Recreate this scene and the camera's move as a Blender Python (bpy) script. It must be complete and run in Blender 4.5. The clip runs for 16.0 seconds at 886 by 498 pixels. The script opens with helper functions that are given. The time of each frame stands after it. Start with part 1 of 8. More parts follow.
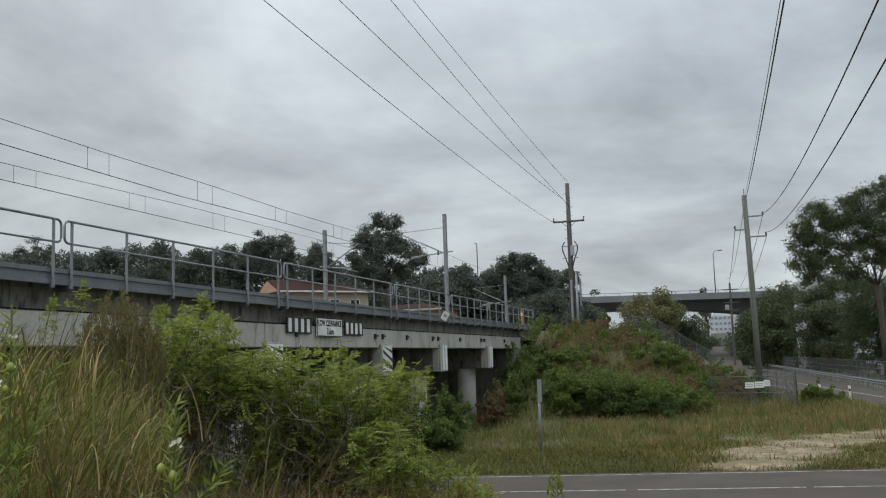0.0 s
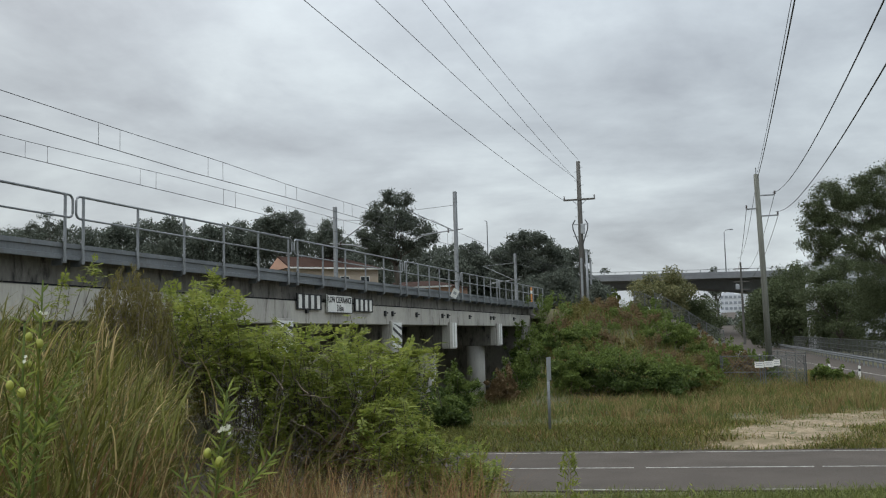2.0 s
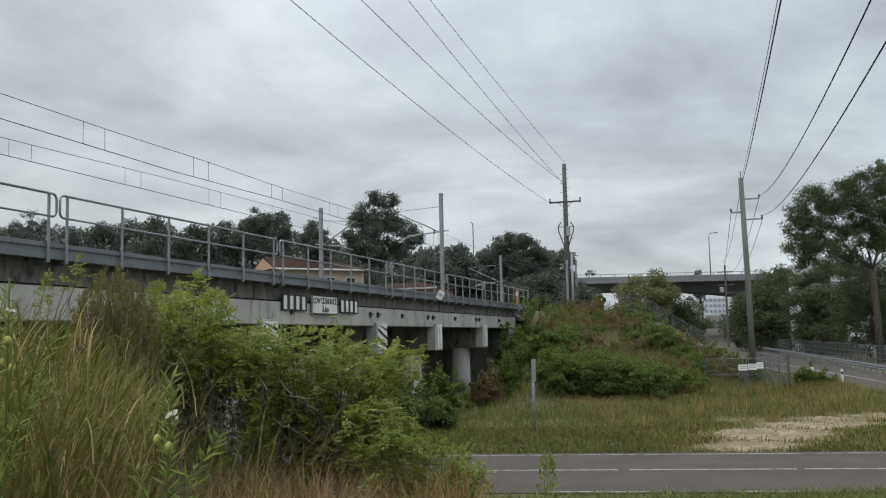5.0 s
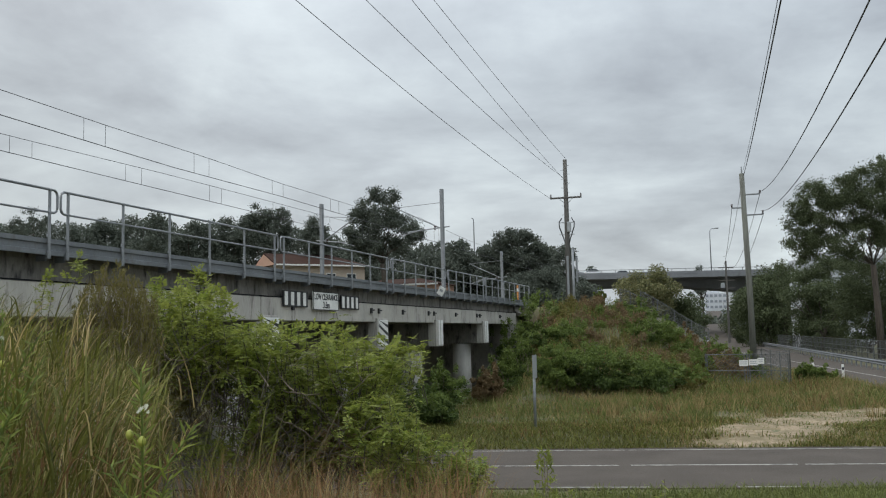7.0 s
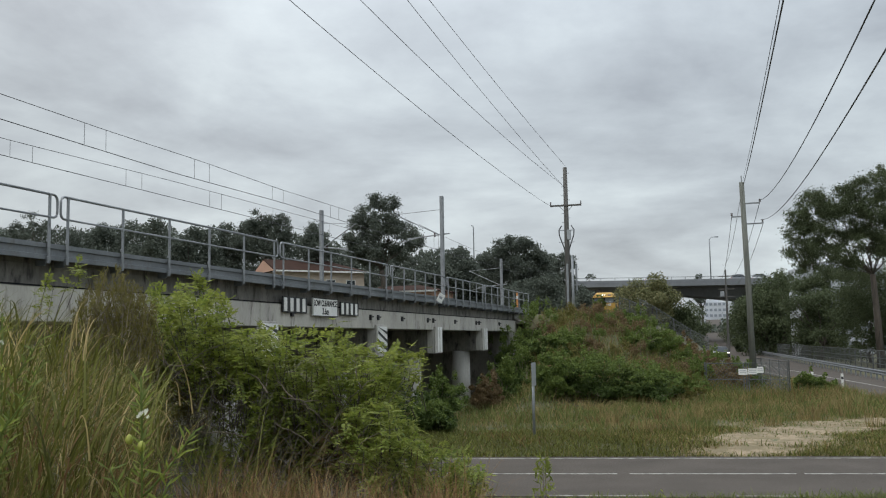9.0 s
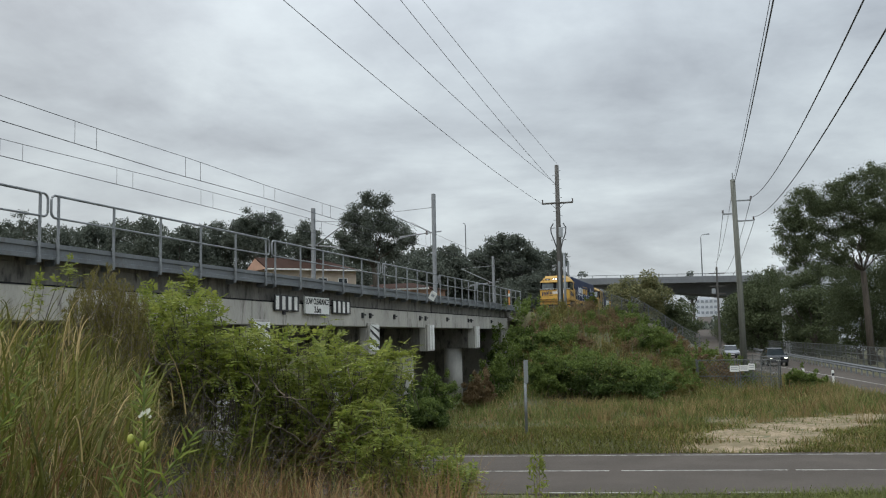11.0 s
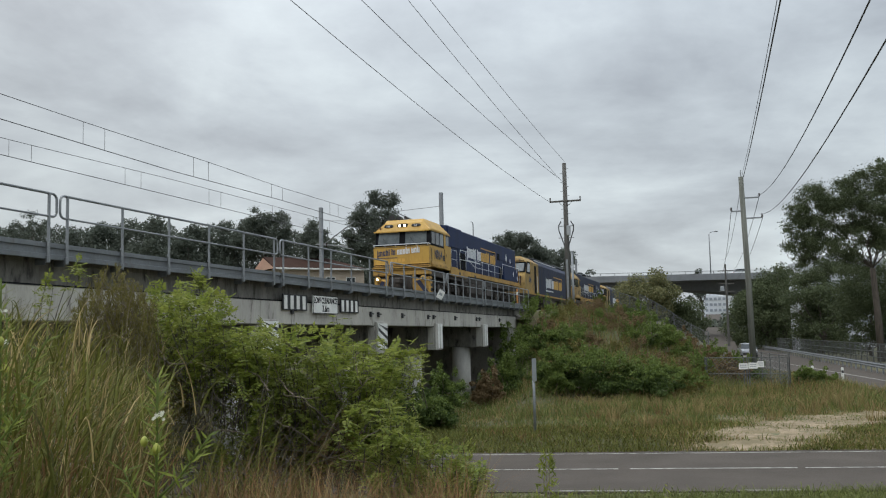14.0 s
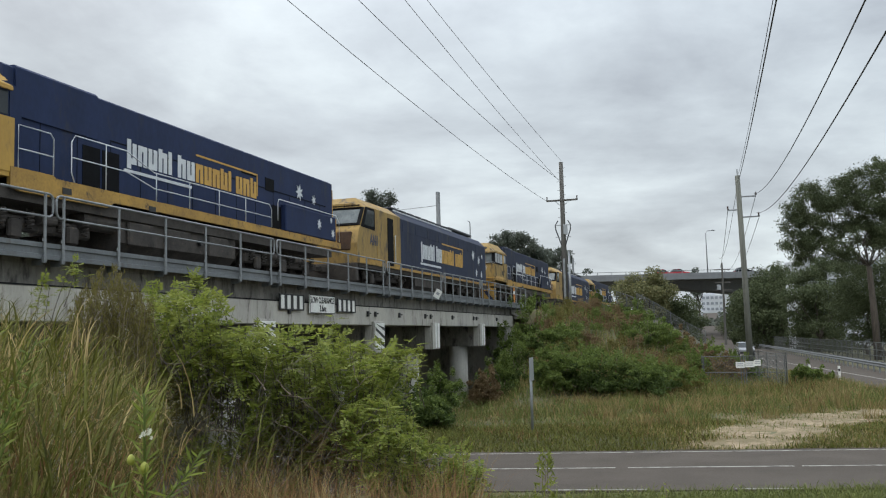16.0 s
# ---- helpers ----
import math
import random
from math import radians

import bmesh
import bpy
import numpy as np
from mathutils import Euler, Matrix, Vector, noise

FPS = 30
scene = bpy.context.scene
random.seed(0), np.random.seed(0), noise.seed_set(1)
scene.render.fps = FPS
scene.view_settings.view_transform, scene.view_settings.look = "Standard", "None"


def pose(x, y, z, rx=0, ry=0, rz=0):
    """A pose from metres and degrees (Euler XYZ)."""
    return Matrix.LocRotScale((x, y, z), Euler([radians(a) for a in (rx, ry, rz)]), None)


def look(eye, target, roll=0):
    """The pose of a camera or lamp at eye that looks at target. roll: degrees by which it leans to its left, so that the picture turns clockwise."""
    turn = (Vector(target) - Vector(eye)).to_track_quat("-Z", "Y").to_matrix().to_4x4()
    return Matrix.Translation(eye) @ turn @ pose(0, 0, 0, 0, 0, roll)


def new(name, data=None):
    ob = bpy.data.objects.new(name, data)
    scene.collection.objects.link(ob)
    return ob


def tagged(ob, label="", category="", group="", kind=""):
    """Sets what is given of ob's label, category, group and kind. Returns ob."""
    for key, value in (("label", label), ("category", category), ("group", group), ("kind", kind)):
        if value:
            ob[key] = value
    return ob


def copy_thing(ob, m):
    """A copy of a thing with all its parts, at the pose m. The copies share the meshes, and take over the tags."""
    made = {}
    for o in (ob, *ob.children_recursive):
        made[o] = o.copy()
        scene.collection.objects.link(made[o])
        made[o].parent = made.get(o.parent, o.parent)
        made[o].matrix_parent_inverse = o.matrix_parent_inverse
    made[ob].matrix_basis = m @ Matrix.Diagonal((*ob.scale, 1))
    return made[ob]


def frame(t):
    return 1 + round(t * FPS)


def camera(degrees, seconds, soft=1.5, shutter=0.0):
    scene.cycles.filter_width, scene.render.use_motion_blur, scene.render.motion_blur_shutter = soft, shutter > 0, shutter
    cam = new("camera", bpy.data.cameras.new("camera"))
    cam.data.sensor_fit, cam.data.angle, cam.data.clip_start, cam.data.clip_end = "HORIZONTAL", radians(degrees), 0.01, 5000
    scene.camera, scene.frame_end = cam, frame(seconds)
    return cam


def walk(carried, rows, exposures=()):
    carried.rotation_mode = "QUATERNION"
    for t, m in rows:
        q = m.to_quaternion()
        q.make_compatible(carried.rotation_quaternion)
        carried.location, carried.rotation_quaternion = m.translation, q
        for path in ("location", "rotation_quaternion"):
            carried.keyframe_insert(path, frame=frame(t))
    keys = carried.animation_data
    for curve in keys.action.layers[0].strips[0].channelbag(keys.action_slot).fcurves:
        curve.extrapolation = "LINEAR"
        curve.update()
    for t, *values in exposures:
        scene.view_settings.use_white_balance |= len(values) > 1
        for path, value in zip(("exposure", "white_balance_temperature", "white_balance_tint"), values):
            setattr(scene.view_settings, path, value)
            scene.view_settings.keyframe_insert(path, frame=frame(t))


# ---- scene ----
cam = camera(50.0, 16.0, soft=1.15)
EYE = (0.0, 0.0, 3.4)
# seconds, pitch, roll, yaw of the hand-held camera, which stands on one spot
TURNS = [
    (0.0, 6.61, 1.87, 0.26), (0.5, 6.43, 1.69, 0.35), (1.0, 5.98, 1.49, 0.55), (1.5, 5.40, 1.40, 0.78), (2.0, 5.27, 1.48, 0.83),
    (2.5, 5.32, 1.60, 0.50), (3.0, 5.21, 1.34, -0.19), (3.5, 5.32, 1.18, -0.16), (4.0, 5.48, 1.15, 0.02), (6.5, 5.09, 1.38, -0.19),
    (7.0, 5.10, 1.30, 0.00), (7.5, 4.88, 1.23, 0.31), (8.0, 5.03, 1.19, 0.39), (8.5, 5.33, 1.16, 0.19), (9.0, 5.52, 0.96, -0.05),
    (9.5, 5.68, 0.82, -0.33), (10.0, 5.57, 0.82, -0.50), (12.5, 5.33, 1.54, -0.39), (13.0, 5.44, 1.36, -0.26), (13.5, 5.47, 1.24, -0.12),
    (14.0, 5.31, 1.35, -0.03), (14.5, 5.09, 1.37, -0.04), (15.0, 5.07, 1.38, -0.15), (15.5, 5.09, 1.37, -0.21), (16.0, 5.27, 1.49, -0.20)]
walk(cam, [(t, pose(*EYE, 90 + pitch, roll, yaw)) for t, pitch, roll, yaw in TURNS],
     exposures=[(0.0, -0.12), (1.0, -0.07), (2.0, 0.03), (15.0, 0.05), (15.6, 0.12), (16.0, 0.22)])

# ---- daylight: a closed overcast sky and a very soft sun ----
world = bpy.data.worlds.new("overcast")
scene.world = world
world.use_nodes = True
wn, wl = world.node_tree.nodes, world.node_tree.links
wn.clear()


def wnode(kind, **values):
    n = wn.new(kind)
    for k, v in values.items():
        n.inputs[k].default_value = v
    return n


w_out, w_bg = wn.new("ShaderNodeOutputWorld"), wn.new("ShaderNodeBackground")
w_sky = wn.new("ShaderNodeTexSky")
w_sky.sky_type, w_sky.sun_disc = "NISHITA", False
w_sky.sun_elevation, w_sky.sun_rotation = radians(52), radians(-35)
w_sky.air_density, w_sky.dust_density = 1.0, 4.0
w_grey = wnode("ShaderNodeVectorMath")
w_grey.operation = "SCALE"
w_grey.inputs["Scale"].default_value = 0.016
wl.new(w_sky.outputs["Color"], w_grey.inputs[0])
# cloud sheet: the view direction laid on a flat layer overhead
w_tc = wn.new("ShaderNodeTexCoord")
w_sep = wn.new("ShaderNodeSeparateXYZ")
wl.new(w_tc.outputs["Generated"], w_sep.inputs[0])


def wmath(op, a, b):
    n = wn.new("ShaderNodeMath")
    n.operation = op
    for i, v in enumerate((a, b)):
        if isinstance(v, (int, float)):
            n.inputs[i].default_value = v
        else:
            wl.new(v, n.inputs[i])
    return n.outputs[0]


w_h = wmath("ADD", wmath("MAXIMUM", w_sep.outputs["Z"], 0.0), 0.22)
w_xy = wn.new("ShaderNodeCombineXYZ")
wl.new(wmath("DIVIDE", w_sep.outputs["X"], w_h), w_xy.inputs[0])
wl.new(wmath("DIVIDE", w_sep.outputs["Y"], w_h), w_xy.inputs[1])
w_n1 = wnode("ShaderNodeTexNoise", Scale=1.05, Detail=7.0, Roughness=0.55, Distortion=0.5)
w_n2 = wnode("ShaderNodeTexNoise", Scale=3.2, Detail=6.0, Roughness=0.6, Distortion=0.2)
wl.new(w_xy.outputs[0], w_n1.inputs["Vector"])
wl.new(w_xy.outputs[0], w_n2.inputs["Vector"])
w_mix = wmath("ADD", wmath("MULTIPLY", w_n1.outputs["Fac"], 0.72), wmath("MULTIPLY", w_n2.outputs["Fac"], 0.28))
w_ramp = wn.new("ShaderNodeValToRGB")
wl.new(w_mix, w_ramp.inputs["Fac"])
el = w_ramp.color_ramp.elements
el[0].position, el[0].color = 0.36, (0.33, 0.362, 0.395, 1)
el[1].position, el[1].color = 0.64, (0.64, 0.71, 0.735, 1)
e = el.new(0.5)
e.color = (0.475, 0.525, 0.56, 1)
w_add = wn.new("ShaderNodeVectorMath")
w_add.operation = "ADD"
wl.new(w_ramp.outputs["Color"], w_add.inputs[0])
wl.new(w_grey.outputs[0], w_add.inputs[1])
wl.new(w_add.outputs[0], w_bg.inputs["Color"])
# an overcast sky is brightest overhead
w_top = wn.new("ShaderNodeMapRange")
w_top.interpolation_type = "SMOOTHSTEP"
for k, v in (("From Min", 0.2), ("From Max", 1.0), ("To Min", 1.0), ("To Max", 3.1)):
    w_top.inputs[k].default_value = v
wl.new(w_sep.outputs["Z"], w_top.inputs["Value"])
# and a little darker to the west
w_west = wn.new("ShaderNodeMapRange")
w_west.interpolation_type = "SMOOTHSTEP"
for k, v in (("From Min", -0.5), ("From Max", -0.08), ("To Min", 0.82), ("To Max", 1.0)):
    w_west.inputs[k].default_value = v
wl.new(w_sep.outputs["X"], w_west.inputs["Value"])
wl.new(wmath("MULTIPLY", w_top.outputs["Result"], w_west.outputs["Result"]), w_bg.inputs["Strength"])
wl.new(w_bg.outputs[0], w_out.inputs["Surface"])

sun = new("sun", bpy.data.lights.new("sun", "SUN"))
sun.data.energy, sun.data.angle, sun.data.color = 1.2, radians(40), (1.0, 0.97, 0.93)
sun.matrix_world = look((0, 0, 50), (26, 32, 0))

# ---- materials ----


def material(name, base, dark=None, rough=0.75, metal=0.0, scale=4.0, fine=40.0, bump=0.15, island=0.0, piece=0.0, wear=None, wear_at=0.62, stretch=(1, 1, 1), through_light=0.0, spec=0.5):
    """Base and dark colours mixed by two scales of noise; wear: a third colour in blotches; island, piece: how far single leaves or pieces differ."""
    m = bpy.data.materials.new(name)
    m.use_nodes = True
    n, l = m.node_tree.nodes, m.node_tree.links
    b = n["Principled BSDF"]
    b.inputs["Roughness"].default_value, b.inputs["Metallic"].default_value = rough, metal
    b.inputs["Specular IOR Level"].default_value = spec
    dark = dark or tuple(0.6 * c for c in base)
    tc, mp = n.new("ShaderNodeTexCoord"), n.new("ShaderNodeMapping")
    mp.inputs["Scale"].default_value = stretch
    l.new(tc.outputs["Object"], mp.inputs["Vector"])

    def noise_at(s, detail, r=0.6):
        t = n.new("ShaderNodeTexNoise")
        t.inputs["Scale"].default_value, t.inputs["Detail"].default_value, t.inputs["Roughness"].default_value = s, detail, r
        l.new(mp.outputs["Vector"], t.inputs["Vector"])
        return t.outputs["Fac"]

    def calc(op, a, c):
        t = n.new("ShaderNodeMath")
        t.operation = op
        for i, v in enumerate((a, c)):
            if isinstance(v, (int, float)):
                t.inputs[i].default_value = v
            else:
                l.new(v, t.inputs[i])
        return t.outputs[0]

    big, small = noise_at(scale, 5), noise_at(fine, 3)
    f = calc("ADD", calc("MULTIPLY", big, 0.65), calc("MULTIPLY", small, 0.35))
    f = calc("MULTIPLY", calc("SUBTRACT", f, 0.34), 3.1)
    if island or piece:
        src = n.new("ShaderNodeNewGeometry").outputs["Random Per Island"] if island else n.new("ShaderNodeObjectInfo").outputs["Random"]
        k = island or piece
        f = calc("ADD", calc("MULTIPLY", f, 1 - k), calc("MULTIPLY", src, k))
    mix = n.new("ShaderNodeMix")
    mix.data_type, mix.clamp_factor = "RGBA", True
    l.new(f, mix.inputs["Factor"])
    mix.inputs["A"].default_value, mix.inputs["B"].default_value = (*dark, 1), (*base, 1)
    col = mix.outputs["Result"]
    if wear:
        w = n.new("ShaderNodeMapRange")
        w.inputs["From Min"].default_value, w.inputs["From Max"].default_value = wear_at - 0.06, wear_at + 0.07
        l.new(noise_at(scale * 2.3, 7, 0.68), w.inputs["Value"])
        mix2 = n.new("ShaderNodeMix")
        mix2.data_type = "RGBA"
        l.new(w.outputs["Result"], mix2.inputs["Factor"])
        l.new(col, mix2.inputs["A"])
        mix2.inputs["B"].default_value = (*wear, 1)
        col = mix2.outputs["Result"]
    l.new(col, b.inputs["Base Color"])
    if bump:
        bp = n.new("ShaderNodeBump")
        bp.inputs["Strength"].default_value, bp.inputs["Distance"].default_value = bump, 0.02
        l.new(small, bp.inputs["Height"])
        l.new(bp.outputs["Normal"], b.inputs["Normal"])
    if through_light:
        tr, ms = n.new("ShaderNodeBsdfTranslucent"), n.new("ShaderNodeMixShader")
        l.new(col, tr.inputs["Color"])
        ms.inputs["Fac"].default_value = through_light
        l.new(b.outputs["BSDF"], ms.inputs[1])
        l.new(tr.outputs["BSDF"], ms.inputs[2])
        l.new(ms.outputs["Shader"], n["Material Output"].inputs["Surface"])
    return m


def glow(name, colour, strength):
    m = material(name, colour, rough=0.3, bump=0)
    b = m.node_tree.nodes["Principled BSDF"]
    b.inputs["Emission Color"].default_value, b.inputs["Emission Strength"].default_value = (*colour, 1), strength
    return m


M_CONCRETE = material("concrete", (0.36, 0.34, 0.31), (0.17, 0.16, 0.145), 0.9, scale=0.7, fine=14, bump=0.3, wear=(0.08, 0.075, 0.07), wear_at=0.6, stretch=(1, 1, 0.35))
# column colour lightened to carry the sky light that falls on the columns
M_COLUMN = material("sky_lit_column_concrete", (0.56, 0.54, 0.50), (0.38, 0.365, 0.335), 0.9, scale=0.8, fine=14, bump=0.25, wear=(0.20, 0.19, 0.17), wear_at=0.66, stretch=(1, 1, 0.3))
# stained concrete, also darkened below the beam's tone to carry shade under overhangs
M_SLAB = material("stained_shaded_concrete", (0.27, 0.255, 0.23), (0.095, 0.09, 0.08), 0.9, scale=1.1, fine=12, bump=0.3, wear=(0.032, 0.031, 0.029), wear_at=0.58, stretch=(1.1, 1.1, 0.4))
M_BEAM = material("bridge_beam_concrete", (0.47, 0.45, 0.40), (0.30, 0.285, 0.26), 0.9, scale=0.9, fine=16, bump=0.25, wear=(0.13, 0.115, 0.10), wear_at=0.61, stretch=(1.2, 1.2, 0.35))
M_GALV = material("galvanised_steel", (0.30, 0.315, 0.325), (0.18, 0.19, 0.20), 0.55, 0.55, scale=2.0, fine=30, bump=0.05, wear=(0.14, 0.145, 0.15), wear_at=0.66)
M_FASCIA = material("galvanised_fascia", (0.20, 0.215, 0.225), (0.12, 0.13, 0.14), 0.6, 0.3, scale=1.1, fine=20, bump=0.08, wear=(0.12, 0.11, 0.10), wear_at=0.64, stretch=(1, 1, 0.5))
M_RUST = material("rusty_steel", (0.12, 0.065, 0.04), (0.05, 0.035, 0.028), 0.85, 0.2, scale=3, fine=30)
M_WHITE = material("white_paint", (0.78, 0.78, 0.75), (0.55, 0.55, 0.52), 0.55, scale=2.5, fine=25, bump=0.05, wear=(0.33, 0.32, 0.29), wear_at=0.68)
M_BLACK = material("black_paint", (0.025, 0.025, 0.027), (0.012, 0.012, 0.013), 0.6, scale=3, fine=25, bump=0.05)
M_POLE = material("weathered_timber", (0.12, 0.115, 0.105), (0.055, 0.053, 0.048), 0.9, scale=2.2, fine=18, bump=0.4, stretch=(5, 5, 0.3))
M_POLE_GREY = material("grey_green_timber", (0.165, 0.17, 0.145), (0.085, 0.086, 0.074), 0.9, scale=2.2, fine=18, bump=0.4, stretch=(5, 5, 0.3))
M_WIRE = material("dark_cable", (0.05, 0.05, 0.055), (0.03, 0.03, 0.033), 0.6, 0.3, bump=0)
M_INSUL = material("brown_porcelain", (0.06, 0.035, 0.028), (0.03, 0.02, 0.018), 0.25, bump=0)
M_ASPHALT = material("asphalt", (0.094, 0.081, 0.070), (0.064, 0.055, 0.047), 0.92, scale=0.5, fine=60, bump=0.35, wear=(0.062, 0.056, 0.052), wear_at=0.66, spec=0.12)
M_LINE = material("road_line_paint", (0.42, 0.41, 0.38), (0.24, 0.23, 0.21), 0.75, scale=1.6, fine=50, wear=(0.12, 0.112, 0.105), wear_at=0.53)
M_BALLAST = material("track_ballast", (0.19, 0.17, 0.15), (0.07, 0.063, 0.055), 0.95, scale=6, fine=30, bump=0.8)
M_SOIL = material("verge_soil", (0.105, 0.095, 0.045), (0.05, 0.052, 0.022), 0.95, scale=0.25, fine=9, bump=0.5, wear=(0.12, 0.095, 0.05), wear_at=0.6)
M_SAND = material("pale_gravel", (0.33, 0.255, 0.165), (0.19, 0.145, 0.092), 0.95, scale=0.9, fine=22, bump=0.6, wear=(0.15, 0.12, 0.065), wear_at=0.49)
M_DUST = material("trodden_soil", (0.215, 0.16, 0.088), (0.11, 0.095, 0.045), 0.95, scale=0.6, fine=20, bump=0.5, wear=(0.10, 0.10, 0.045), wear_at=0.54)
M_YELLOW = material("loco_yellow_paint", (0.50, 0.30, 0.052), (0.35, 0.20, 0.036), 0.55, scale=1.3, fine=14, bump=0.04, wear=(0.24, 0.14, 0.045), wear_at=0.66, stretch=(1, 1, 0.4))
M_YELLOW_D = material("grimy_yellow_paint", (0.48, 0.28, 0.055), (0.24, 0.14, 0.038), 0.7, scale=1.6, fine=14, bump=0.08, wear=(0.07, 0.05, 0.03), wear_at=0.6)
M_BLUE = material("loco_blue_paint", (0.018, 0.032, 0.09), (0.011, 0.020, 0.056), 0.65, scale=0.9, fine=12, bump=0.04, wear=(0.03, 0.034, 0.055), wear_at=0.63, stretch=(1, 1, 0.4), spec=0.22)
M_YELLOW_OLD = material("weathered_yellow_paint", (0.36, 0.235, 0.07), (0.20, 0.13, 0.042), 0.75, scale=1.1, fine=12, bump=0.05, wear=(0.09, 0.068, 0.045), wear_at=0.58, stretch=(1, 1, 0.35))
M_BLUE_OLD = material("faded_blue_paint", (0.034, 0.044, 0.078), (0.018, 0.023, 0.044), 0.7, scale=0.8, fine=10, bump=0.04, wear=(0.055, 0.055, 0.058), wear_at=0.60, stretch=(1, 1, 0.35), spec=0.2)
M_ROOF = material("loco_grey_roof", (0.085, 0.09, 0.10), (0.04, 0.042, 0.05), 0.7, scale=1.2, fine=14, bump=0.05)
M_UNDER = material("underframe_grime", (0.078, 0.067, 0.058), (0.024, 0.021, 0.019), 0.85, 0.1, scale=2.2, fine=22, bump=0.2, wear=(0.12, 0.09, 0.066), wear_at=0.64)
M_GRILLE = material("dark_grille", (0.012, 0.013, 0.015), (0.007, 0.007, 0.008), 0.9, bump=0, spec=0.1)
M_LOGO_W = material("white_lettering_paint", (0.66, 0.68, 0.70), (0.5, 0.52, 0.55), 0.55, scale=2, bump=0)
M_LOGO_Y = material("amber_lettering_paint", (0.60, 0.34, 0.06), (0.46, 0.26, 0.05), 0.55, scale=2, bump=0)
M_LOGO_N = material("navy_lettering_paint", (0.03, 0.035, 0.075), (0.02, 0.024, 0.05), 0.55, bump=0)
M_LAMP = glow("lit_headlamp", (1.0, 0.95, 0.80), 3.5)
M_GLASS = material("tinted_cab_glass", (0.03, 0.037, 0.042), (0.015, 0.02, 0.023), 0.1, scale=1.0, bump=0, spec=0.4)
# grey glass colour carries the reflections and pale interior of the windscreens
M_PALEGLASS = material("reflection_tinted_glass", (0.15, 0.17, 0.175), (0.05, 0.06, 0.064), 0.15, scale=1.4, bump=0, spec=0.35)
M_BARK = material("bark", (0.10, 0.082, 0.066), (0.04, 0.034, 0.028), 0.95, scale=2.5, fine=20, bump=0.5, stretch=(3, 3, 0.5))
M_TWIG = material("dry_twig", (0.23, 0.19, 0.14), (0.10, 0.08, 0.06), 0.9, scale=4, bump=0.2)
M_LEAF = material("fresh_leaf", (0.27, 0.315, 0.056), (0.085, 0.12, 0.025), 0.6, scale=0.8, fine=9, bump=0, island=0.75, through_light=0.52, spec=0.3)
M_LEAF_TIP = material("young_leaf", (0.30, 0.325, 0.07), (0.12, 0.155, 0.035), 0.6, scale=0.8, fine=9, bump=0, island=0.75, through_light=0.5, spec=0.3)
M_LEAF_OLIVE = material("olive_leaf", (0.215, 0.188, 0.058), (0.088, 0.08, 0.028), 0.7, scale=0.8, fine=9, bump=0, island=0.6, through_light=0.45, spec=0.2)
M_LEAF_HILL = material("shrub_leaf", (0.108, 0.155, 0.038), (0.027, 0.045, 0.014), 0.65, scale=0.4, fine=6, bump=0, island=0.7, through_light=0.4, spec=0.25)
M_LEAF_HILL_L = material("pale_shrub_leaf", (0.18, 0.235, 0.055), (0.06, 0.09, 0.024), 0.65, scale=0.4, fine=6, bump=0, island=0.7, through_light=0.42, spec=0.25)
M_LEAF_DRY = material("dry_shrub_leaf", (0.25, 0.175, 0.095), (0.10, 0.075, 0.04), 0.75, scale=0.5, fine=6, bump=0, island=0.5, through_light=0.4, spec=0.2)
# haze is mixed into the gum leaf colours, most of all for far trees
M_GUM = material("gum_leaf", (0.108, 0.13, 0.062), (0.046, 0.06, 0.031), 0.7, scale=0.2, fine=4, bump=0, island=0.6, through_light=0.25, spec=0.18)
M_GUM_FAR = material("hazed_gum_leaf", (0.122, 0.138, 0.11), (0.072, 0.085, 0.069), 0.75, scale=0.1, fine=2, bump=0, island=0.45, through_light=0.2, spec=0.12)
M_BLOSSOM = material("yellow_blossom_leaf", (0.27, 0.255, 0.12), (0.055, 0.07, 0.03), 0.7, scale=0.35, fine=4, bump=0, island=0.75, through_light=0.25, spec=0.2)
M_GRASS = material("green_grass", (0.185, 0.205, 0.058), (0.065, 0.085, 0.024), 0.7, scale=0.35, fine=5, bump=0, island=0.68, through_light=0.3, spec=0.25)
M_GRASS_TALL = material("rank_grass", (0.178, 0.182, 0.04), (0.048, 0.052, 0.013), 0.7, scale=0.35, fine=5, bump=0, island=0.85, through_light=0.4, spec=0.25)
M_GRASS_PALE = material("bleached_grass", (0.52, 0.41, 0.20), (0.19, 0.14, 0.058), 0.75, scale=0.5, fine=5, bump=0, island=0.8, through_light=0.35, spec=0.2)
M_GRASS_DRY = material("straw_grass", (0.34, 0.26, 0.115), (0.13, 0.10, 0.044), 0.75, scale=0.35, fine=5, bump=0, island=0.7, through_light=0.3, spec=0.2)
M_GRASS_RED = material("russet_grass", (0.265, 0.15, 0.068), (0.085, 0.05, 0.024), 0.8, scale=0.5, fine=6, bump=0, island=0.7, through_light=0.25, spec=0.2)
M_FLOWER = material("white_petal", (0.72, 0.72, 0.62), (0.55, 0.56, 0.45), 0.7, scale=5, bump=0)
M_POD = material("yellow_green_pod", (0.36, 0.36, 0.06), (0.22, 0.25, 0.04), 0.6, scale=8, bump=0.1)
M_TILE = material("terracotta_roof", (0.06, 0.034, 0.026), (0.036, 0.022, 0.018), 0.95, scale=1.5, fine=9, bump=0.3, spec=0.1)
M_CREAM = material("cream_render", (0.50, 0.42, 0.34), (0.40, 0.33, 0.26), 0.85, scale=0.7, fine=8, bump=0.1)
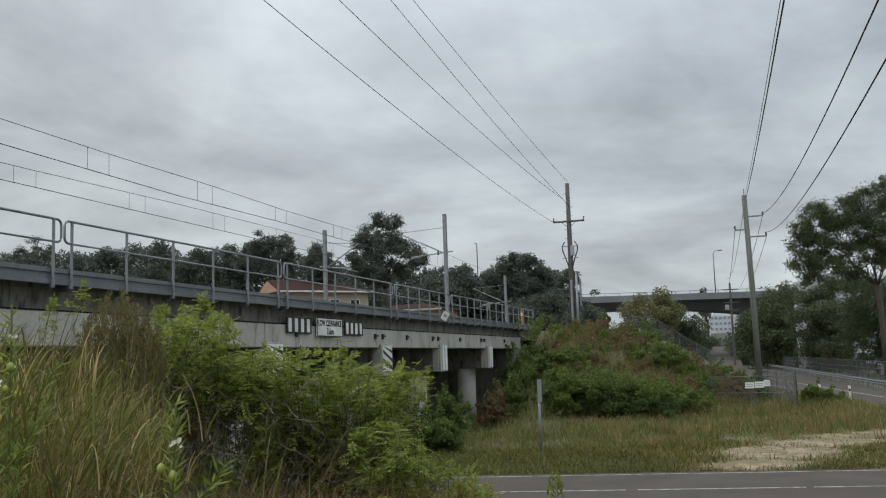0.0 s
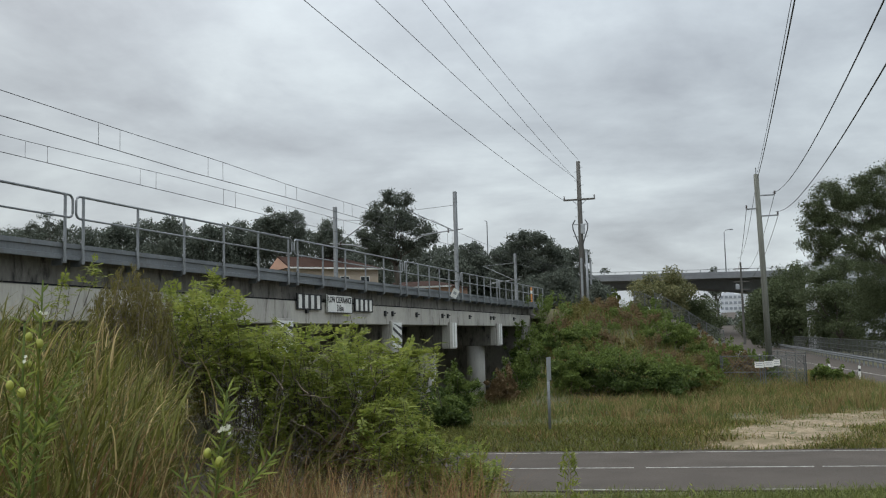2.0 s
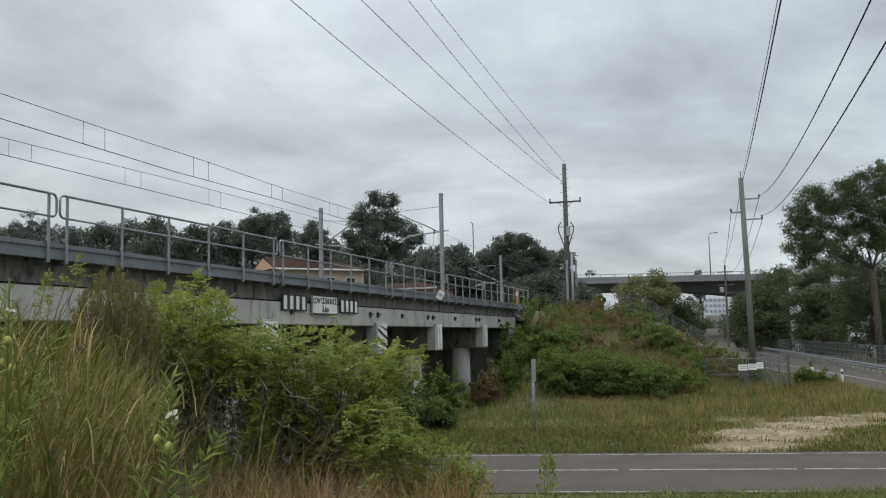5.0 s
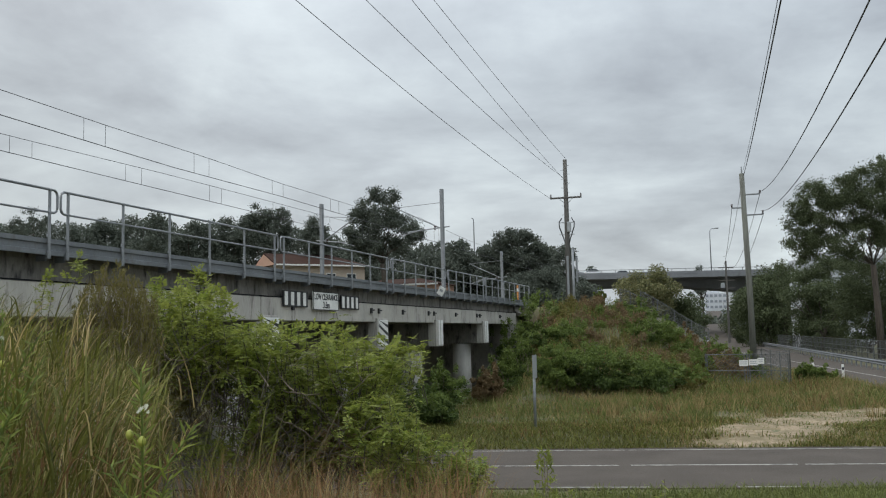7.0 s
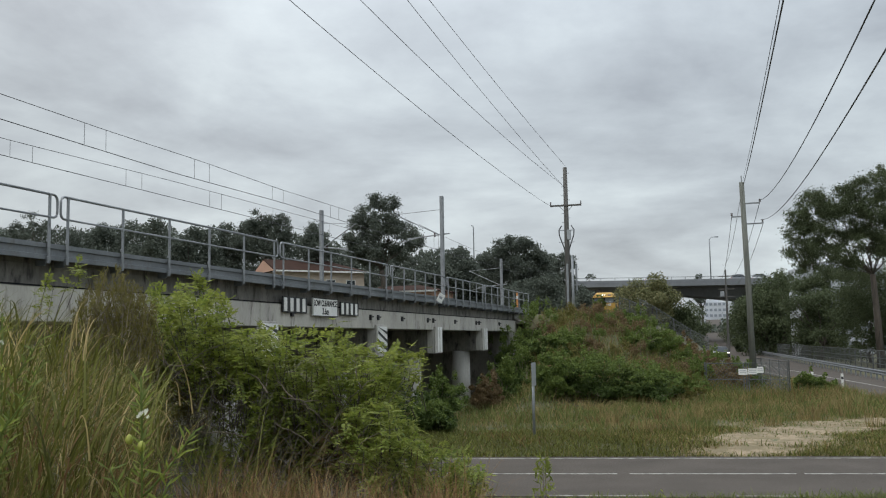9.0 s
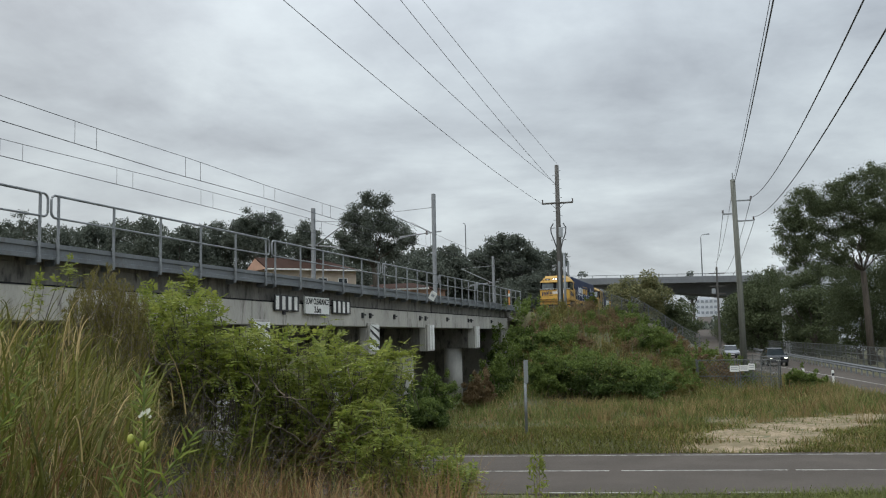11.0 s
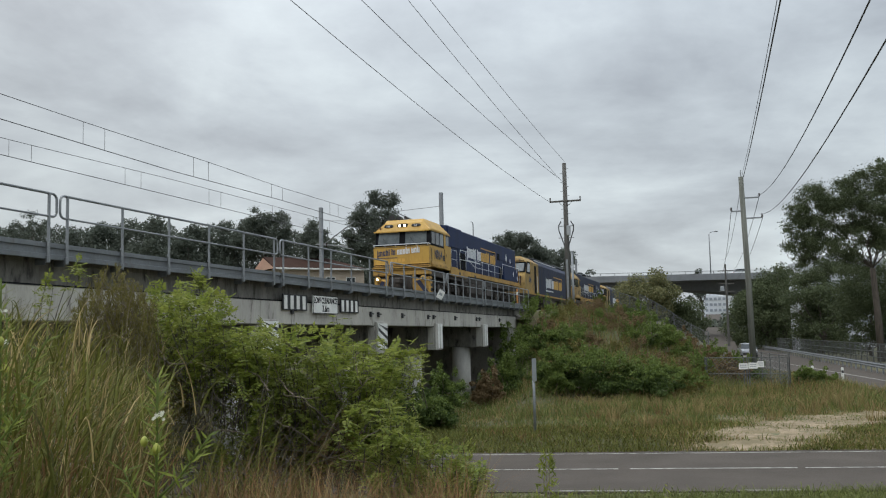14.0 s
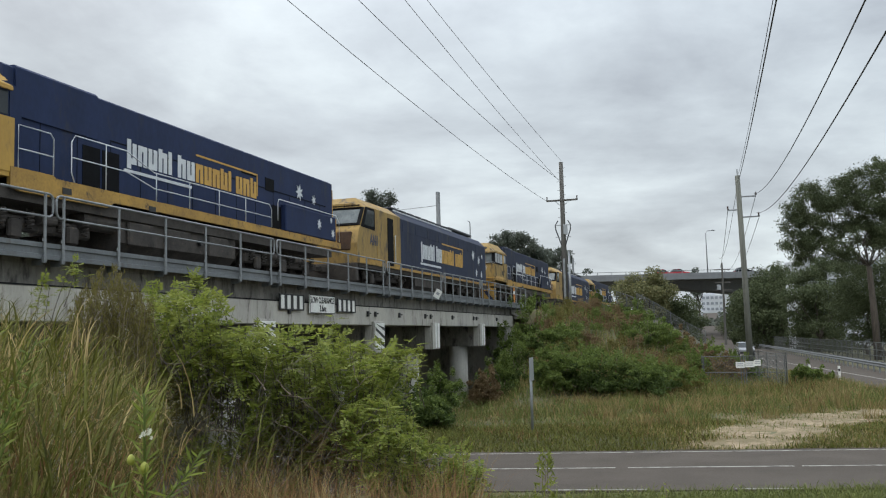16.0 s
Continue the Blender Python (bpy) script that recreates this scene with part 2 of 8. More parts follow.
M_PINK = material("salmon_render", (0.50, 0.31, 0.23), (0.40, 0.25, 0.18), 0.85, scale=0.7, fine=8, bump=0.1)
M_VIADUCT = material("viaduct_concrete", (0.20, 0.21, 0.22), (0.14, 0.147, 0.155), 0.9, scale=0.12, fine=2, bump=0.1, stretch=(1, 1, 0.4))
# girder colour set just below the deck's to carry the overhang's shade
M_GIRDER = material("shaded_girder_concrete", (0.19, 0.197, 0.207), (0.13, 0.136, 0.143), 0.9, scale=0.12, fine=2, bump=0.1, stretch=(1, 1, 0.4))
M_TOWER = material("tower_render", (0.52, 0.54, 0.57), (0.42, 0.44, 0.47), 0.8, scale=0.1, fine=1, bump=0)
# window colour lifted towards the wall's to carry distance haze
M_TOWER_D = material("hazed_tower_window", (0.24, 0.26, 0.29), (0.18, 0.20, 0.23), 0.4, scale=0.1, bump=0)
M_MESH = material("fence_wire", (0.15, 0.158, 0.158), (0.10, 0.106, 0.106), 0.6, 0.4, bump=0)
M_FENCE_DARK = material("dark_fence_steel", (0.13, 0.137, 0.135), (0.075, 0.08, 0.08), 0.6, 0.4, bump=0)
M_CAR_DARK = material("charcoal_car_paint", (0.013, 0.016, 0.021), (0.01, 0.012, 0.016), 0.25, 0.3, bump=0)
M_CAR_WHITE = material("white_car_paint", (0.72, 0.73, 0.74), (0.65, 0.66, 0.67), 0.3, bump=0)
M_CAR_RED = material("red_car_paint", (0.42, 0.035, 0.05), (0.32, 0.03, 0.04), 0.3, bump=0)
M_CAR_GREY = material("silver_car_paint", (0.30, 0.31, 0.33), (0.24, 0.25, 0.27), 0.3, 0.3, bump=0)
M_RUBBER = material("tyre_rubber", (0.022, 0.022, 0.022), (0.012, 0.012, 0.012), 0.85, bump=0.1)
M_GREY_SIGN = material("sign_back_aluminium", (0.38, 0.40, 0.41), (0.27, 0.285, 0.30), 0.5, 0.5, scale=2, bump=0.03)
M_ORANGE = material("orange_marker_paint", (0.62, 0.27, 0.08), (0.45, 0.19, 0.06), 0.6, scale=4, bump=0)

# ---- mesh tools ----


class Geo:
    """Collects faces and becomes one mesh."""

    def __init__(self):
        self.v, self.f = [], []

    def add(self, verts, faces):
        k = len(self.v)
        self.v += [tuple(p) for p in verts]
        self.f += [tuple(i + k for i in face) for face in faces]
        return self

    def box(self, x0, x1, y0, y1, z0, z1, c=0.0):
        """A block with all edges chamfered by c."""
        if not c:
            p = [(x, y, z) for z in (z0, z1) for x, y in ((x0, y0), (x1, y0), (x1, y1), (x0, y1))]
            return self.add(p, [(3, 2, 1, 0), (4, 5, 6, 7), (0, 1, 5, 4), (1, 2, 6, 5), (2, 3, 7, 6), (3, 0, 4, 7)])
        rings = []
        for z, g in ((z0, c), (z0 + c, 0), (z1 - c, 0), (z1, c)):
            k = c
            rings.append([(x0 + g, y0 + k + g, z), (x0 + k + g, y0 + g, z), (x1 - k - g, y0 + g, z), (x1 - g, y0 + k + g, z),
                          (x1 - g, y1 - k - g, z), (x1 - k - g, y1 - g, z), (x0 + k + g, y1 - g, z), (x0 + g, y1 - k - g, z)])
        return self.rings(rings)

    def rings(self, rings, closed=True, cap=True):
        n = len(rings[0])
        faces = [(i * n + j, i * n + (j + 1) % n, (i + 1) * n + (j + 1) % n, (i + 1) * n + j)
                 for i in range(len(rings) - 1) for j in range(n if closed else n - 1)]
        if cap:
            faces += [tuple(reversed(range(n))), tuple(range((len(rings) - 1) * n, len(rings) * n))]
        return self.add([p for r in rings for p in r], faces)

    def prism(self, outline, y0, y1):
        """An outline in x, z drawn out along y."""
        n = len(outline)
        p = [(x, y0, z) for x, z in outline] + [(x, y1, z) for x, z in outline]
        f = [tuple(range(n)), tuple(reversed(range(n, 2 * n)))]
        f += [(i, i + n, (i + 1) % n + n, (i + 1) % n) for i in range(n)]
        return self.add(p, f)

    def section(self, outline, x0, x1):
        """An outline in y, z drawn out along x."""
        n = len(outline)
        p = [(x0, y, z) for y, z in outline] + [(x1, y, z) for y, z in outline]
        f = [tuple(reversed(range(n))), tuple(range(n, 2 * n))]
        f += [(i, (i + 1) % n, (i + 1) % n + n, i + n) for i in range(n)]
        return self.add(p, f)

    def tube(self, path, r, n=8, r1=None, cap=True):
        path = [Vector(p) for p in path]
        rings = []
        for i, p in enumerate(path):
            d = (path[min(i + 1, len(path) - 1)] - path[max(i - 1, 0)]).normalized()
            side = d.cross(Vector((0, 0, 1)) if abs(d.z) < 0.9 else Vector((1, 0, 0))).normalized()
            up = side.cross(d)
            k = r if r1 is None else r + (r1 - r) * i / (len(path) - 1)
            rings.append([p + k * (math.cos(2 * math.pi * j / n) * side + math.sin(2 * math.pi * j / n) * up) for j in range(n)])
        return self.rings(rings, cap=cap)

    def lathe(self, profile, centre, axis="z", n=20):
        """Radius and height pairs turned about an axis through centre."""
        rings = []
        for r, h in profile:
            ring = []
            for j in range(n):
                c, s = r * math.cos(2 * math.pi * j / n), r * math.sin(2 * math.pi * j / n)
                q = {"z": (c, s, h), "y": (c, h, s), "x": (h, c, s)}[axis]
                ring.append(tuple(a + b for a, b in zip(q, centre)))
            rings.append(ring)
        return self.rings(rings)

    def mesh(self, name):
        m = bpy.data.meshes.new(name)
        m.from_pydata(self.v, [], self.f)
        b = bmesh.new()
        b.from_mesh(m)
        bmesh.ops.recalc_face_normals(b, faces=b.faces)
        b.to_mesh(m)
        b.free()
        return m


def part(name, geo, mat, parent=None, label="", smooth=False):
    """Links a Geo or a mesh as one mesh object, under a thing or a part if one is given."""
    me = geo.mesh(name) if isinstance(geo, Geo) else geo
    if not me.materials:
        me.materials.append(mat)
    if smooth:
        me.polygons.foreach_set("use_smooth", [True] * len(me.polygons))
    ob = new(name, me)
    if parent:
        ob.parent = parent
    return tagged(ob, label)


def thing(name, label, category, m=None, group="", kind=""):
    ob = new(name)
    if m is not None:
        ob.matrix_basis = m
    return tagged(ob, label, category, group, kind)


def text_part(name, words, size, mat, parent, m, label="", squeeze=1.0, bold=0.0):
    """Raised lettering as a mesh, its baseline centre at m."""
    c = bpy.data.curves.new(name, "FONT")
    c.body, c.size, c.align_x, c.extrude = words, size, "CENTER", 0.004
    c.offset = bold
    ob = bpy.data.objects.new(name, c)
    scene.collection.objects.link(ob)
    me = bpy.data.meshes.new_from_object(ob.evaluated_get(bpy.context.evaluated_depsgraph_get()))
    bpy.data.objects.remove(ob)
    me.transform(Matrix.Diagonal((squeeze, 1, 1, 1)))
    me.materials.clear()
    me.materials.append(mat)
    t = new(name, me)
    t.parent, t.matrix_basis = parent, m
    return tagged(t, label)


# the railway runs straight: s metres along it, p metres across from the camera's spot
TH = radians(16.7)
AX, BX = Vector((math.sin(TH), math.cos(TH), 0)), Vector((-math.cos(TH), math.sin(TH), 0))
RAIL = 5.35


def tr(s, p, z=0.0):
    return Vector((0, 0, z)) + AX * s + BX * p


def track_pose(s, p, z=0.0):
    v = tr(s, p, z)
    return pose(v.x, v.y, v.z, 0, 0, 73.3)


# ---- ground and roads ----
RD, RN = Vector((math.cos(radians(-7)), math.sin(radians(-7)), 0)), Vector((math.sin(radians(7)), math.cos(radians(7)), 0))
ROAD_MID = Vector((5.0, 24.0, 0))


def step(v, a, b):
    t = np.clip((v - a) / (b - a), 0, 1)
    return t * t * (3 - 2 * t)


def lumps(x, y, s, seed):
    return (np.sin(x * s + seed) * np.cos(y * s * 1.3 + seed * 2.1) + np.sin(x * s * 2.3 + y * s * 1.7 + seed * 0.7) * 0.5) / 1.5


def ground(x, y):
    """Height of the land."""
    x, y = np.asarray(x, float), np.asarray(y, float)
    s, p = x * AX.x + y * AX.y, x * BX.x + y * BX.y
    r = (x - 5.0) * RN.x + (y - 24.0) * RN.y
    bank = 1.75 * (1 - step(y, 4.0, 16.0)) + 0.35 * step(-x, 1.5, 6.0) * (1 - step(y, 7.0, 16.0))
    verge = 0.2 * step(r, 3.4, 6.0) + 0.06 * lumps(x, y, 0.9, 2.0) * step(abs(r), 3.6, 5.0)
    # railway bank beyond the bridge, with its end spread round the abutment
    reach = 24 - 21 * step(p, 8.5, 12.0)
    out = np.hypot(np.maximum(9.5 - p, 0) / 11.5, np.maximum(60.5 - s, 0) / reach)
    e = 4.75 * (1 - step(out, 0.0, 1.0)) * (1 - step(p, 23.5, 26.0))
    e = e + 0.18 * lumps(x, y, 0.55, 1.0) * (e > 0.2) * (p < 10.5)
    # rising land behind the railway; the first rise, added, darkens the bridge opening
    back = 4.6 * step(p, 24.5, 31.0) * step(s, -15, 10) + 5.5 * step(p, 27, 60) * step(s, 20, 70)
    far = 5.0 * step(y, 260, 500)
    z = bank + verge + np.maximum(e, back) + far
    low = (abs(r) < 3.3) & (x > -60) & (y < 45)
    z = np.where(low, -0.06, z)
    hw = step(x - (26.3 + 0.1763 * (y - 57.4)), -5.6, -3.6)
    z = np.where((y > 20) & (y < 380), z * (1 - hw) + 0.14 * hw, z)
    return z


def grid(xs, ys, name, mat):
    gx, gy = np.meshgrid(xs, ys)
    gz = ground(gx, gy)
    n, m = len(xs), len(ys)
    v = np.stack([gx, gy, gz], -1).reshape(-1, 3)
    i = np.arange(n * m).reshape(m, n)
    q = np.stack([i[:-1, :-1], i[:-1, 1:], i[1:, 1:], i[1:, :-1]], -1).reshape(-1, 4)
    me = bpy.data.meshes.new(name)
    me.from_pydata(v.tolist(), [], q.tolist())
    return part(name, me, mat, smooth=True)


def spread(lo, hi, stepsize, far_lo, far_hi):
    mid = list(np.arange(lo, hi, stepsize))
    up, d = [hi], stepsize
    while up[-1] < far_hi:
        d *= 1.25
        up.append(up[-1] + d)
    dn, d = [lo], stepsize
    while dn[-1] > far_lo:
        d *= 1.25
        dn.append(dn[-1] - d)
    return np.array(sorted(set(dn + mid + up)))


tagged(grid(spread(-30, 45, 0.5, -1800, 1800), spread(-6, 100, 0.5, -900, 3500), "ground", M_SOIL),
       "uneven ground of soil, dry grass and weeds", "ground", kind="structure")


def strip(name, mat, along, across, mid, a0, a1, w0, w1, z, thick, label, category="road", kind="structure", parent=None, wobble=0.0, n=60):
    """A flat band of road, gravel or paint laid along a line."""
    g = Geo()
    rings = []
    for i in range(n + 1):
        a = a0 + (a1 - a0) * i / n
        k0 = wobble * noise.noise((a * 0.45, w0, 1.0))
        k1 = wobble * noise.noise((a * 0.45, w1, 5.0))
        c0, c1 = mid + along * a + across * (w0 + k0), mid + along * a + across * (w1 + k1)
        rings.append([(c0.x, c0.y, z - thick), (c1.x, c1.y, z - thick), (c1.x, c1.y, z), (c0.x, c0.y, z)])
    g.rings(rings)
    return tagged(part(name, g, mat, parent), label, category, kind=kind)


road = strip("road", M_ASPHALT, RD, RN, ROAD_MID, -34, 130, -3.45, 3.5, 0.03, 0.3, "grey two-lane asphalt road with worn edges", wobble=0.16, n=160)
for w, a0, a1 in ((-3.35, -2.4, -0.2), (-3.35, 1.6, 3.0), (3.05, -30, 130)):
    strip("edge_line", M_LINE, RD, RN, ROAD_MID, a0, a1, w - 0.04, w + 0.04, 0.036, 0.02, "", "", "", road)
for a0, a1 in ((-14, -5.5), (-5.2, -0.7), (-0.4, 3.6), (3.8, 6.0), (7.0, 9.5), (11, 14), (17, 20), (23, 26), (29, 32)):
    strip("centre_line", M_LINE, RD, RN, ROAD_MID, a0, a1, -0.05, 0.05, 0.036, 0.02, "", "", "", road, n=6)

# the highway spreads from the lane beside the guide posts to the guard rail
def lane_x(y):
    return 26.3 + 0.1763 * (y - 57.4)


def guard_x(y):
    return 28.7 + 0.2438 * (y - 61.5)


g = Geo()
g.rings([[(lane_x(y) - 3.4, y, -0.2), (guard_x(y) + 0.9, y, -0.2), (guard_x(y) + 0.9, y, 0.22), (lane_x(y) - 3.4, y, 0.22)] for y in list(np.linspace(24, 120, 30)) + list(np.linspace(130, 400, 20))])
highway = tagged(part("highway", g, M_ASPHALT), "grey asphalt highway beside the railway bank", "road", kind="structure")
HD, HN, H0 = Vector((math.sin(radians(10)), math.cos(radians(10)), 0)), Vector((math.cos(radians(10)), -math.sin(radians(10)), 0)), Vector((26.3, 57.4, 0))
strip("lane_line", M_LINE, HD, HN, H0, -32, 330, -0.06, 0.06, 0.226, 0.02, "", "", "", highway, n=30)
strip("edge_line", M_LINE, HD, HN, H0, -32, 330, -2.75, -2.63, 0.226, 0.02, "", "", "", highway, n=30)

# the street climbs away under the viaduct
g = Geo()
g.rings([[(x - 3.0, y, -0.3), (x + 3.0, y, -0.3), (x + 3.0, y, z), (x - 3.0, y, z)] for x, y, z in ((44.0, 152, 0.0), (46.5, 160, 0.26), (57.0, 197, 1.7), (75.0, 261, 4.3), (94.5, 331, 7.3), (114.0, 400, 10.4))])
tagged(part("road", g, M_ASPHALT), "grey asphalt street climbing away under the viaduct", "road", kind="structure")

# bare gravel pull-in beside the road
PATCHES = ((16.2, 34.4, 4.4, 1.7), (12.3, 32.2, 3.0, 1.6), (10.2, 29.9, 2.5, 1.7), (8.9, 27.9, 1.8, 0.8))


def bare(x, y):
    """Below 1 on the bare gravel."""
    return np.min([((x - a) / rx) ** 2 + ((y - b) / ry) ** 2 for a, b, rx, ry in PATCHES], axis=0)


for a, b, rx, ry, M_, up, lab in [(*q, M_DUST, 0.0, "trodden tan soil round the gravel") for q in ((15.2, 33.6, 6.0, 2.9), (10.6, 30.2, 4.4, 2.9))] + [(*q, M_SAND, 0.006, "pale bare gravel patch with sparse weeds by the road") for q in PATCHES]:
    rings = []
    for k, lift in ((1.06, -0.1), (1.0, 0.006 + up), (0.8, 0.02 + up), (0.55, 0.024 + up), (0.3, 0.024 + up), (0.02, 0.024 + up)):
        ring = []
        for i in range(96):
            q = 2 * math.pi * i / 96
            w = k * (1 + 0.6 * noise.noise((1.9 * math.cos(q) + a, 1.9 * math.sin(q), 3.0)) + 0.4 * noise.noise((6 * math.cos(q), 6 * math.sin(q), a)) + 0.25 * noise.noise((17 * math.cos(q), 17 * math.sin(q), a)))
            x, y = a + rx * w * math.cos(q), b + ry * w * math.sin(q)
            ring.append((x, y, float(ground(x, y)) + lift))
        rings.append(ring)
    tagged(part("gravel_patch", Geo().rings(rings), M_), lab, "gravel", kind="structure")

# ---- railway bridge, in the railway's own axes ----
bridge = thing("railway_bridge", "concrete railway bridge with a galvanised steel walkway and handrail", "bridge", track_pose(0, 0))
BENTS = (9.6, 18.3, 24.95, 34.3, 41.82, 50.5)
EDGES = (-12.0, 8.2, 16.9, 24.6, 33.55, 41.0, 46.75, 52.32, 58.8)
for s0, s1 in zip(EDGES[:-1], EDGES[1:]):
    part("edge_beam", Geo().box(s0 + 0.02, s1 - 0.02, 12.8, 13.4, 3.90, 4.60, 0.02), M_BEAM, bridge, "pale concrete edge beam with drip stains")
    part("slab_edge", Geo().box(s0 + 0.02, s1 - 0.02, 13.0, 13.5, 4.603, 5.06, 0.015), M_SLAB, bridge, "water-stained concrete slab edge, darkened for shade under the walkway")
    # solid dark strip stands for the shadow gap above the beam
    part("joint", Geo().box(s0 + 0.03, s1 - 0.03, 12.788, 13.01, 4.59, 4.62), M_GRILLE, bridge, "dark strip for the shadow gap over the edge beam")
    for p0 in (14.3, 16.2, 18.1, 20.0):
        part("girder", Geo().box(s0 + 0.05, s1 - 0.05, p0, p0 + 0.7, 3.97, 4.74), M_CONCRETE, bridge)
part("deck", Geo().box(-12, 58.8, 13.5, 23.4, 4.74, 5.04), M_CONCRETE, bridge, "concrete bridge deck")
part("far_parapet", Geo().box(-12, 58.8, 23.4, 23.6, 4.0, 5.5, 0.02), M_CONCRETE, bridge)
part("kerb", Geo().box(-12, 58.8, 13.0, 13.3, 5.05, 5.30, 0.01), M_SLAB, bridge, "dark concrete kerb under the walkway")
part("walkway", Geo().box(-12, 61.5, 12.69, 13.46, 5.31, 5.35), M_FASCIA, bridge, "steel grating walkway")
for s0, s1 in ((-12, 16), (16.0, 25.5), (25.5, 34.9), (34.9, 42.7), (42.7, 50.2), (50.2, 61.5)):
    f = Geo()
    f.section([(12.60, 5.10), (12.68, 5.10), (12.68, 5.42), (12.60, 5.42), (12.60, 5.33), (12.635, 5.32), (12.635, 5.20), (12.60, 5.19)], s0 + 0.01, s1 - 0.01)
    part("fascia", f, M_FASCIA, bridge, "galvanised steel channel along the walkway edge")


def post_geo():
    q = Geo().tube([(0, 0, 5.06), (0, 0, 6.37)], 0.03, 8)
    q.box(-0.045, 0.045, -0.02, 0.05, 5.02, 5.16, 0.01)
    q.box(-0.05, 0.05, 0.0, 0.03, 5.44, 5.5, 0.008)
    return q


POST = post_geo().mesh("post")
BRACKET = Geo().prism([(-0.012, 5.10), (0.012, 5.10), (0.012, 4.98), (-0.012, 4.98)], 12.62, 12.86).mesh("bracket")
PANELS = [(-8, -3), (-2.4, 3.0), (3.6, 9.2), (9.9, 15.4), (15.94, 25.0), (25.6, 34.5), (35.2, 42.3), (43.0, 49.6), (50.2, 61.8)]
for a, b in PANELS:
    rail = part("railing", Geo().tube([(a + 0.02, 12.56, 6.38), (b - 0.02, 12.56, 6.38)], 0.027), M_GALV, bridge, "galvanised tubular handrail panel with rounded ends", True)
    n = max(2, round((b - a) / (1.8 if a < 34 else 1.38)))
    for i in range(n + 1):
        o = part("post", POST, M_GALV, rail)
        o.location = (a + (b - a) * i / n, 12.56, 0)
        o = part("bracket", BRACKET, M_FASCIA, bridge)
        o.location = (a + (b - a) * i / n, 0, 0)
    part("mid_rail", Geo().tube([(a, 12.56, 5.93), (b, 12.56, 5.93)], 0.021), M_GALV, rail, "", True)
    for end, k in ((a, -1), (b, 1)):
        arc = [(end - 0.05 * k, 12.56, 6.38)] + [(end + k * (0.1 + 0.12 * math.sin(q)), 12.56, 6.26 + 0.12 * math.cos(q)) for q in np.linspace(0, math.pi / 2, 6)]
        arc += [(end + k * (0.1 + 0.12 * math.cos(q)), 12.56, 6.05 - 0.12 * math.sin(q)) for q in np.linspace(0, math.pi / 2, 6)] + [(end - 0.05 * k, 12.56, 5.93)]
        part("end_loop", Geo().tube(arc, 0.025), M_GALV, rail, "", True)
# track on the deck
part("ballast", Geo().section([(13.5, 5.04), (23.3, 5.04), (22.9, 5.2), (13.9, 5.2)], -12, 58.8), M_BALLAST, bridge, "grey track ballast")

# crossheads on round columns
for s in BENTS:
    # deck shade is put into the crosshead's darker colour, the lit end stays pale
    pier = part("pier", Geo().section([(13.1, 3.895), (22.8, 3.895), (22.8, 3.3), (21.9, 2.85), (13.1, 2.85)], s - 0.50, s + 0.50), M_SLAB, bridge, "stained concrete crosshead on round columns, darkened for shade under the deck")
    part("end_block", Geo().box(s - 0.53, s + 0.53, 12.70, 12.79, 2.84, 4.05, 0.02).box(s - 0.53, s + 0.53, 12.792, 13.098, 2.84, 3.893, 0.02), M_BEAM, pier, "pale concrete end block of the crosshead")
    for p in (14.1, 18.0, 21.6):
        part("column", Geo().lathe([(0.5, -0.3), (0.5, 2.86)], (s, p, 0), n=24), M_COLUMN, pier, "round concrete column, its colour lightened for sky light", True)
    if s in (24.95, 34.3):
        board = part("hazard_board", Geo().box(s - 0.50, s + 0.52, 12.66, 12.69, 3.0, 3.98, 0.006), M_WHITE, pier, "white board with black diagonal hazard stripes")
        for k in range(3):
            z0 = 3.05 + 0.32 * k
            st = Geo().prism([(s - 0.49, min(z0 + 0.34, 3.97)), (s - 0.49, min(z0 + 0.46, 3.97)), (s + 0.51, min(z0 + 0.10, 3.97)), (s + 0.51, max(3.01, z0 - 0.02))], 12.654, 12.6595)
            part("stripe", st, M_BLACK, board)
    elif s > 34:
        part("white_marker", Geo().box(s - 0.20, s + 0.05, 12.684, 12.698, 2.90, 4.02, 0.004), M_WHITE, pier, "white painted edge marker")
        part("white_marker", Geo().box(s + 0.16, s + 0.5, 12.684, 12.698, 2.90, 4.02, 0.004), M_WHITE, pier)
part("abutment", Geo().box(57.2, 60.2, 12.85, 23.4, -0.3, 3.96, 0.03), M_CONCRETE, bridge, "concrete abutment wall")
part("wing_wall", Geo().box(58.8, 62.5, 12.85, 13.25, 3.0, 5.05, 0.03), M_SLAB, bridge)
# drain spouts and bolted fittings along the beam
for s in (12.3, 20.4, 26.6, 33.3, 34.1, 36.9, 40.4, 41.2, 44.8, 48.9, 49.5, 54.2):
    sp_ = part("drain_spout", Geo().box(s - 0.06, s + 0.06, 12.72, 12.8, 4.22, 4.42, 0.01), M_BLACK, bridge, "black drain fitting")
    part("outlet", Geo().tube([(s, 12.76, 4.34), (s + 0.14, 12.70, 4.34)], 0.03, 6), M_BLACK, sp_)


def striped_board(s0, s1, z0, z1, bars):
    b = thing("striped_board", "black board with white vertical bars bolted to the bridge beam", "sign", track_pose(0, 0), "boards on the bridge")
    part("backing", Geo().box(s0, s1, 12.72, 12.76, z0, z1, 0.006), M_BLACK, b)
    for i in range(bars):
        w = (s1 - s0) / (bars * 2)
        part("bar", Geo().box(s0 + 2 * w * i + 0.35 * w, s0 + 2 * w * i + 1.35 * w, 12.712, 12.719, z0 + 0.04, z1 - 0.04), M_WHITE, b, "white painted bar")
    return b


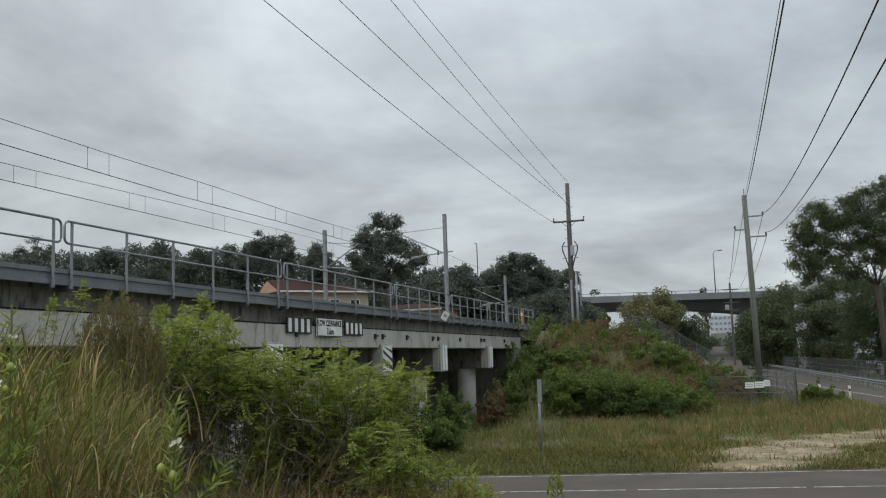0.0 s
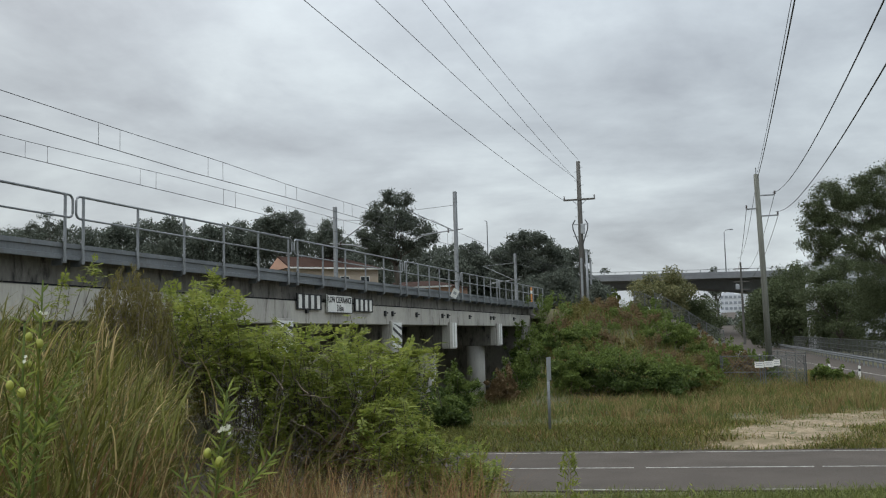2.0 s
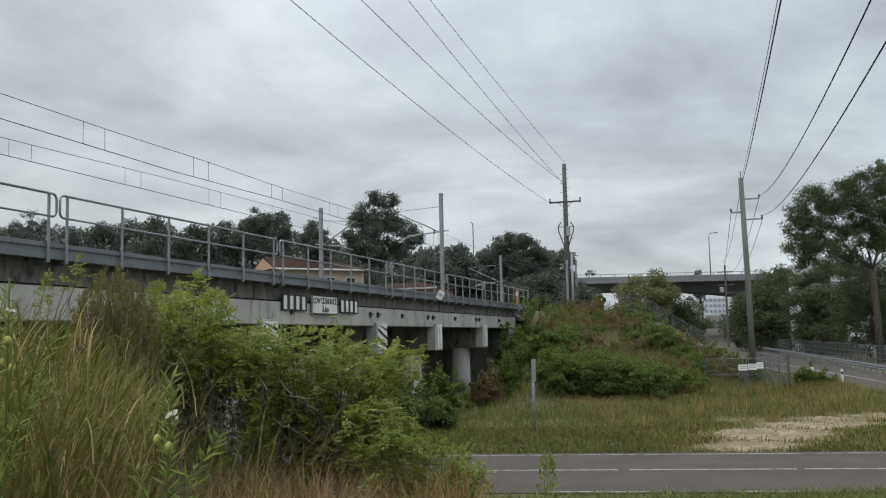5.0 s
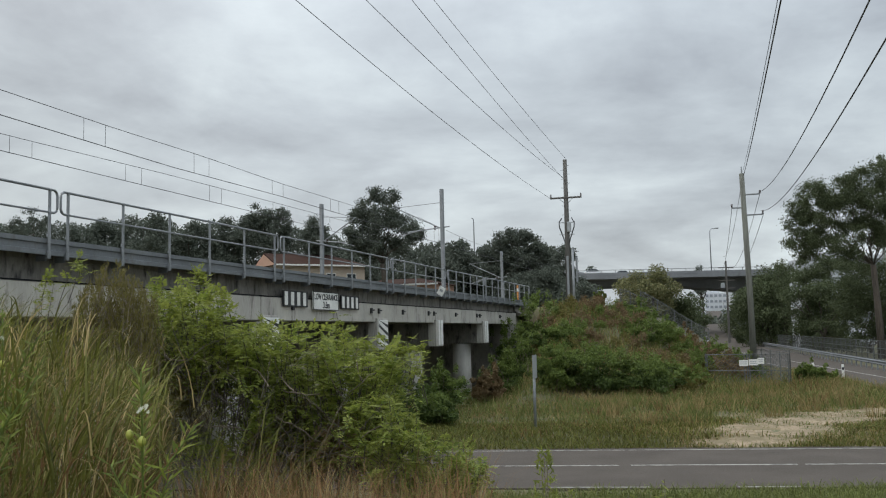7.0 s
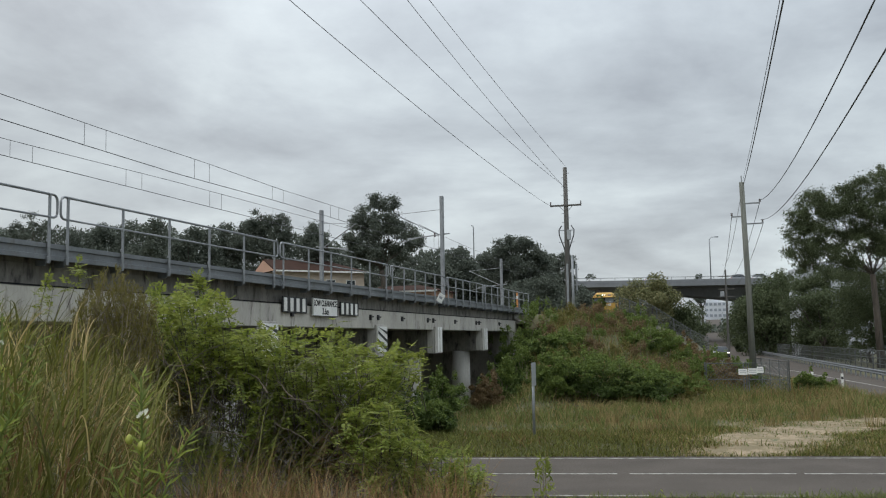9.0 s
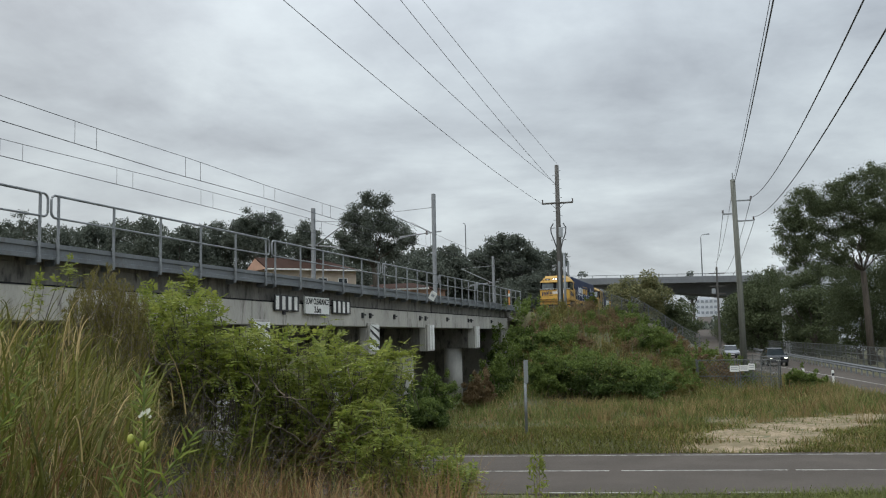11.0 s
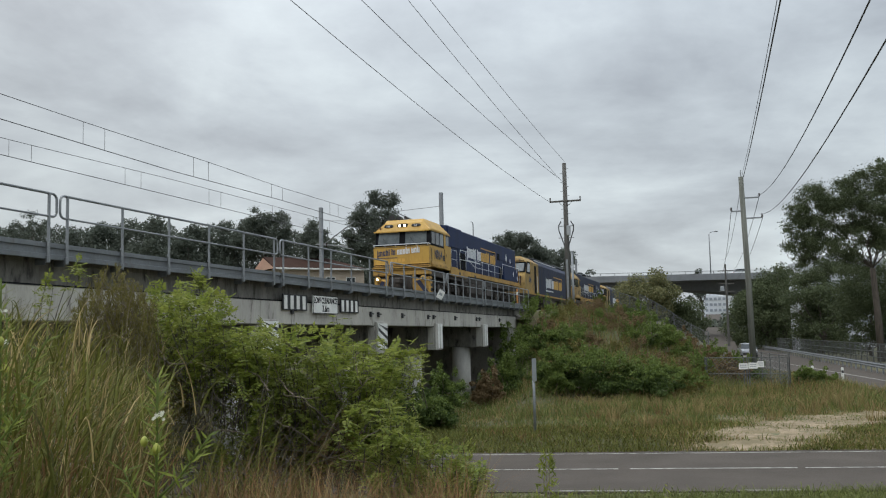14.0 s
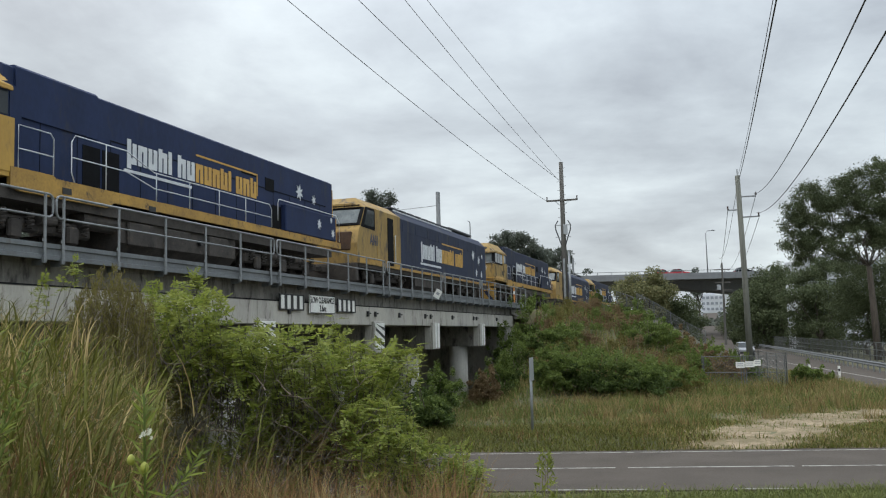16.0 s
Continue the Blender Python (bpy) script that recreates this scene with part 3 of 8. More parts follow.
striped_board(25.88, 27.6, 4.33, 4.82, 4)
striped_board(30.32, 31.98, 4.33, 4.80, 4)
clear = thing("clearance_sign", "white low clearance sign with black letters on the bridge beam", "sign", track_pose(0, 0))
part("panel", Geo().box(27.98, 30.02, 12.70, 12.74, 4.26, 4.86, 0.006), M_WHITE, clear)
for x0, x1, z0, z1 in ((27.98, 30.02, 4.26, 4.285), (27.98, 30.02, 4.835, 4.86), (27.98, 28.01, 4.285, 4.835), (29.99, 30.02, 4.285, 4.835)):
    part("border", Geo().box(x0, x1, 12.692, 12.699, z0, z1), M_BLACK, clear)
text_part("lettering", "LOW CLEARANCE", 0.27, M_BLACK, clear, Matrix.Translation((29.0, 12.697, 4.60)) @ pose(0, 0, 0, 90, 0, 0), squeeze=0.84, bold=0.006)
text_part("lettering", "3.6m", 0.29, M_BLACK, clear, Matrix.Translation((29.0, 12.697, 4.33)) @ pose(0, 0, 0, 90, 0, 0), squeeze=0.95, bold=0.007)
hang = tr(41.2, 12.40, 5.33)
tilted = thing("tilted_plate", "white square sign plate hanging askew on the walkway rail", "sign", pose(hang.x, hang.y, hang.z, 8, 28, 30))
part("plate", Geo().box(-0.16, 0.16, -0.008, 0.008, -0.2, 0.2, 0.004), M_WHITE, tilted)
part("symbol", Geo().box(-0.09, 0.07, -0.013, -0.0085, -0.04, 0.07), M_GREY_SIGN, tilted)
part("hook", Geo().tube([(0, 0.012, 0.18), (0, 0.12, 0.25)], 0.012, 6), M_GALV, tilted)
marker = thing("marker_post", "orange and white marker post at the bridge end", "marker", track_pose(59.0, 12.7, 5.35))
part("post", Geo().box(-0.09, 0.09, -0.04, 0.04, -0.1, 1.0, 0.01), M_ORANGE, marker)
part("band", Geo().box(-0.095, 0.095, -0.045, 0.045, 0.62, 0.8, 0.005), M_WHITE, marker)

# rails and sleepers over bridge and bank
for p in (15.4, 20.3):
    track = thing("railway_track", "steel railway track on ballast", "track", track_pose(0, p), kind="structure")
    for k in (-0.75, 0.75):
        part("rail", Geo().section([(k - 0.07, 5.2), (k + 0.07, 5.2), (k + 0.012, 5.24), (k + 0.035, 5.35), (k - 0.035, 5.35), (k - 0.012, 5.24)], -12, 330), M_RUST, track)
    sl = Geo()
    for i in range(160):
        sl.box(-10 + i * 0.68, -9.76 + i * 0.68, -1.25, 1.25, 5.06, 5.21)
    tagged(part("sleepers", sl, M_CONCRETE, track), kind="stuff")
tagged(part("track_bed", Geo().section([(12.2, 4.4), (24.0, 4.4), (22.9, 5.2), (13.9, 5.2)], 58.81, 330), M_BALLAST), "grey ballast bed of the railway", "ballast", kind="structure").matrix_basis = track_pose(0, 0)

# ---- road viaduct across the distance ----
viaduct = thing("road_viaduct", "long grey concrete road viaduct crossing behind the railway", "viaduct", pose(62, 203, 0, 0, 0, -1.0))
part("deck", Geo().section([(-1.5, 14.95), (15, 14.95), (15, 14.2), (13, 14.0), (1.5, 14.0), (-1.5, 14.2)], -420, 330), M_VIADUCT, viaduct)
for c in (-48.0, 6.0, 60.0, 114.0, 168.0):
    for k0, k1 in ((-27, 0), (0, 27)):
        g = Geo()
        rings = []
        for i in range(11):
            x = c + k0 + (k1 - k0) * i / 10
            d = 1.3 + 1.9 * (1 - abs(x - c) / 27) ** 2
            rings.append([(x, 2.4, 14.0), (x, 12.5, 14.0), (x, 11.4, 14.0 - d), (x, 3.6, 14.0 - d)])
        part("box_girder", g.rings(rings), M_GIRDER, viaduct, "concrete box girder, a little darker than the deck for shade")
    part("pier", Geo().box(c - 1.4, c + 1.4, 4.5, 10, -3, 10.6, 0.2), M_VIADUCT, viaduct)
for y in (-1.4, 14.7):
    part("parapet", Geo().box(-420, 330, y, y + 0.3, 14.952, 15.55, 0.03), M_VIADUCT, viaduct)
    part("rail", Geo().box(-420, 330, y + 0.1, y + 0.2, 16.05, 16.15), M_GALV, viaduct)
    for i in range(150):
        part("rail_post", Geo().box(-190 + 3 * i, -189.9 + 3 * i, y + 0.1, y + 0.2, 15.5, 16.08), M_GALV, viaduct) if -70 < -190 + 3 * i < 40 else None
# ---- poles, masts and wires ----


def sag(a, b, drop, n=24):
    a, b = Vector(a), Vector(b)
    return [a.lerp(b, i / n) - Vector((0, 0, 4 * drop * (i / n) * (1 - i / n))) for i in range(n + 1)]


def wire(name, path, r, label, category="cable", group=""):
    return tagged(part(name, Geo().tube(path, r, 5), M_WIRE, None, "", True), label, category, group)


def insulator(base, h, parent, mat=M_INSUL):
    prof = []
    for i in range(3):
        z = h * i / 3
        prof += [(0.03, z), (0.07, z + h * 0.1), (0.05, z + h * 0.22), (0.028, z + h * 0.3)]
    return part("insulator", Geo().lathe(prof, base, n=10), mat, parent, "", True)


def mast(s, p, top, arm=True, k=1.0):
    m = thing("overhead_mast", "grey steel railway mast with a wire bracket", "mast", track_pose(s, p), "overhead line masts")
    part("column", Geo().box(-0.14, 0.14, -0.11, 0.11, 4.9, top, 0.02), M_GALV, m)
    part("base_plate", Geo().box(-0.25, 0.25, -0.25, 0.25, 4.9, 5.1, 0.02), M_CONCRETE, m)
    if arm:
        part("stay", Geo().tube([(0, 0.1 * k, top - 0.9), (-0.2, 3.2 * k, top - 1.1)], 0.02, 6), M_GALV, m)
        part("strut", Geo().tube([(0, 0.1 * k, top - 2.6), (-0.2, 3.2 * k, top - 1.1)], 0.04, 6), M_GALV, m)
        part("registration_arm", Geo().tube([(0, -0.5 * k, top - 2.5), (0, 2.4 * k, top - 2.75)], 0.045, 6), M_GALV, m)
        part("steady_arm", Geo().tube([(0, 1.6 * k, top - 2.7), (-0.1, 3.0 * k, top - 3.0)], 0.025, 6), M_GALV, m)
        insulator((0, 0.5 * k, top - 2.7), 0.3, m)
    return m


mast(59.4, 17.7, 12.9)
mast(59.2, 26.2, 12.4, True, -0.8)
mast(90.5, 21.0, 11.3)
mast(118.0, 17.8, 12.6)


def catenary(p, first, zm, zc, a, b):
    """Carrier wire, contact wire and droppers over one track."""
    c = thing("catenary", "railway overhead carrier and contact wire with droppers", "overhead line", track_pose(0, p), "overhead lines")
    car = [(a + (b - a) * i / 60, 0, zm(a + (b - a) * i / 60)) for i in range(61)]
    con = [(a + (b - a) * i / 60, 0, zc(a + (b - a) * i / 60)) for i in range(61)]
    part("carrier_wire", Geo().tube(car, 0.012, 5), M_WIRE, c)
    part("contact_wire", Geo().tube(con, 0.015, 5), M_WIRE, c)
    s, k = first - 6.85 * math.floor((first - a - 1) / 6.85), 0
    while s < b - 1:
        part("dropper", Geo().tube([(s, 0, zm(s)), (s, 0, zc(s))], 0.009, 4), M_WIRE, c)
        s += 1.15 if k % 2 == 0 else 5.7
        k += 1
    return c


catenary(20.3, 26.5, lambda s: float(np.interp(s, (20, 28, 34, 41, 62), (10.91, 10.84, 10.86, 10.77, 10.9))), lambda s: float(np.interp(s, (22, 32, 41, 62), (10.14, 10.05, 10.15, 10.11))), -20, 62)
catenary(24.3, 34.5, lambda s: float(np.interp(s, (20, 28, 38, 66), (10.76, 10.8, 10.96, 11.1))), lambda s: 10.19, -20, 66)
catenary(20.3, 66.0, lambda s: 10.9 + 0.0008 * (s - 90) ** 2, lambda s: 10.11, 62.2, 118)

pole_a = thing("power_pole", "tall weathered timber power pole with crossarm and cable joints", "power pole", track_pose(74.7, 11.95))
part("shaft", Geo().tube([(0, 0, 4.2), (0.1, 0, 11), (0.1, 0, 17.05)], 0.24, 12, 0.16), M_POLE, pole_a, "", True)
part("crossarm", Geo().box(-0.1, 0.06, -1.25, 1.25, 13.9, 14.03, 0.015), M_POLE, pole_a)
for y in (-1.2, 1.2):
    insulator((0, y, 14.03), 0.28, pole_a)
    part("brace", Geo().tube([(0.0, y * 0.45, 13.92), (0.05, 0.05 * y, 13.45)], 0.02, 5), M_GALV, pole_a)
for y in (-0.55, 0.55):
    part("termination", Geo().tube([(0, y * 0.7, 12.35), (0, y * 1.1, 12.0), (0, y * 1.05, 11.6), (0, y * 0.6, 10.9), (0.0, y * 0.2, 10.2)], 0.045, 6), M_BLACK, pole_a, "black cable termination")
    part("bracket", Geo().box(-0.04, 0.04, min(0, y * 1.1), max(0, y * 1.1), 11.95, 12.0), M_GALV, pole_a)
    part("bracket", Geo().box(-0.04, 0.04, min(0, y * 1.1), max(0, y * 1.1), 11.0, 11.05), M_GALV, pole_a)
part("switch_box", Geo().box(-0.2, 0.05, -0.35, -0.05, 11.2, 12.0, 0.03), M_GREY_SIGN, pole_a)
part("cable_guard", Geo().box(-0.24, -0.12, -0.09, 0.09, 4.6, 9.3, 0.03), M_GALV, pole_a, "grey metal cable guard")
for k in range(12):
    part("step_bolt", Geo().tube([(0, -0.16, 12.6 + 0.36 * k), (0, -0.36, 12.6 + 0.36 * k)], 0.02, 5), M_GALV, pole_a) if k % 2 else part("step_bolt", Geo().tube([(0, 0.16, 12.6 + 0.36 * k), (0, 0.36, 12.6 + 0.36 * k)], 0.02, 5), M_GALV, pole_a)
pole_s = thing("stay_pole", "slim grey steel pole beside the power pole", "pole", track_pose(79.8, 12.35))
part("shaft", Geo().tube([(0, 0, 4.0), (0, 0, 10.3)], 0.11, 10, 0.1), M_GALV, pole_s, "", True)
part("cap", Geo().lathe([(0.12, 10.3), (0.06, 10.36)], (0, 0, 0), n=10), M_GALV, pole_s)



def line_wire(s_end, p, z0, k1, k2, length, r, label):
    """A cable hung from a pole at s_end, towards and past the camera."""
    path = [tr(s_end - d, p, z0 + k1 * d + k2 * d * d) for d in np.linspace(0, length, 40)]
    return wire("power_line", path, r, label, "power line", "power lines")


for p, z0, k1, k2 in ((13.2, 13.98, -0.0165, 0.00059), (12.2, 15.68, -0.03, 0.0007), (12.0, 15.4, 0.03, 0.0005), (11.9, 17.16, 0.016, 0.0004)):
    line_wire(74.7, p, z0, k1, k2, 84, 0.0135, "black overhead power line strung along the railway")

pole_b = thing("power_pole", "leaning weathered timber power pole with short side arms", "power pole", track_pose(57.8, -1.25))
part("shaft", Geo().tube([(0, -0.05, 0.2), (0.0, 0, 6), (0.0, 0.12, 12.35)], 0.19, 12, 0.14), M_POLE_GREY, pole_b, "", True)
for y, z in ((-0.85, 11.05), (-0.95, 9.85), (0.75, 10.3)):
    part("side_arm", Geo().box(-0.05, 0.05, min(0, y), max(0, y), z, z + 0.08, 0.01), M_GALV, pole_b)
    insulator((0, y, z + 0.08), 0.2, pole_b)
part("top_pin", Geo().tube([(0, 0.12, 12.3), (0, 0.12, 12.75)], 0.03, 6), M_GALV, pole_b)
for p, z0, k1, k2, r in ((-1.25, 12.25, -0.082, 0.00037, 0.017), (-1.2, 12.42, -0.085, 0.00037, 0.008), (-2.0, 11.2, -0.13, 0.00115, 0.0125), (-2.1, 10.1, -0.12, 0.00115, 0.0125)):
    line_wire(57.8, p, z0, k1, k2, 70, r, "black overhead power line beside the highway")
pole_c = thing("power_pole", "distant thin power pole beside the highway", "power pole", track_pose(154, 0.0))
part("shaft", Geo().tube([(0, 0, 1.0), (0, 0, 13.7)], 0.2, 8, 0.13), M_POLE, pole_c)
for z in (12.6, 10.6, 9.4):
    part("crossarm", Geo().box(-0.06, 0.06, -1.2, 1.2, z, z + 0.15), M_POLE, pole_c)
part("switch_box", Geo().box(-0.3, 0.1, 0.3, 0.9, 9.5, 10.3, 0.03), M_GREY_SIGN, pole_c)
for p0, z0, p1, z1 in ((-0.5, 10.4, 0.9, 12.7), (-2.1, 11.15, -0.4, 12.7), (-2.25, 9.95, -0.5, 11.5), (-1.2, 12.3, 0.4, 14.5)):
    wire("power_line", sag(tr(57.8, p0, z0), tr(154, p1, z1), 1.6), 0.016, "black overhead power line beside the highway", "power line", "power lines")


def street_lamp(x, y, z0, z1, reach):
    m = thing("street_lamp", "tall thin grey steel street lamp", "street lamp", pose(x, y, 0))
    part("column", Geo().tube([(0, 0, z0), (0, 0, z1 - 0.6), (reach * 0.3, 0, z1 - 0.1), (reach, 0, z1)], 0.13, 8, 0.07), M_GALV, m, "", True)
    part("lamp_head", Geo().box(min(reach, reach * 1.6), max(reach, reach * 1.6), -0.2, 0.2, z1 - 0.1, z1 + 0.12, 0.05), M_GALV, m)


street_lamp(57.6, 202.4, 14.9, 24.6, 1.2)
street_lamp(7.2, 205.0, 14.9, 28.2, -0.3)

# ---- small roadside things ----
sign = thing("sign_post", "plain grey traffic sign seen from the edge on a steel post", "sign", pose(2.9, 31.0, 0.15, 0, 0, 73))
part("post", Geo().tube([(0, 0, -0.2), (0.03, 0, 2.45)], 0.035, 8), M_GALV, sign, "", True)
part("post", Geo().tube([(0.14, 0.0, -0.2), (0.16, 0, 2.4)], 0.03, 8), M_GALV, sign, "", True)
part("plate", Geo().box(-0.28, 0.36, -0.045, -0.03, 1.75, 2.5, 0.006), M_GREY_SIGN, sign, "weathered aluminium sign plate")

for gx, gy in ((23.6, 56.6), (23.0, 59.6)):
    q = thing("guide_post", "white plastic roadside guide post with a dark reflector band", "guide post", pose(gx, gy, 0.12, 0, 0, 76), "guide posts")
    part("post", Geo().box(-0.03, 0.03, -0.07, 0.07, -0.1, 0.95, 0.012), M_WHITE, q)
    part("reflector", Geo().box(-0.034, -0.0305, -0.06, 0.06, 0.62, 0.78), M_BLACK, q)

HWAY = pose(28.7, 61.5, 0.2, 0, 0, 76.3)
rail = thing("guard_rail", "galvanised steel guard rail on posts along the highway", "guard rail", HWAY @ pose(-60, -0.1, 0))
wprof = [(0.0, 0.42), (0.06, 0.47), (0.0, 0.56), (0.06, 0.66), (0.0, 0.73), (-0.02, 0.73), (0.035, 0.66), (-0.025, 0.56), (0.035, 0.47), (-0.02, 0.42)]
part("beam", Geo().section(wprof, 30, 300), M_FASCIA, rail, "ribbed steel beam")
for i in range(100):
    o = part("post", Geo().box(-0.05, 0.05, -0.14, -0.03, -0.1, 0.66, 0.01) if i == 0 else rail_post.data, M_GALV, rail)
    rail_post = o
    o.location.x = 31 + 2.0 * i
rfence = thing("railing_fence", "dark steel mesh fence behind the highway guard rail", "fence", HWAY @ pose(-70, -2.2, 0))
for i in range(60):
    o = part("post", Geo().box(-0.04, 0.04, -0.04, 0.04, -0.1, 1.9) if i == 0 else f_post.data, M_FENCE_DARK, rfence)
    f_post = o
    o.location.x = 40 + 2.6 * i
for z in (0.35, 0.8, 1.25, 1.85):
    part("rail", Geo().box(38, 196, -0.02, 0.02, z, z + 0.05), M_FENCE_DARK, rfence)
fm = Geo()
for i in range(500):
    fm.box(40 + 0.3 * i, 40.015 + 0.3 * i, -0.008, 0.008, 0.2, 1.85)
tagged(part("wire_mesh", fm, M_FENCE_DARK, rfence), kind="stuff")


def chain_fence(name, a, b, h, label, posts=4, mesh_step=0.16, rails=True, gate_rail=False, level=None):
    """A chain-link fence from a to b on the ground."""
    a, b = Vector(a), Vector(b)
    f = thing(name, label, "fence", pose(0, 0, 0))
    L = (b - a).length
    base = lambda k: Vector((a.lerp(b, k).x, a.lerp(b, k).y, float(ground(a.lerp(b, k).x, a.lerp(b, k).y)) if level is None else level))
    for i in range(posts + 1):
        q = base(i / posts)
        part("post", Geo().tube([q - Vector((0, 0, 0.2)), q + Vector((0, 0, h + 0.05))], 0.03, 8), M_MESH, f)
    if rails:
        part("top_rail", Geo().tube([base(i / 12) + Vector((0, 0, h)) for i in range(13)], 0.022, 6), M_MESH, f)
        part("bottom_rail", Geo().tube([base(i / 12) + Vector((0, 0, 0.1)) for i in range(13)], 0.02, 6), M_MESH, f)
    if gate_rail:
        part("mid_rail", Geo().tube([base(i / 12) + Vector((0, 0, h * 0.55)) for i in range(13)], 0.022, 6), M_MESH, f)
        for w in (0.02, 0.47, 0.53, 0.98):
            part("gate_upright", Geo().tube([base(w) + Vector((0, 0.02, 0.05)), base(w) + Vector((0, 0.02, h))], 0.028, 6), M_MESH, f)
    g = Geo()
    n = int((L + h) / mesh_step)
    for k in (0, 1):
        for i in range(n):
            x0 = i * mesh_step - (h if k else 0)
            u0, u1 = x0, x0 + (h if k else -h)
            z0, z1 = 0.0, h
            lo, hi = (u0, z0), (u1, z1)
            pts = []
            for (u, z), (u2, z2) in (((lo), (hi)),):
                for w in (0, 1):
                    pts.append((u + (u2 - u) * w, z + (z2 - z) * w))
            (ua, za), (ub, zb) = pts
            # clip to the fence's length
            def cut(u, z, uo, zo):
                if u < 0:
                    return 0, z + (zo - z) * (0 - u) / (uo - u)
                if u > L:
                    return L, z + (zo - z) * (L - u) / (uo - u)
                return u, z
            if max(ua, ub) <= 0 or min(ua, ub) >= L:
                continue
            (ua, za), (ub, zb) = cut(ua, za, ub, zb), cut(ub, zb, ua, za)
            g.tube([base(ua / L) + Vector((0, 0, za)), base(ub / L) + Vector((0, 0, zb))], 0.0065, 3, cap=False)
    tagged(part("wire_mesh", g, M_MESH, f, "grey chain-link mesh"), kind="stuff")
    return f


gate = chain_fence("mesh_gate_fence", (13.5, 49.3, 0), (17.2, 47.5, 0), 1.82, "chain-link mesh fence panel with gate rails", 2, 0.2, True, True, 0.2)
chain_fence("mesh_gate_fence", (17.2, 47.5, 0), (18.2, 56.0, 0), 1.9, "chain-link mesh fence running back to the pole", 4, 0.26)
chain_fence("boundary_fence", (13.2, 70.5, 0), (14.4, 69.0, 0), 1.8, "grey chain-link boundary fence on top of the railway bank", 2, 0.11)
chain_fence("boundary_fence", (14.4, 69.0, 0), (18.95, 68.0, 0), 2.2, "grey chain-link boundary fence going down the railway bank", 4, 0.12)
for k, (u, w, z) in enumerate(((0.463, 0.44, 1.35), (0.577, 0.44, 1.38), (0.667, 0.32, 1.45))):
    c = Vector((13.5, 49.3, 0)).lerp(Vector((17.2, 47.5, 0)), u)
    s_ = thing("fence_notice", "small white notice plate wired to the mesh fence", "sign", pose(c.x - 0.03, c.y - 0.06, 0.22 + z, 0, 0, -26), "notices on the fence")
    part("plate", Geo().box(-w / 2, w / 2, -0.01, 0.01, -0.14, 0.16, 0.004), M_WHITE, s_)
    for j in range(2):
        part("text_bar", Geo().box(-w * 0.36, w * 0.36, -0.0145, -0.0105, 0.05 - 0.1 * j, 0.085 - 0.1 * j), M_GREY_SIGN, s_)

# ---- houses and far buildings ----


def house(name, x, y, z, L, W, wall_h, roof_h, turn, wall, label):
    h = thing(name, label, "house", pose(x, y, z, 0, 0, turn))
    part("wall", Geo().box(-L / 2, L / 2, -W / 2, W / 2, -2, wall_h), wall, h)
    o = 0.5
    r = Geo().add([(-L / 2 - o, -W / 2 - o, wall_h), (L / 2 + o, -W / 2 - o, wall_h), (L / 2 + o, W / 2 + o, wall_h), (-L / 2 - o, W / 2 + o, wall_h),
                   (-L / 2 - o, 0, wall_h + roof_h), (L / 2 - W * 0.45, 0, wall_h + roof_h)],
                  [(0, 1, 5, 4), (1, 2, 5), (2, 3, 4, 5), (3, 0, 4), (3, 2, 1, 0)])
    part("roof", r, M_TILE, h, "red-brown tiled roof")
    part("gable", Geo().add([(-L / 2 - o - 0.06, -W / 2 - 0.2, wall_h), (-L / 2 - o - 0.06, W / 2 + 0.2, wall_h), (-L / 2 - o - 0.06, 0, wall_h + roof_h * 0.92), (-L / 2 - o - 0.01, -W / 2, wall_h), (-L / 2 - o - 0.01, W / 2, wall_h), (-L / 2 - o - 0.01, 0, wall_h + roof_h * 0.9)],
                           [(0, 1, 2), (3, 5, 4), (0, 3, 4, 1), (0, 2, 5, 3), (1, 4, 5, 2)]), M_PINK, h, "salmon gable end")
    part("gutter", Geo().box(-L / 2 - o, L / 2 + o, -W / 2 - o - 0.12, -W / 2 - o, wall_h - 0.12, wall_h + 0.05), M_WHITE, h)
    for i in range(3):
        x0 = -L / 2 + L * (0.3 + 0.24 * i)
        w = part("window", Geo().box(x0, x0 + 1.2, -W / 2 - 0.06, -W / 2 + 0.05, 0.9, 2.2), M_WHITE, h)
        part("pane", Geo().box(x0 + 0.08, x0 + 1.12, -W / 2 - 0.075, -W / 2 - 0.062, 0.98, 2.12), M_GLASS, w)
    return h


house("house", -15.4, 112, 8.45, 10.6, 7, 3.1, 1.55, 30, M_CREAM, "single-storey house with red-brown tiled roof and cream walls")
house("house", -3.0, 104, 6.0, 7.0, 6, 2.7, 0.8, -20, M_PINK, "low salmon house with a tiled roof behind the railway")


def tower(x, y, z0, w, d, h, floors, cols, label):
    t = thing("apartment_tower", label, "building", pose(x, y, z0), "far buildings")
    part("wall", Geo().box(-w / 2, w / 2, 0, d, -10, h, 0.1), M_TOWER, t)
    part("roof", Geo().box(-w / 4, w / 4, d * 0.2, d * 0.7, h, h + h * 0.05), M_TOWER, t)
    for f in range(floors):
        for c in range(cols):
            x0, zf = -w / 2 + w * (c + 0.2) / cols, h * (f + 0.3) / floors
            part("window", Geo().box(x0, x0 + 0.62 * w / cols, -0.3, 0.1, zf, zf + 0.45 * h / floors), M_TOWER_D, t)
    return t


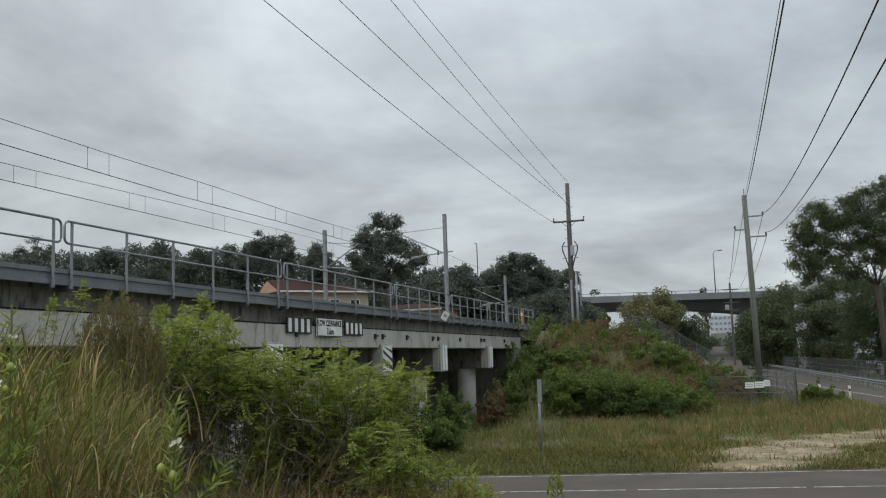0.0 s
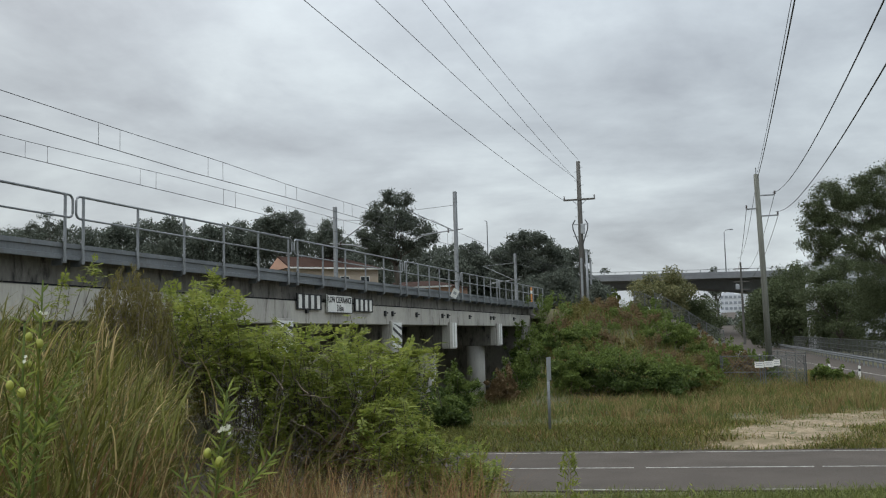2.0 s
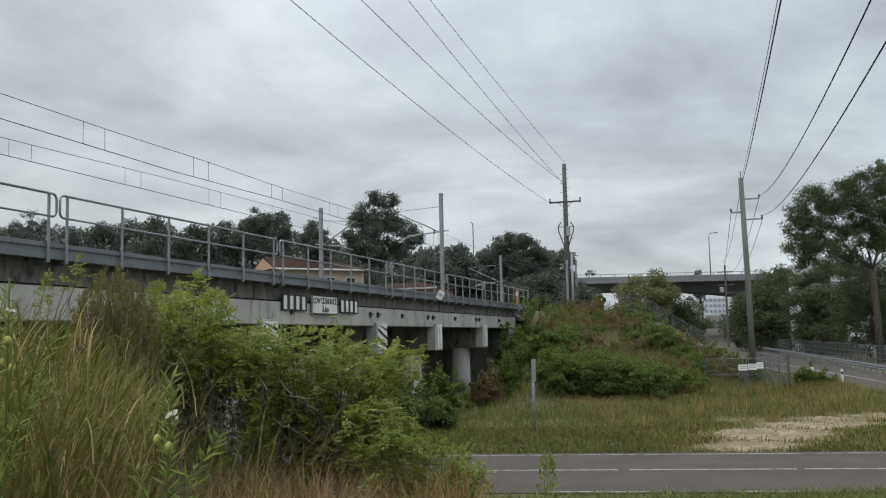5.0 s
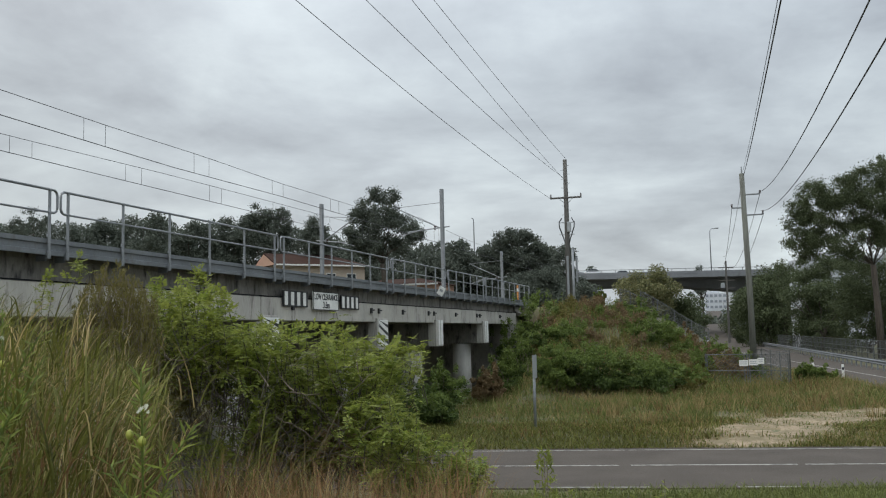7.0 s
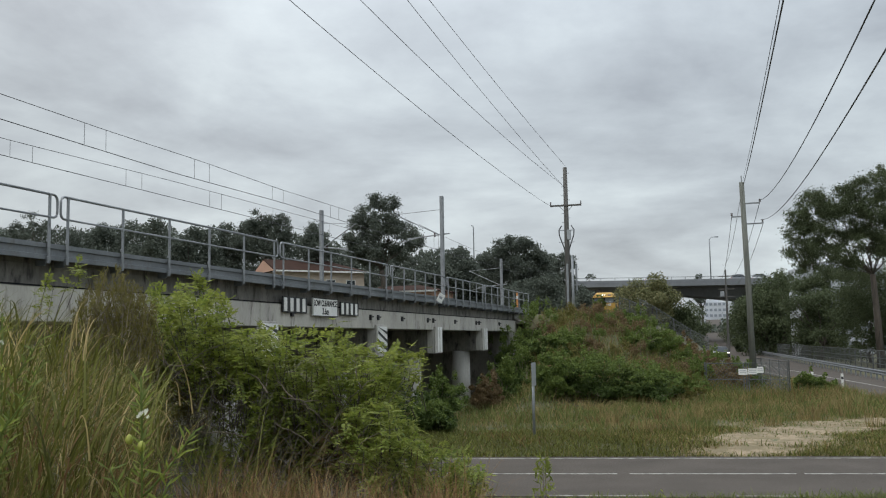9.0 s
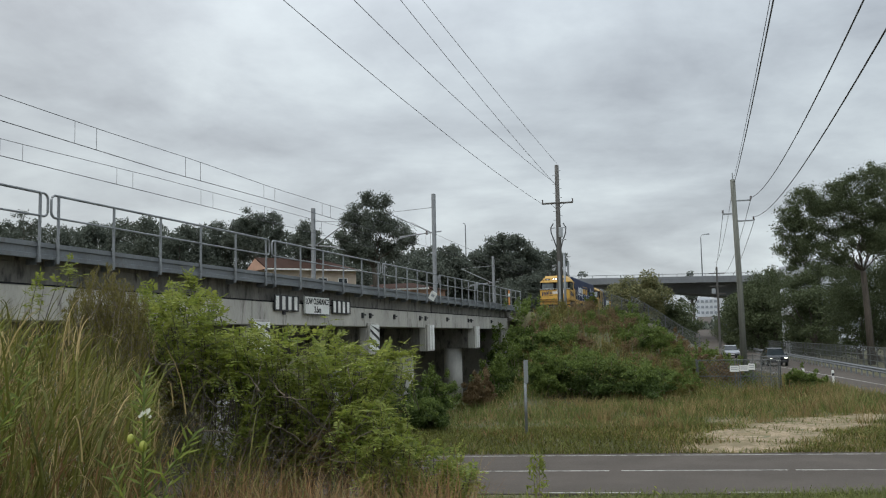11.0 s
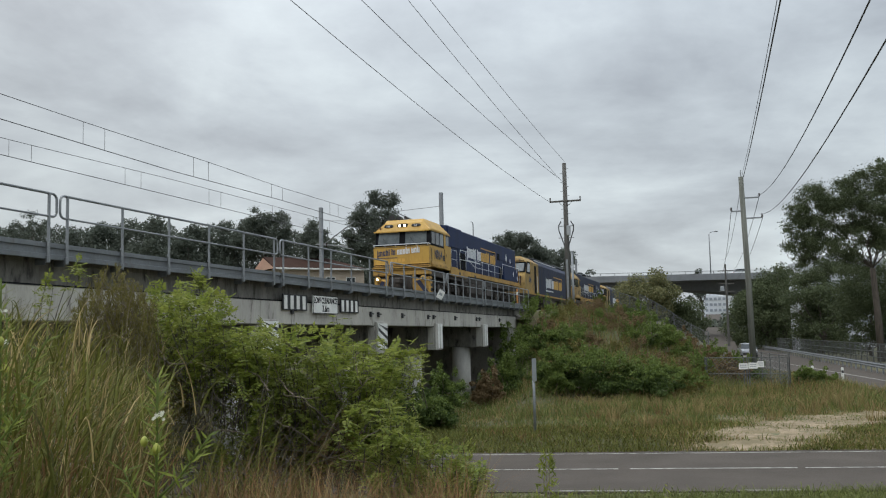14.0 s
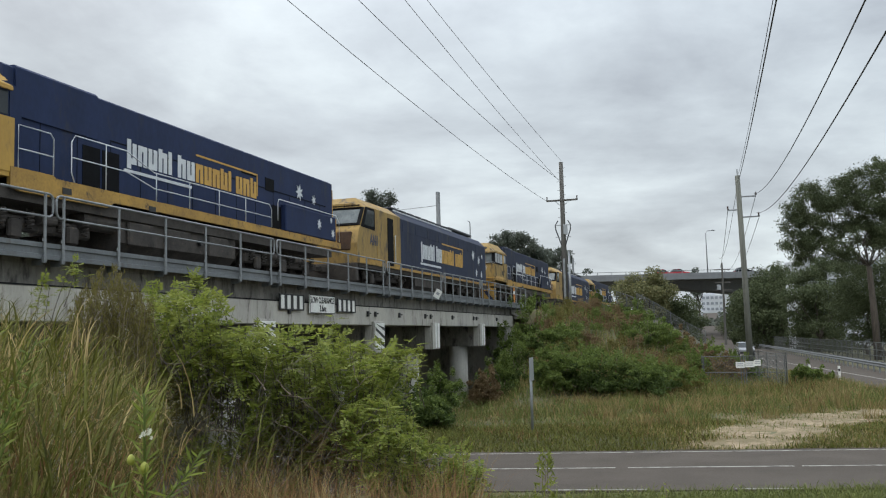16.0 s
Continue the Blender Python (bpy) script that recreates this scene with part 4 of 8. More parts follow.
tower(187, 650, 0, 15, 20, 27, 7, 5, "far grey apartment tower")
tower(214, 690, 0, 7, 20, 31, 8, 3, "far pale apartment block")
tower(176, 640, 0, 12, 15, 14, 4, 3, "far pale block beyond the viaduct")
tower(65.5, 152, 0, 11, 12, 14.6, 5, 5, "pale apartment block behind the roadside trees")
tower(52.5, 128, 0, 4, 10, 9.6, 5, 4, "pale apartment block behind the roadside trees")
# ---- locomotives: x runs back from the nose, y to the far side, z up from the rail ----


def bogie(parent, x, axles=(-1.85, 0.0, 1.85)):
    b = part("bogie", Geo().box(x - 2.6, x + 2.6, -1.12, -0.98, 0.52, 0.86, 0.05), M_UNDER, parent, "grimy three-axle bogie frame")
    part("side_frame", Geo().box(x - 2.6, x + 2.6, 0.98, 1.12, 0.52, 0.86, 0.05), M_UNDER, b)
    wheels = []
    for k in axles:
        ws = part("wheelset", Geo().lathe([(0.1, -1.0), (0.1, -0.8), (0.5, -0.79), (0.53, -0.74), (0.48, -0.66), (0.1, -0.64), (0.09, 0.64), (0.48, 0.66), (0.53, 0.74), (0.5, 0.79), (0.1, 0.8), (0.1, 1.0)], (0, 0, 0), "y", 22), M_UNDER, b)
        ws.location = (x + k, 0, 0.52)
        wheels.append(ws)
        for y in (-1.16, 1.16):
            part("axle_box", Geo().box(x + k - 0.2, x + k + 0.2, y - 0.07, y + 0.07, 0.34, 0.78, 0.05), M_UNDER, b)
        for q in (-0.42, 0.42):
            sp_ = [(x + k + q + 0.085 * math.cos(a), -1.2 + 0.085 * math.sin(a), 0.6 + 0.012 * i) for i, a in enumerate(np.linspace(0, 9 * math.pi, 34))]
            part("spring", Geo().tube(sp_, 0.022, 5), M_UNDER, b)
    for k in (-0.93, 0.93):
        part("brake_cylinder", Geo().lathe([(0.12, 0), (0.12, 0.5)], (x + k - 0.25, -1.2, 0.82), "x", 12), M_UNDER, b)
    part("sand_pipe", Geo().tube([(x - 2.7, -1.1, 1.2), (x - 2.7, -1.1, 0.5), (x - 2.5, -0.9, 0.15)], 0.025, 6), M_UNDER, b)
    return wheels


def loop_rail(parent, path, label="", r=0.015):
    return part("handrail", Geo().tube(path, r, 6), M_GALV if not label else M_LOGO_W, parent, label, True)


def name_bars(parent, x0, x1, y, z0, slope, size, first, second, face=-1):
    """The operator's name as plain blocks: letter-high bars of two colours with a rule under and over."""
    n1, n2 = 7, 8
    w = (x1 - x0) / (n1 + n2)
    for i in range(n1 + n2):
        mat = first if i < n1 else second
        tall = 1.16 if i in (0, 14) else (1.15 if i in (3, 4, 5, 10, 11) else 1.0)
        low = -0.22 if i == 0 else 0.0
        a = x0 + i * w
        d0, d1 = sorted((y, y + face * 0.012))
        zz = z0 + slope * i
        part("name_block", Geo().box(a + 0.06 * w, a + 0.42 * w, d0, d1, zz + size * low, zz + size * tall), mat, parent, "plain block of a painted name")
        if i not in (4, 11):
            part("name_block", Geo().box(a + 0.56 * w, a + 0.92 * w, d0, d1, zz, zz + size * min(tall, 1.0)), mat, parent)
            part("name_block", Geo().box(a + 0.42 * w, a + 0.56 * w, d0, d1, zz + size * (0.72 if i % 2 else 0.0), zz + size * (1.0 if i % 2 else 0.28)), mat, parent)
    d0, d1 = sorted((y, y + face * 0.012))
    part("name_rule", Geo().box(x0 - 0.1, x0 + 6.6 * w, d0, d1, z0 - size * 0.42, z0 - size * 0.28), first, parent)
    part("name_rule", Geo().box(x0 + 7.1 * w, x1 + 0.05, d0, d1, z0 + size * 1.4, z0 + size * 1.5), second, parent)
    part("name_rule", Geo().box(x1 - 0.01, x1 + 0.05, d0, d1, z0 + size * 0.2, z0 + size * 1.4), second, parent)


def star(parent, x, y, z, r):
    pts = []
    for i in range(14):
        a, k = 2 * math.pi * i / 14 + 0.2, r if i % 2 == 0 else 0.45 * r
        pts.append((x + k * math.sin(a), z + k * math.cos(a)))
    part("star", Geo().prism(pts, y - 0.012, y), M_LOGO_W, parent, "white painted star")


def hood_loco(label, number):
    """A yellow-cabbed blue hood locomotive with side walkways."""
    L = thing("locomotive", label, "locomotive", group="locomotives of the train")
    # frame, headstock and plough
    part("underframe", Geo().box(0.35, 20.6, -1.38, 1.38, 1.12, 1.40), M_UNDER, L)
    for y0, y1 in ((-1.49, -1.40), (1.40, 1.49)):
        part("sill", Geo().prism([(3.7, 1.36), (3.7, 1.78), (5.0, 1.78), (5.1, 1.72), (21.25, 1.70), (21.25, 1.47), (7.2, 1.45), (6.9, 1.30), (4.0, 1.30)], y0, y1), M_YELLOW_D, L, "grimy yellow sill along the frame")
    part("walkway", Geo().box(3.7, 20.7, -1.40, 1.40, 1.60, 1.66), M_UNDER, L)
    for x in (5.3, 8.6):
        part("jacking_pad", Geo().box(x, x + 0.3, -1.502, -1.49, 1.42, 1.56), M_BLACK, L)
    part("headstock", Geo().box(-0.12, 0.35, -1.46, 1.46, 1.16, 1.44, 0.03), M_YELLOW_D, L, "yellow headstock with steps")
    part("step_ledge", Geo().box(-0.25, 0.1, -1.46, 1.46, 1.50, 1.56), M_YELLOW_D, L)
    for y in (-1, 1):
        pl = Geo()
        pl.rings([[(-0.18, y * 0.78, 0.2), (-0.2, y * 0.78, 0.86), (-0.08, y * 0.8, 0.98), (-0.08, y * 0.8, 0.3)],
                  [(0.12, y * 1.45, 0.17), (0.05, y * 1.45, 1.05), (0.10, y * 1.45, 1.06), (0.2, y * 1.45, 0.2)]])
        plough = part("snow_plough", pl, M_YELLOW_D, L, "yellow plough plate with a dark stripe")
        st = Geo().rings([[(-0.17, y * 0.8, 0.84), (-0.13, y * 1.0, 0.90), (-0.12, y * 1.0, 0.88)], [(0.0, y * 1.2, 0.24), (0.06, y * 1.42, 0.26), (0.07, y * 1.42, 0.25)]])
        st.v = [(a - 0.05, b, c) for a, b, c in st.v]
        part("stripe", st, M_LOGO_N, plough)
        side = part("side_steps", Geo().box(0.05, 0.42, min(y * 1.22, y * 1.46), max(y * 1.22, y * 1.46), 0.25, 1.06, 0.02), M_YELLOW_D, L, "yellow side steps")
        for k in range(3):
            part("step_hole", Geo().box(0.12, 0.36, min(y * 1.455, y * 1.47), max(y * 1.455, y * 1.47), 0.34 + 0.24 * k, 0.48 + 0.24 * k), M_BLACK, side)
        ditch = part("ditch_lamp", Geo().lathe([(0.10, -0.03), (0.13, -0.01), (0.13, 0.12)], (-0.24, y * 1.18, 0.98), "x", 16), M_YELLOW, L)
        part("lens", Geo().lathe([(0.05, -0.05), (0.06, -0.031)], (-0.24, y * 1.18, 0.98), "x", 14), M_LAMP if y > 0 else M_PALEGLASS, ditch, "lit lens" if y > 0 else "unlit lens")
    for k in range(3):
        part("nose_step", Geo().box(-0.10 - 0.05 * k, 0.3, -1.42 + 0.03 * k, 1.42 - 0.03 * k, 1.60 - 0.09 * k, 1.645 - 0.09 * k, 0.012), M_YELLOW_D, L)
    part("draft_box", Geo().box(-0.05, 0.3, -0.75, 0.75, 0.45, 1.15, 0.03), M_UNDER, L)
    for y in (-0.68, 0.68):
        part("step_post", Geo().box(-0.2, -0.1, y - 0.05, y + 0.05, 0.3, 1.16, 0.01), M_YELLOW_D, L)
    part("coupler", Geo().box(-0.75, 0.0, -0.14, 0.14, 0.72, 1.0, 0.05), M_UNDER, L)
    for y in (-0.55, -0.35, 0.35, 0.55):
        part("hose", Geo().tube([(-0.15, y, 1.0), (-0.32, y, 0.85), (-0.36, y * 1.1, 0.6), (-0.25, y * 1.2, 0.4)], 0.028, 6), M_BLACK, L, "", True)
    # cab
    cab = part("cab", Geo().section([(-1.46, 1.56), (1.46, 1.56), (1.46, 2.62), (-1.46, 2.62)], 0.0, 3.75), M_YELLOW, L, "yellow cab with a flat nose and a dark window band")
    part("window_band", Geo().prism([(0.16, 2.62), (3.05, 2.62), (3.05, 3.42), (0.30, 3.42)], -1.42, 1.42), M_GRILLE, cab, "black window band")
    part("cab_rear", Geo().prism([(3.051, 2.622), (3.80, 2.622), (3.80, 3.6), (3.051, 3.44)], -1.38, 1.38), M_BLUE, cab, "dark blue rear of the cab")
    part("pillar", Geo().box(2.66, 2.98, -1.446, -1.425, 2.621, 3.40, 0.006), M_YELLOW, cab)
    part("side_window", Geo().box(3.06, 3.7, -1.395, -1.381, 2.86, 3.36), M_GLASS, cab, "dark rear side window")
    part("gutter_rail", Geo().box(0.3, 3.75, -1.49, -1.455, 3.36, 3.40, 0.008), M_YELLOW_D, cab)
    roof = Geo()
    ro = []
    for x, half, z, flat in ((0.10, 1.47, 3.38, 0.0), (0.38, 1.47, 3.42, 0.38), (0.72, 1.44, 3.46, 0.55), (2.6, 1.44, 3.46, 0.55), (3.35, 1.44, 3.46, 0.55), (3.82, 1.42, 3.44, 0.5)):
        top = z + flat
        ro.append([(x, -half, z - 0.04), (x, -half, z + 0.03), (x, -half * 0.68, top + 0.01), (x, half * 0.68, top + 0.01), (x, half, z + 0.03), (x, half, z - 0.04)])
    part("cab_roof", roof.rings(ro), M_YELLOW, cab, "yellow cab roof with sloped sides")
    for y0, y1 in ((-1.28, -0.16), (0.16, 1.28)):
        part("windscreen", Geo().add([(0.160, y0, 2.70), (0.160, y1, 2.70), (0.270, y1 * 0.98, 3.34), (0.270, y0 * 0.98, 3.34), (0.20, y0, 2.70), (0.20, y1, 2.70), (0.31, y1, 3.34), (0.31, y0, 3.34)],
                                     [(0, 1, 2, 3), (4, 7, 6, 5), (0, 4, 5, 1), (1, 5, 6, 2), (2, 6, 7, 3), (3, 7, 4, 0)]), M_PALEGLASS, cab, "windscreen pane in grey glass that stands for reflections")
        part("wiper", Geo().tube([(0.145, (y0 + y1) / 2, 2.68), (0.20, (y0 + y1) / 2 + 0.3, 3.06)], 0.014, 5), M_BLACK, cab)
        part("sun_visor", Geo().box(0.12, 0.3, y0 + 0.1, y1 - 0.1, 3.34, 3.37), M_YELLOW, cab)
    for x0, x1 in ((0.55, 1.1), (1.22, 1.82), (1.94, 2.58)):
        for y in (-1.432, 1.42):
            part("side_window", Geo().box(x0, x1, y, y + 0.012, 2.74, 3.34), M_PALEGLASS if x0 > 1.3 else M_GLASS, cab)
    part("cab_door", Geo().box(2.74, 3.82, -1.475, -1.39, 1.66, 2.80, 0.006), M_YELLOW, cab)
    part("door_handle", Geo().box(2.86, 2.92, -1.49, -1.476, 2.2, 2.36), M_BLACK, cab)
    part("door_gap", Geo().box(2.66, 2.70, -1.468, -1.461, 1.62, 2.6), M_BLACK, cab)
    part("nose_rail", Geo().tube([(0.1, -1.5, 2.66), (-0.06, -1.46, 2.70), (-0.06, 1.46, 2.70), (0.1, 1.5, 2.66)], 0.02, 6), M_LOGO_W, cab, "white nose handrail")
    for y in np.linspace(-1.4, 1.4, 6):
        part("rail_stanchion", Geo().tube([(0.0, y, 2.6), (-0.06, y, 2.70)], 0.014, 5), M_LOGO_W, cab)
    part("grab_rail", Geo().tube([(0.2, -1.47, 1.75), (0.2, -1.53, 1.8), (0.2, -1.53, 2.45), (0.2, -1.47, 2.5)], 0.018, 6), M_BLACK, cab)
    # number boxes, headlights and horns on the brow
    for y in (-0.72, 0.72):
        box = part("number_box", Geo().box(0.20, 0.40, y - 0.25, y + 0.25, 3.54, 3.74, 0.07), M_BLACK, cab)
        text_part("lettering", "NR" if y > 0 else number[2:], 0.15, M_LOGO_W, box, Matrix.Translation((0.194, y, 3.59)) @ pose(0, 0, 0, 90, 0, -90))
    part("lamp_housing", Geo().box(0.215, 0.42, -0.28, 0.28, 3.555, 3.77, 0.05), M_GRILLE, cab, "dark headlight housing")
    for y in (-0.125, 0.125):
        part("headlight", Geo().lathe([(0.062, -0.075), (0.075, 0.1)], (0.27, y * 1.05, 3.665), "x", 16), M_LAMP, cab, "lit headlight")
    for y in (-1.02, -1.16, 1.02, 1.16):
        part("marker_light", Geo().lathe([(0.05, -0.03), (0.06, 0.1)], (0.27, y, 3.55), "x", 10), M_RUST, cab)
    for i, (y, z) in enumerate(((0.05, 4.16), (0.42, 4.14), (0.82, 4.20))):
        part("horn", Geo().lathe([(0.03, 0.55), (0.04, 0.2), (0.5 * (0.08 + 0.04 * i) + 0.01, 0.06), (0.08 + 0.04 * i, 0.0), (0.075 + 0.04 * i, -0.02)], (0.92 + 0.06 * i, y, z), "x", 14), M_BLACK, cab, "black air horn")
    part("horn_bar", Geo().box(1.1, 1.25, 0.0, 0.9, 3.98, 4.04), M_BLACK, cab)
    # plain bars stand for the name on the nose, the class number is lettered
    for i in range(15):
        y0, z0 = 1.27 - i * 0.150, 2.13 + 0.009 * i
        m = M_LOGO_N if i < 7 else M_LOGO_W
        tall = 0.07 if i in (0, 3, 4, 5, 10, 14) else 0.0
        part("name_block", Geo().box(-0.012, -0.001, y0 - 0.062, y0 - 0.01, z0 - (0.07 if i == 0 else 0), z0 + 0.25 + tall), m, cab, "plain block of a painted name")
        if i not in (4, 6, 11):
            part("name_block", Geo().box(-0.012, -0.001, y0 - 0.132, y0 - 0.088, z0, z0 + 0.25), m, cab)
            k = 0.19 if i % 2 else 0.0
            part("name_block", Geo().box(-0.012, -0.001, y0 - 0.088, y0 - 0.062, z0 + k, z0 + k + 0.06), m, cab)
    for i in range(4):
        part("faded_block", Geo().box(-0.006, -0.001, 0.42 - 0.2 * i, 0.56 - 0.2 * i, 1.84, 2.0), M_LOGO_Y, cab, "faded block of old lettering")
    # lips, seams and fittings of the nose
    part("nose_lip", Geo().box(-0.05, 0.3, -1.47, 1.47, 1.70, 1.75, 0.015), M_YELLOW, cab)
    part("nose_seam", Geo().box(-0.006, 0.1, -1.462, 1.462, 2.565, 2.585), M_BLACK, cab)
    part("nose_seam", Geo().box(-0.006, 0.1, -1.462, 1.462, 1.66, 1.70), M_UNDER, cab)
    part("corner_seam", Geo().box(-0.004, 0.03, -1.467, -1.45, 1.75, 2.56), M_YELLOW_D, cab)
    part("side_skirt", Geo().section([(-1.50, 1.58), (-1.461, 1.58), (-1.461, 1.86), (-1.50, 1.72)], 0.35, 3.0), M_YELLOW_D, cab)
    for x in (0.5, 1.1, 1.7, 2.3, 2.9):
        part("rivet_plate", Geo().box(x, x + 0.05, -1.506, -1.5, 1.62, 1.68), M_UNDER, cab)
    part("name_rule", Geo().box(-0.012, -0.001, 0.2, 1.30, 2.03, 2.06), M_LOGO_N, cab)
    if number:
        text_part("lettering", number, 0.66, M_LOGO_N, cab, Matrix.Translation((1.55, -1.468, 2.0)) @ pose(0, 0, 0, 90, 0, 0), squeeze=0.86, bold=0.014)
        part("patch", Geo().box(2.34, 2.62, -1.475, -1.461, 1.98, 2.26), M_UNDER, cab)
    # hood
    hood = part("hood", Geo().section([(-1.2, 1.66), (1.2, 1.66), (1.2, 3.97), (1.14, 4.02), (-1.14, 4.02), (-1.2, 3.97)], 3.76, 21.12), M_BLUE, L, "dark blue hood with stars")
    part("front_bulkhead", Geo().section([(-1.40, 1.66), (1.40, 1.66), (1.40, 3.5), (-1.40, 3.5)], 3.752, 4.1), M_BLUE, hood)
    part("brake_hatch", Geo().section([(-1.24, 2.95), (1.24, 2.95), (1.25, 3.99), (1.19, 4.05), (-1.19, 4.05), (-1.25, 3.99)], 4.1, 6.85), M_BLUE, hood, "overhanging dark blue brake hatch")
    part("hatch_seam", Geo().box(7.4, 20.5, -1.212, -1.201, 3.02, 3.05), M_GRILLE, hood)
    for i in range(4):
        part("roof_fan", Geo().lathe([(0.62, 0), (0.62, 0.1), (0.5, 0.12)], (13.2 + 1.7 * i, 0, 4.02), n=18), M_ROOF, hood)
    part("exhaust_hatch", Geo().box(8.2, 10.4, -0.55, 0.55, 4.02, 4.09, 0.03), M_ROOF, hood)
    for x0, x1, z0, z1 in ((6.35, 7.0, 1.78, 2.75), (7.08, 7.75, 1.78, 2.75), (15.58, 16.22, 2.98, 3.4)):
        part("grille", Geo().box(x0, x1, -1.215, -1.201, z0, z1), M_GRILLE, hood, "dark air grille")
    for x in np.arange(4.9, 20, 1.25):
        part("door_seam", Geo().box(x, x + 0.02, -1.207, -1.201, 1.75, 3.0), M_GRILLE, hood)
    part("louvre", Geo().box(14.0, 15.0, -1.212, -1.201, 3.3, 3.4), M_GRILLE, hood)
    for x, z, r in ((18.2, 3.26, 0.30), (19.42, 3.14, 0.19)):
        star(hood, x, -1.201, z, r)
    cabinet = part("rear_cabinet", Geo().box(16.72, 21.02, -1.40, -1.203, 1.74, 2.66, 0.03), M_BLUE, L, "dark blue equipment cabinet over the walkway")
    for x, z, r in ((19.45, 2.24, 0.2), (20.55, 2.5, 0.11), (20.7, 2.02, 0.17)):
        star(cabinet, x, -1.401, z, r)
    part("recess", Geo().box(16.05, 16.7, -1.214, -1.201, 1.74, 2.55), M_GRILLE, hood, "dark door recess")
    name_bars(hood, 8.05, 15.0, -1.201, 2.6, 0.0, 0.54, M_LOGO_W, M_LOGO_Y)
    part("hood_end", Geo().box(21.121, 21.26, -1.2, 1.2, 1.66, 3.8, 0.06), M_YELLOW, L)
    for y in (-1.4, 1.4):
        part("end_rail", Geo().tube([(21.0, y, 1.7), (21.0, y, 2.6), (21.0, y * 0.6, 2.6), (21.0, y * 0.6, 1.7)], 0.02, 6), M_LOGO_Y, L)
    part("rear_coupler", Geo().box(21.1, 21.9, -0.14, 0.14, 0.72, 1.0, 0.05), M_UNDER, L)
    # white walkway rails
    for a, b in ((3.76, 5.05),):
        loop_rail(L, [(a + 0.2, -1.45, 1.74), (a + 0.2, -1.45, 2.7), (b - 0.1, -1.45, 2.7), (b, -1.45, 2.6), (b, -1.45, 1.74)], "white tubular handrail")
        loop_rail(L, [(a + 0.2, -1.45, 2.2), (b, -1.45, 2.2)], "white tubular handrail")
    loop_rail(L, [(5.75, -1.45, 1.74), (5.65, -1.45, 1.95), (5.65, -1.45, 2.65), (5.78, -1.45, 2.82), (7.7, -1.45, 2.82), (8.9, -1.45, 2.46), (15.4, -1.45, 2.46), (15.55, -1.45, 2.3), (15.55, -1.45, 1.74)], "white tubular handrail")
    loop_rail(L, [(5.68, -1.45, 2.3), (7.7, -1.45, 2.3), (8.9, -1.45, 2.05), (15.5, -1.45, 2.05)], "white tubular handrail")
    for x in (6.9, 9.0, 10.6, 12.2, 13.8):
        loop_rail(L, [(x, -1.45, 1.66), (x, -1.45, 2.82 if x < 8 else 2.46)], "white tubular handrail")
    loop_rail(L, [(16.0, -1.45, 2.0), (16.0, -1.45, 2.6), (16.1, -1.45, 2.72), (20.9, -1.45, 2.72), (21.2, -1.45, 2.5), (21.2, -1.45, 1.74)], "white tubular handrail")
    # underneath
    part("fuel_tank", Geo().section([(-1.3, 1.15), (1.3, 1.15), (1.3, 0.55), (1.0, 0.25), (-1.0, 0.25), (-1.3, 0.55)], 7.6, 13.4), M_UNDER, L, "grimy fuel tank")
    for x in (7.9, 9.6, 11.7):
        part("tank_box", Geo().box(x, x + 1.1, -1.40, -1.30, 0.5, 1.08, 0.03), M_UNDER, L)
    part("tank_cap", Geo().lathe([(0.09, -0.1), (0.09, 0)], (11.3, -1.32, 0.85), "y", 10), M_BLACK, L)
    part("air_tank", Geo().lathe([(0.22, 0), (0.22, 1.5)], (6.3, -1.1, 0.98), "x", 14), M_UNDER, L)
    wheels = bogie(L, 4.2) + bogie(L, 16.9)
    return L, wheels


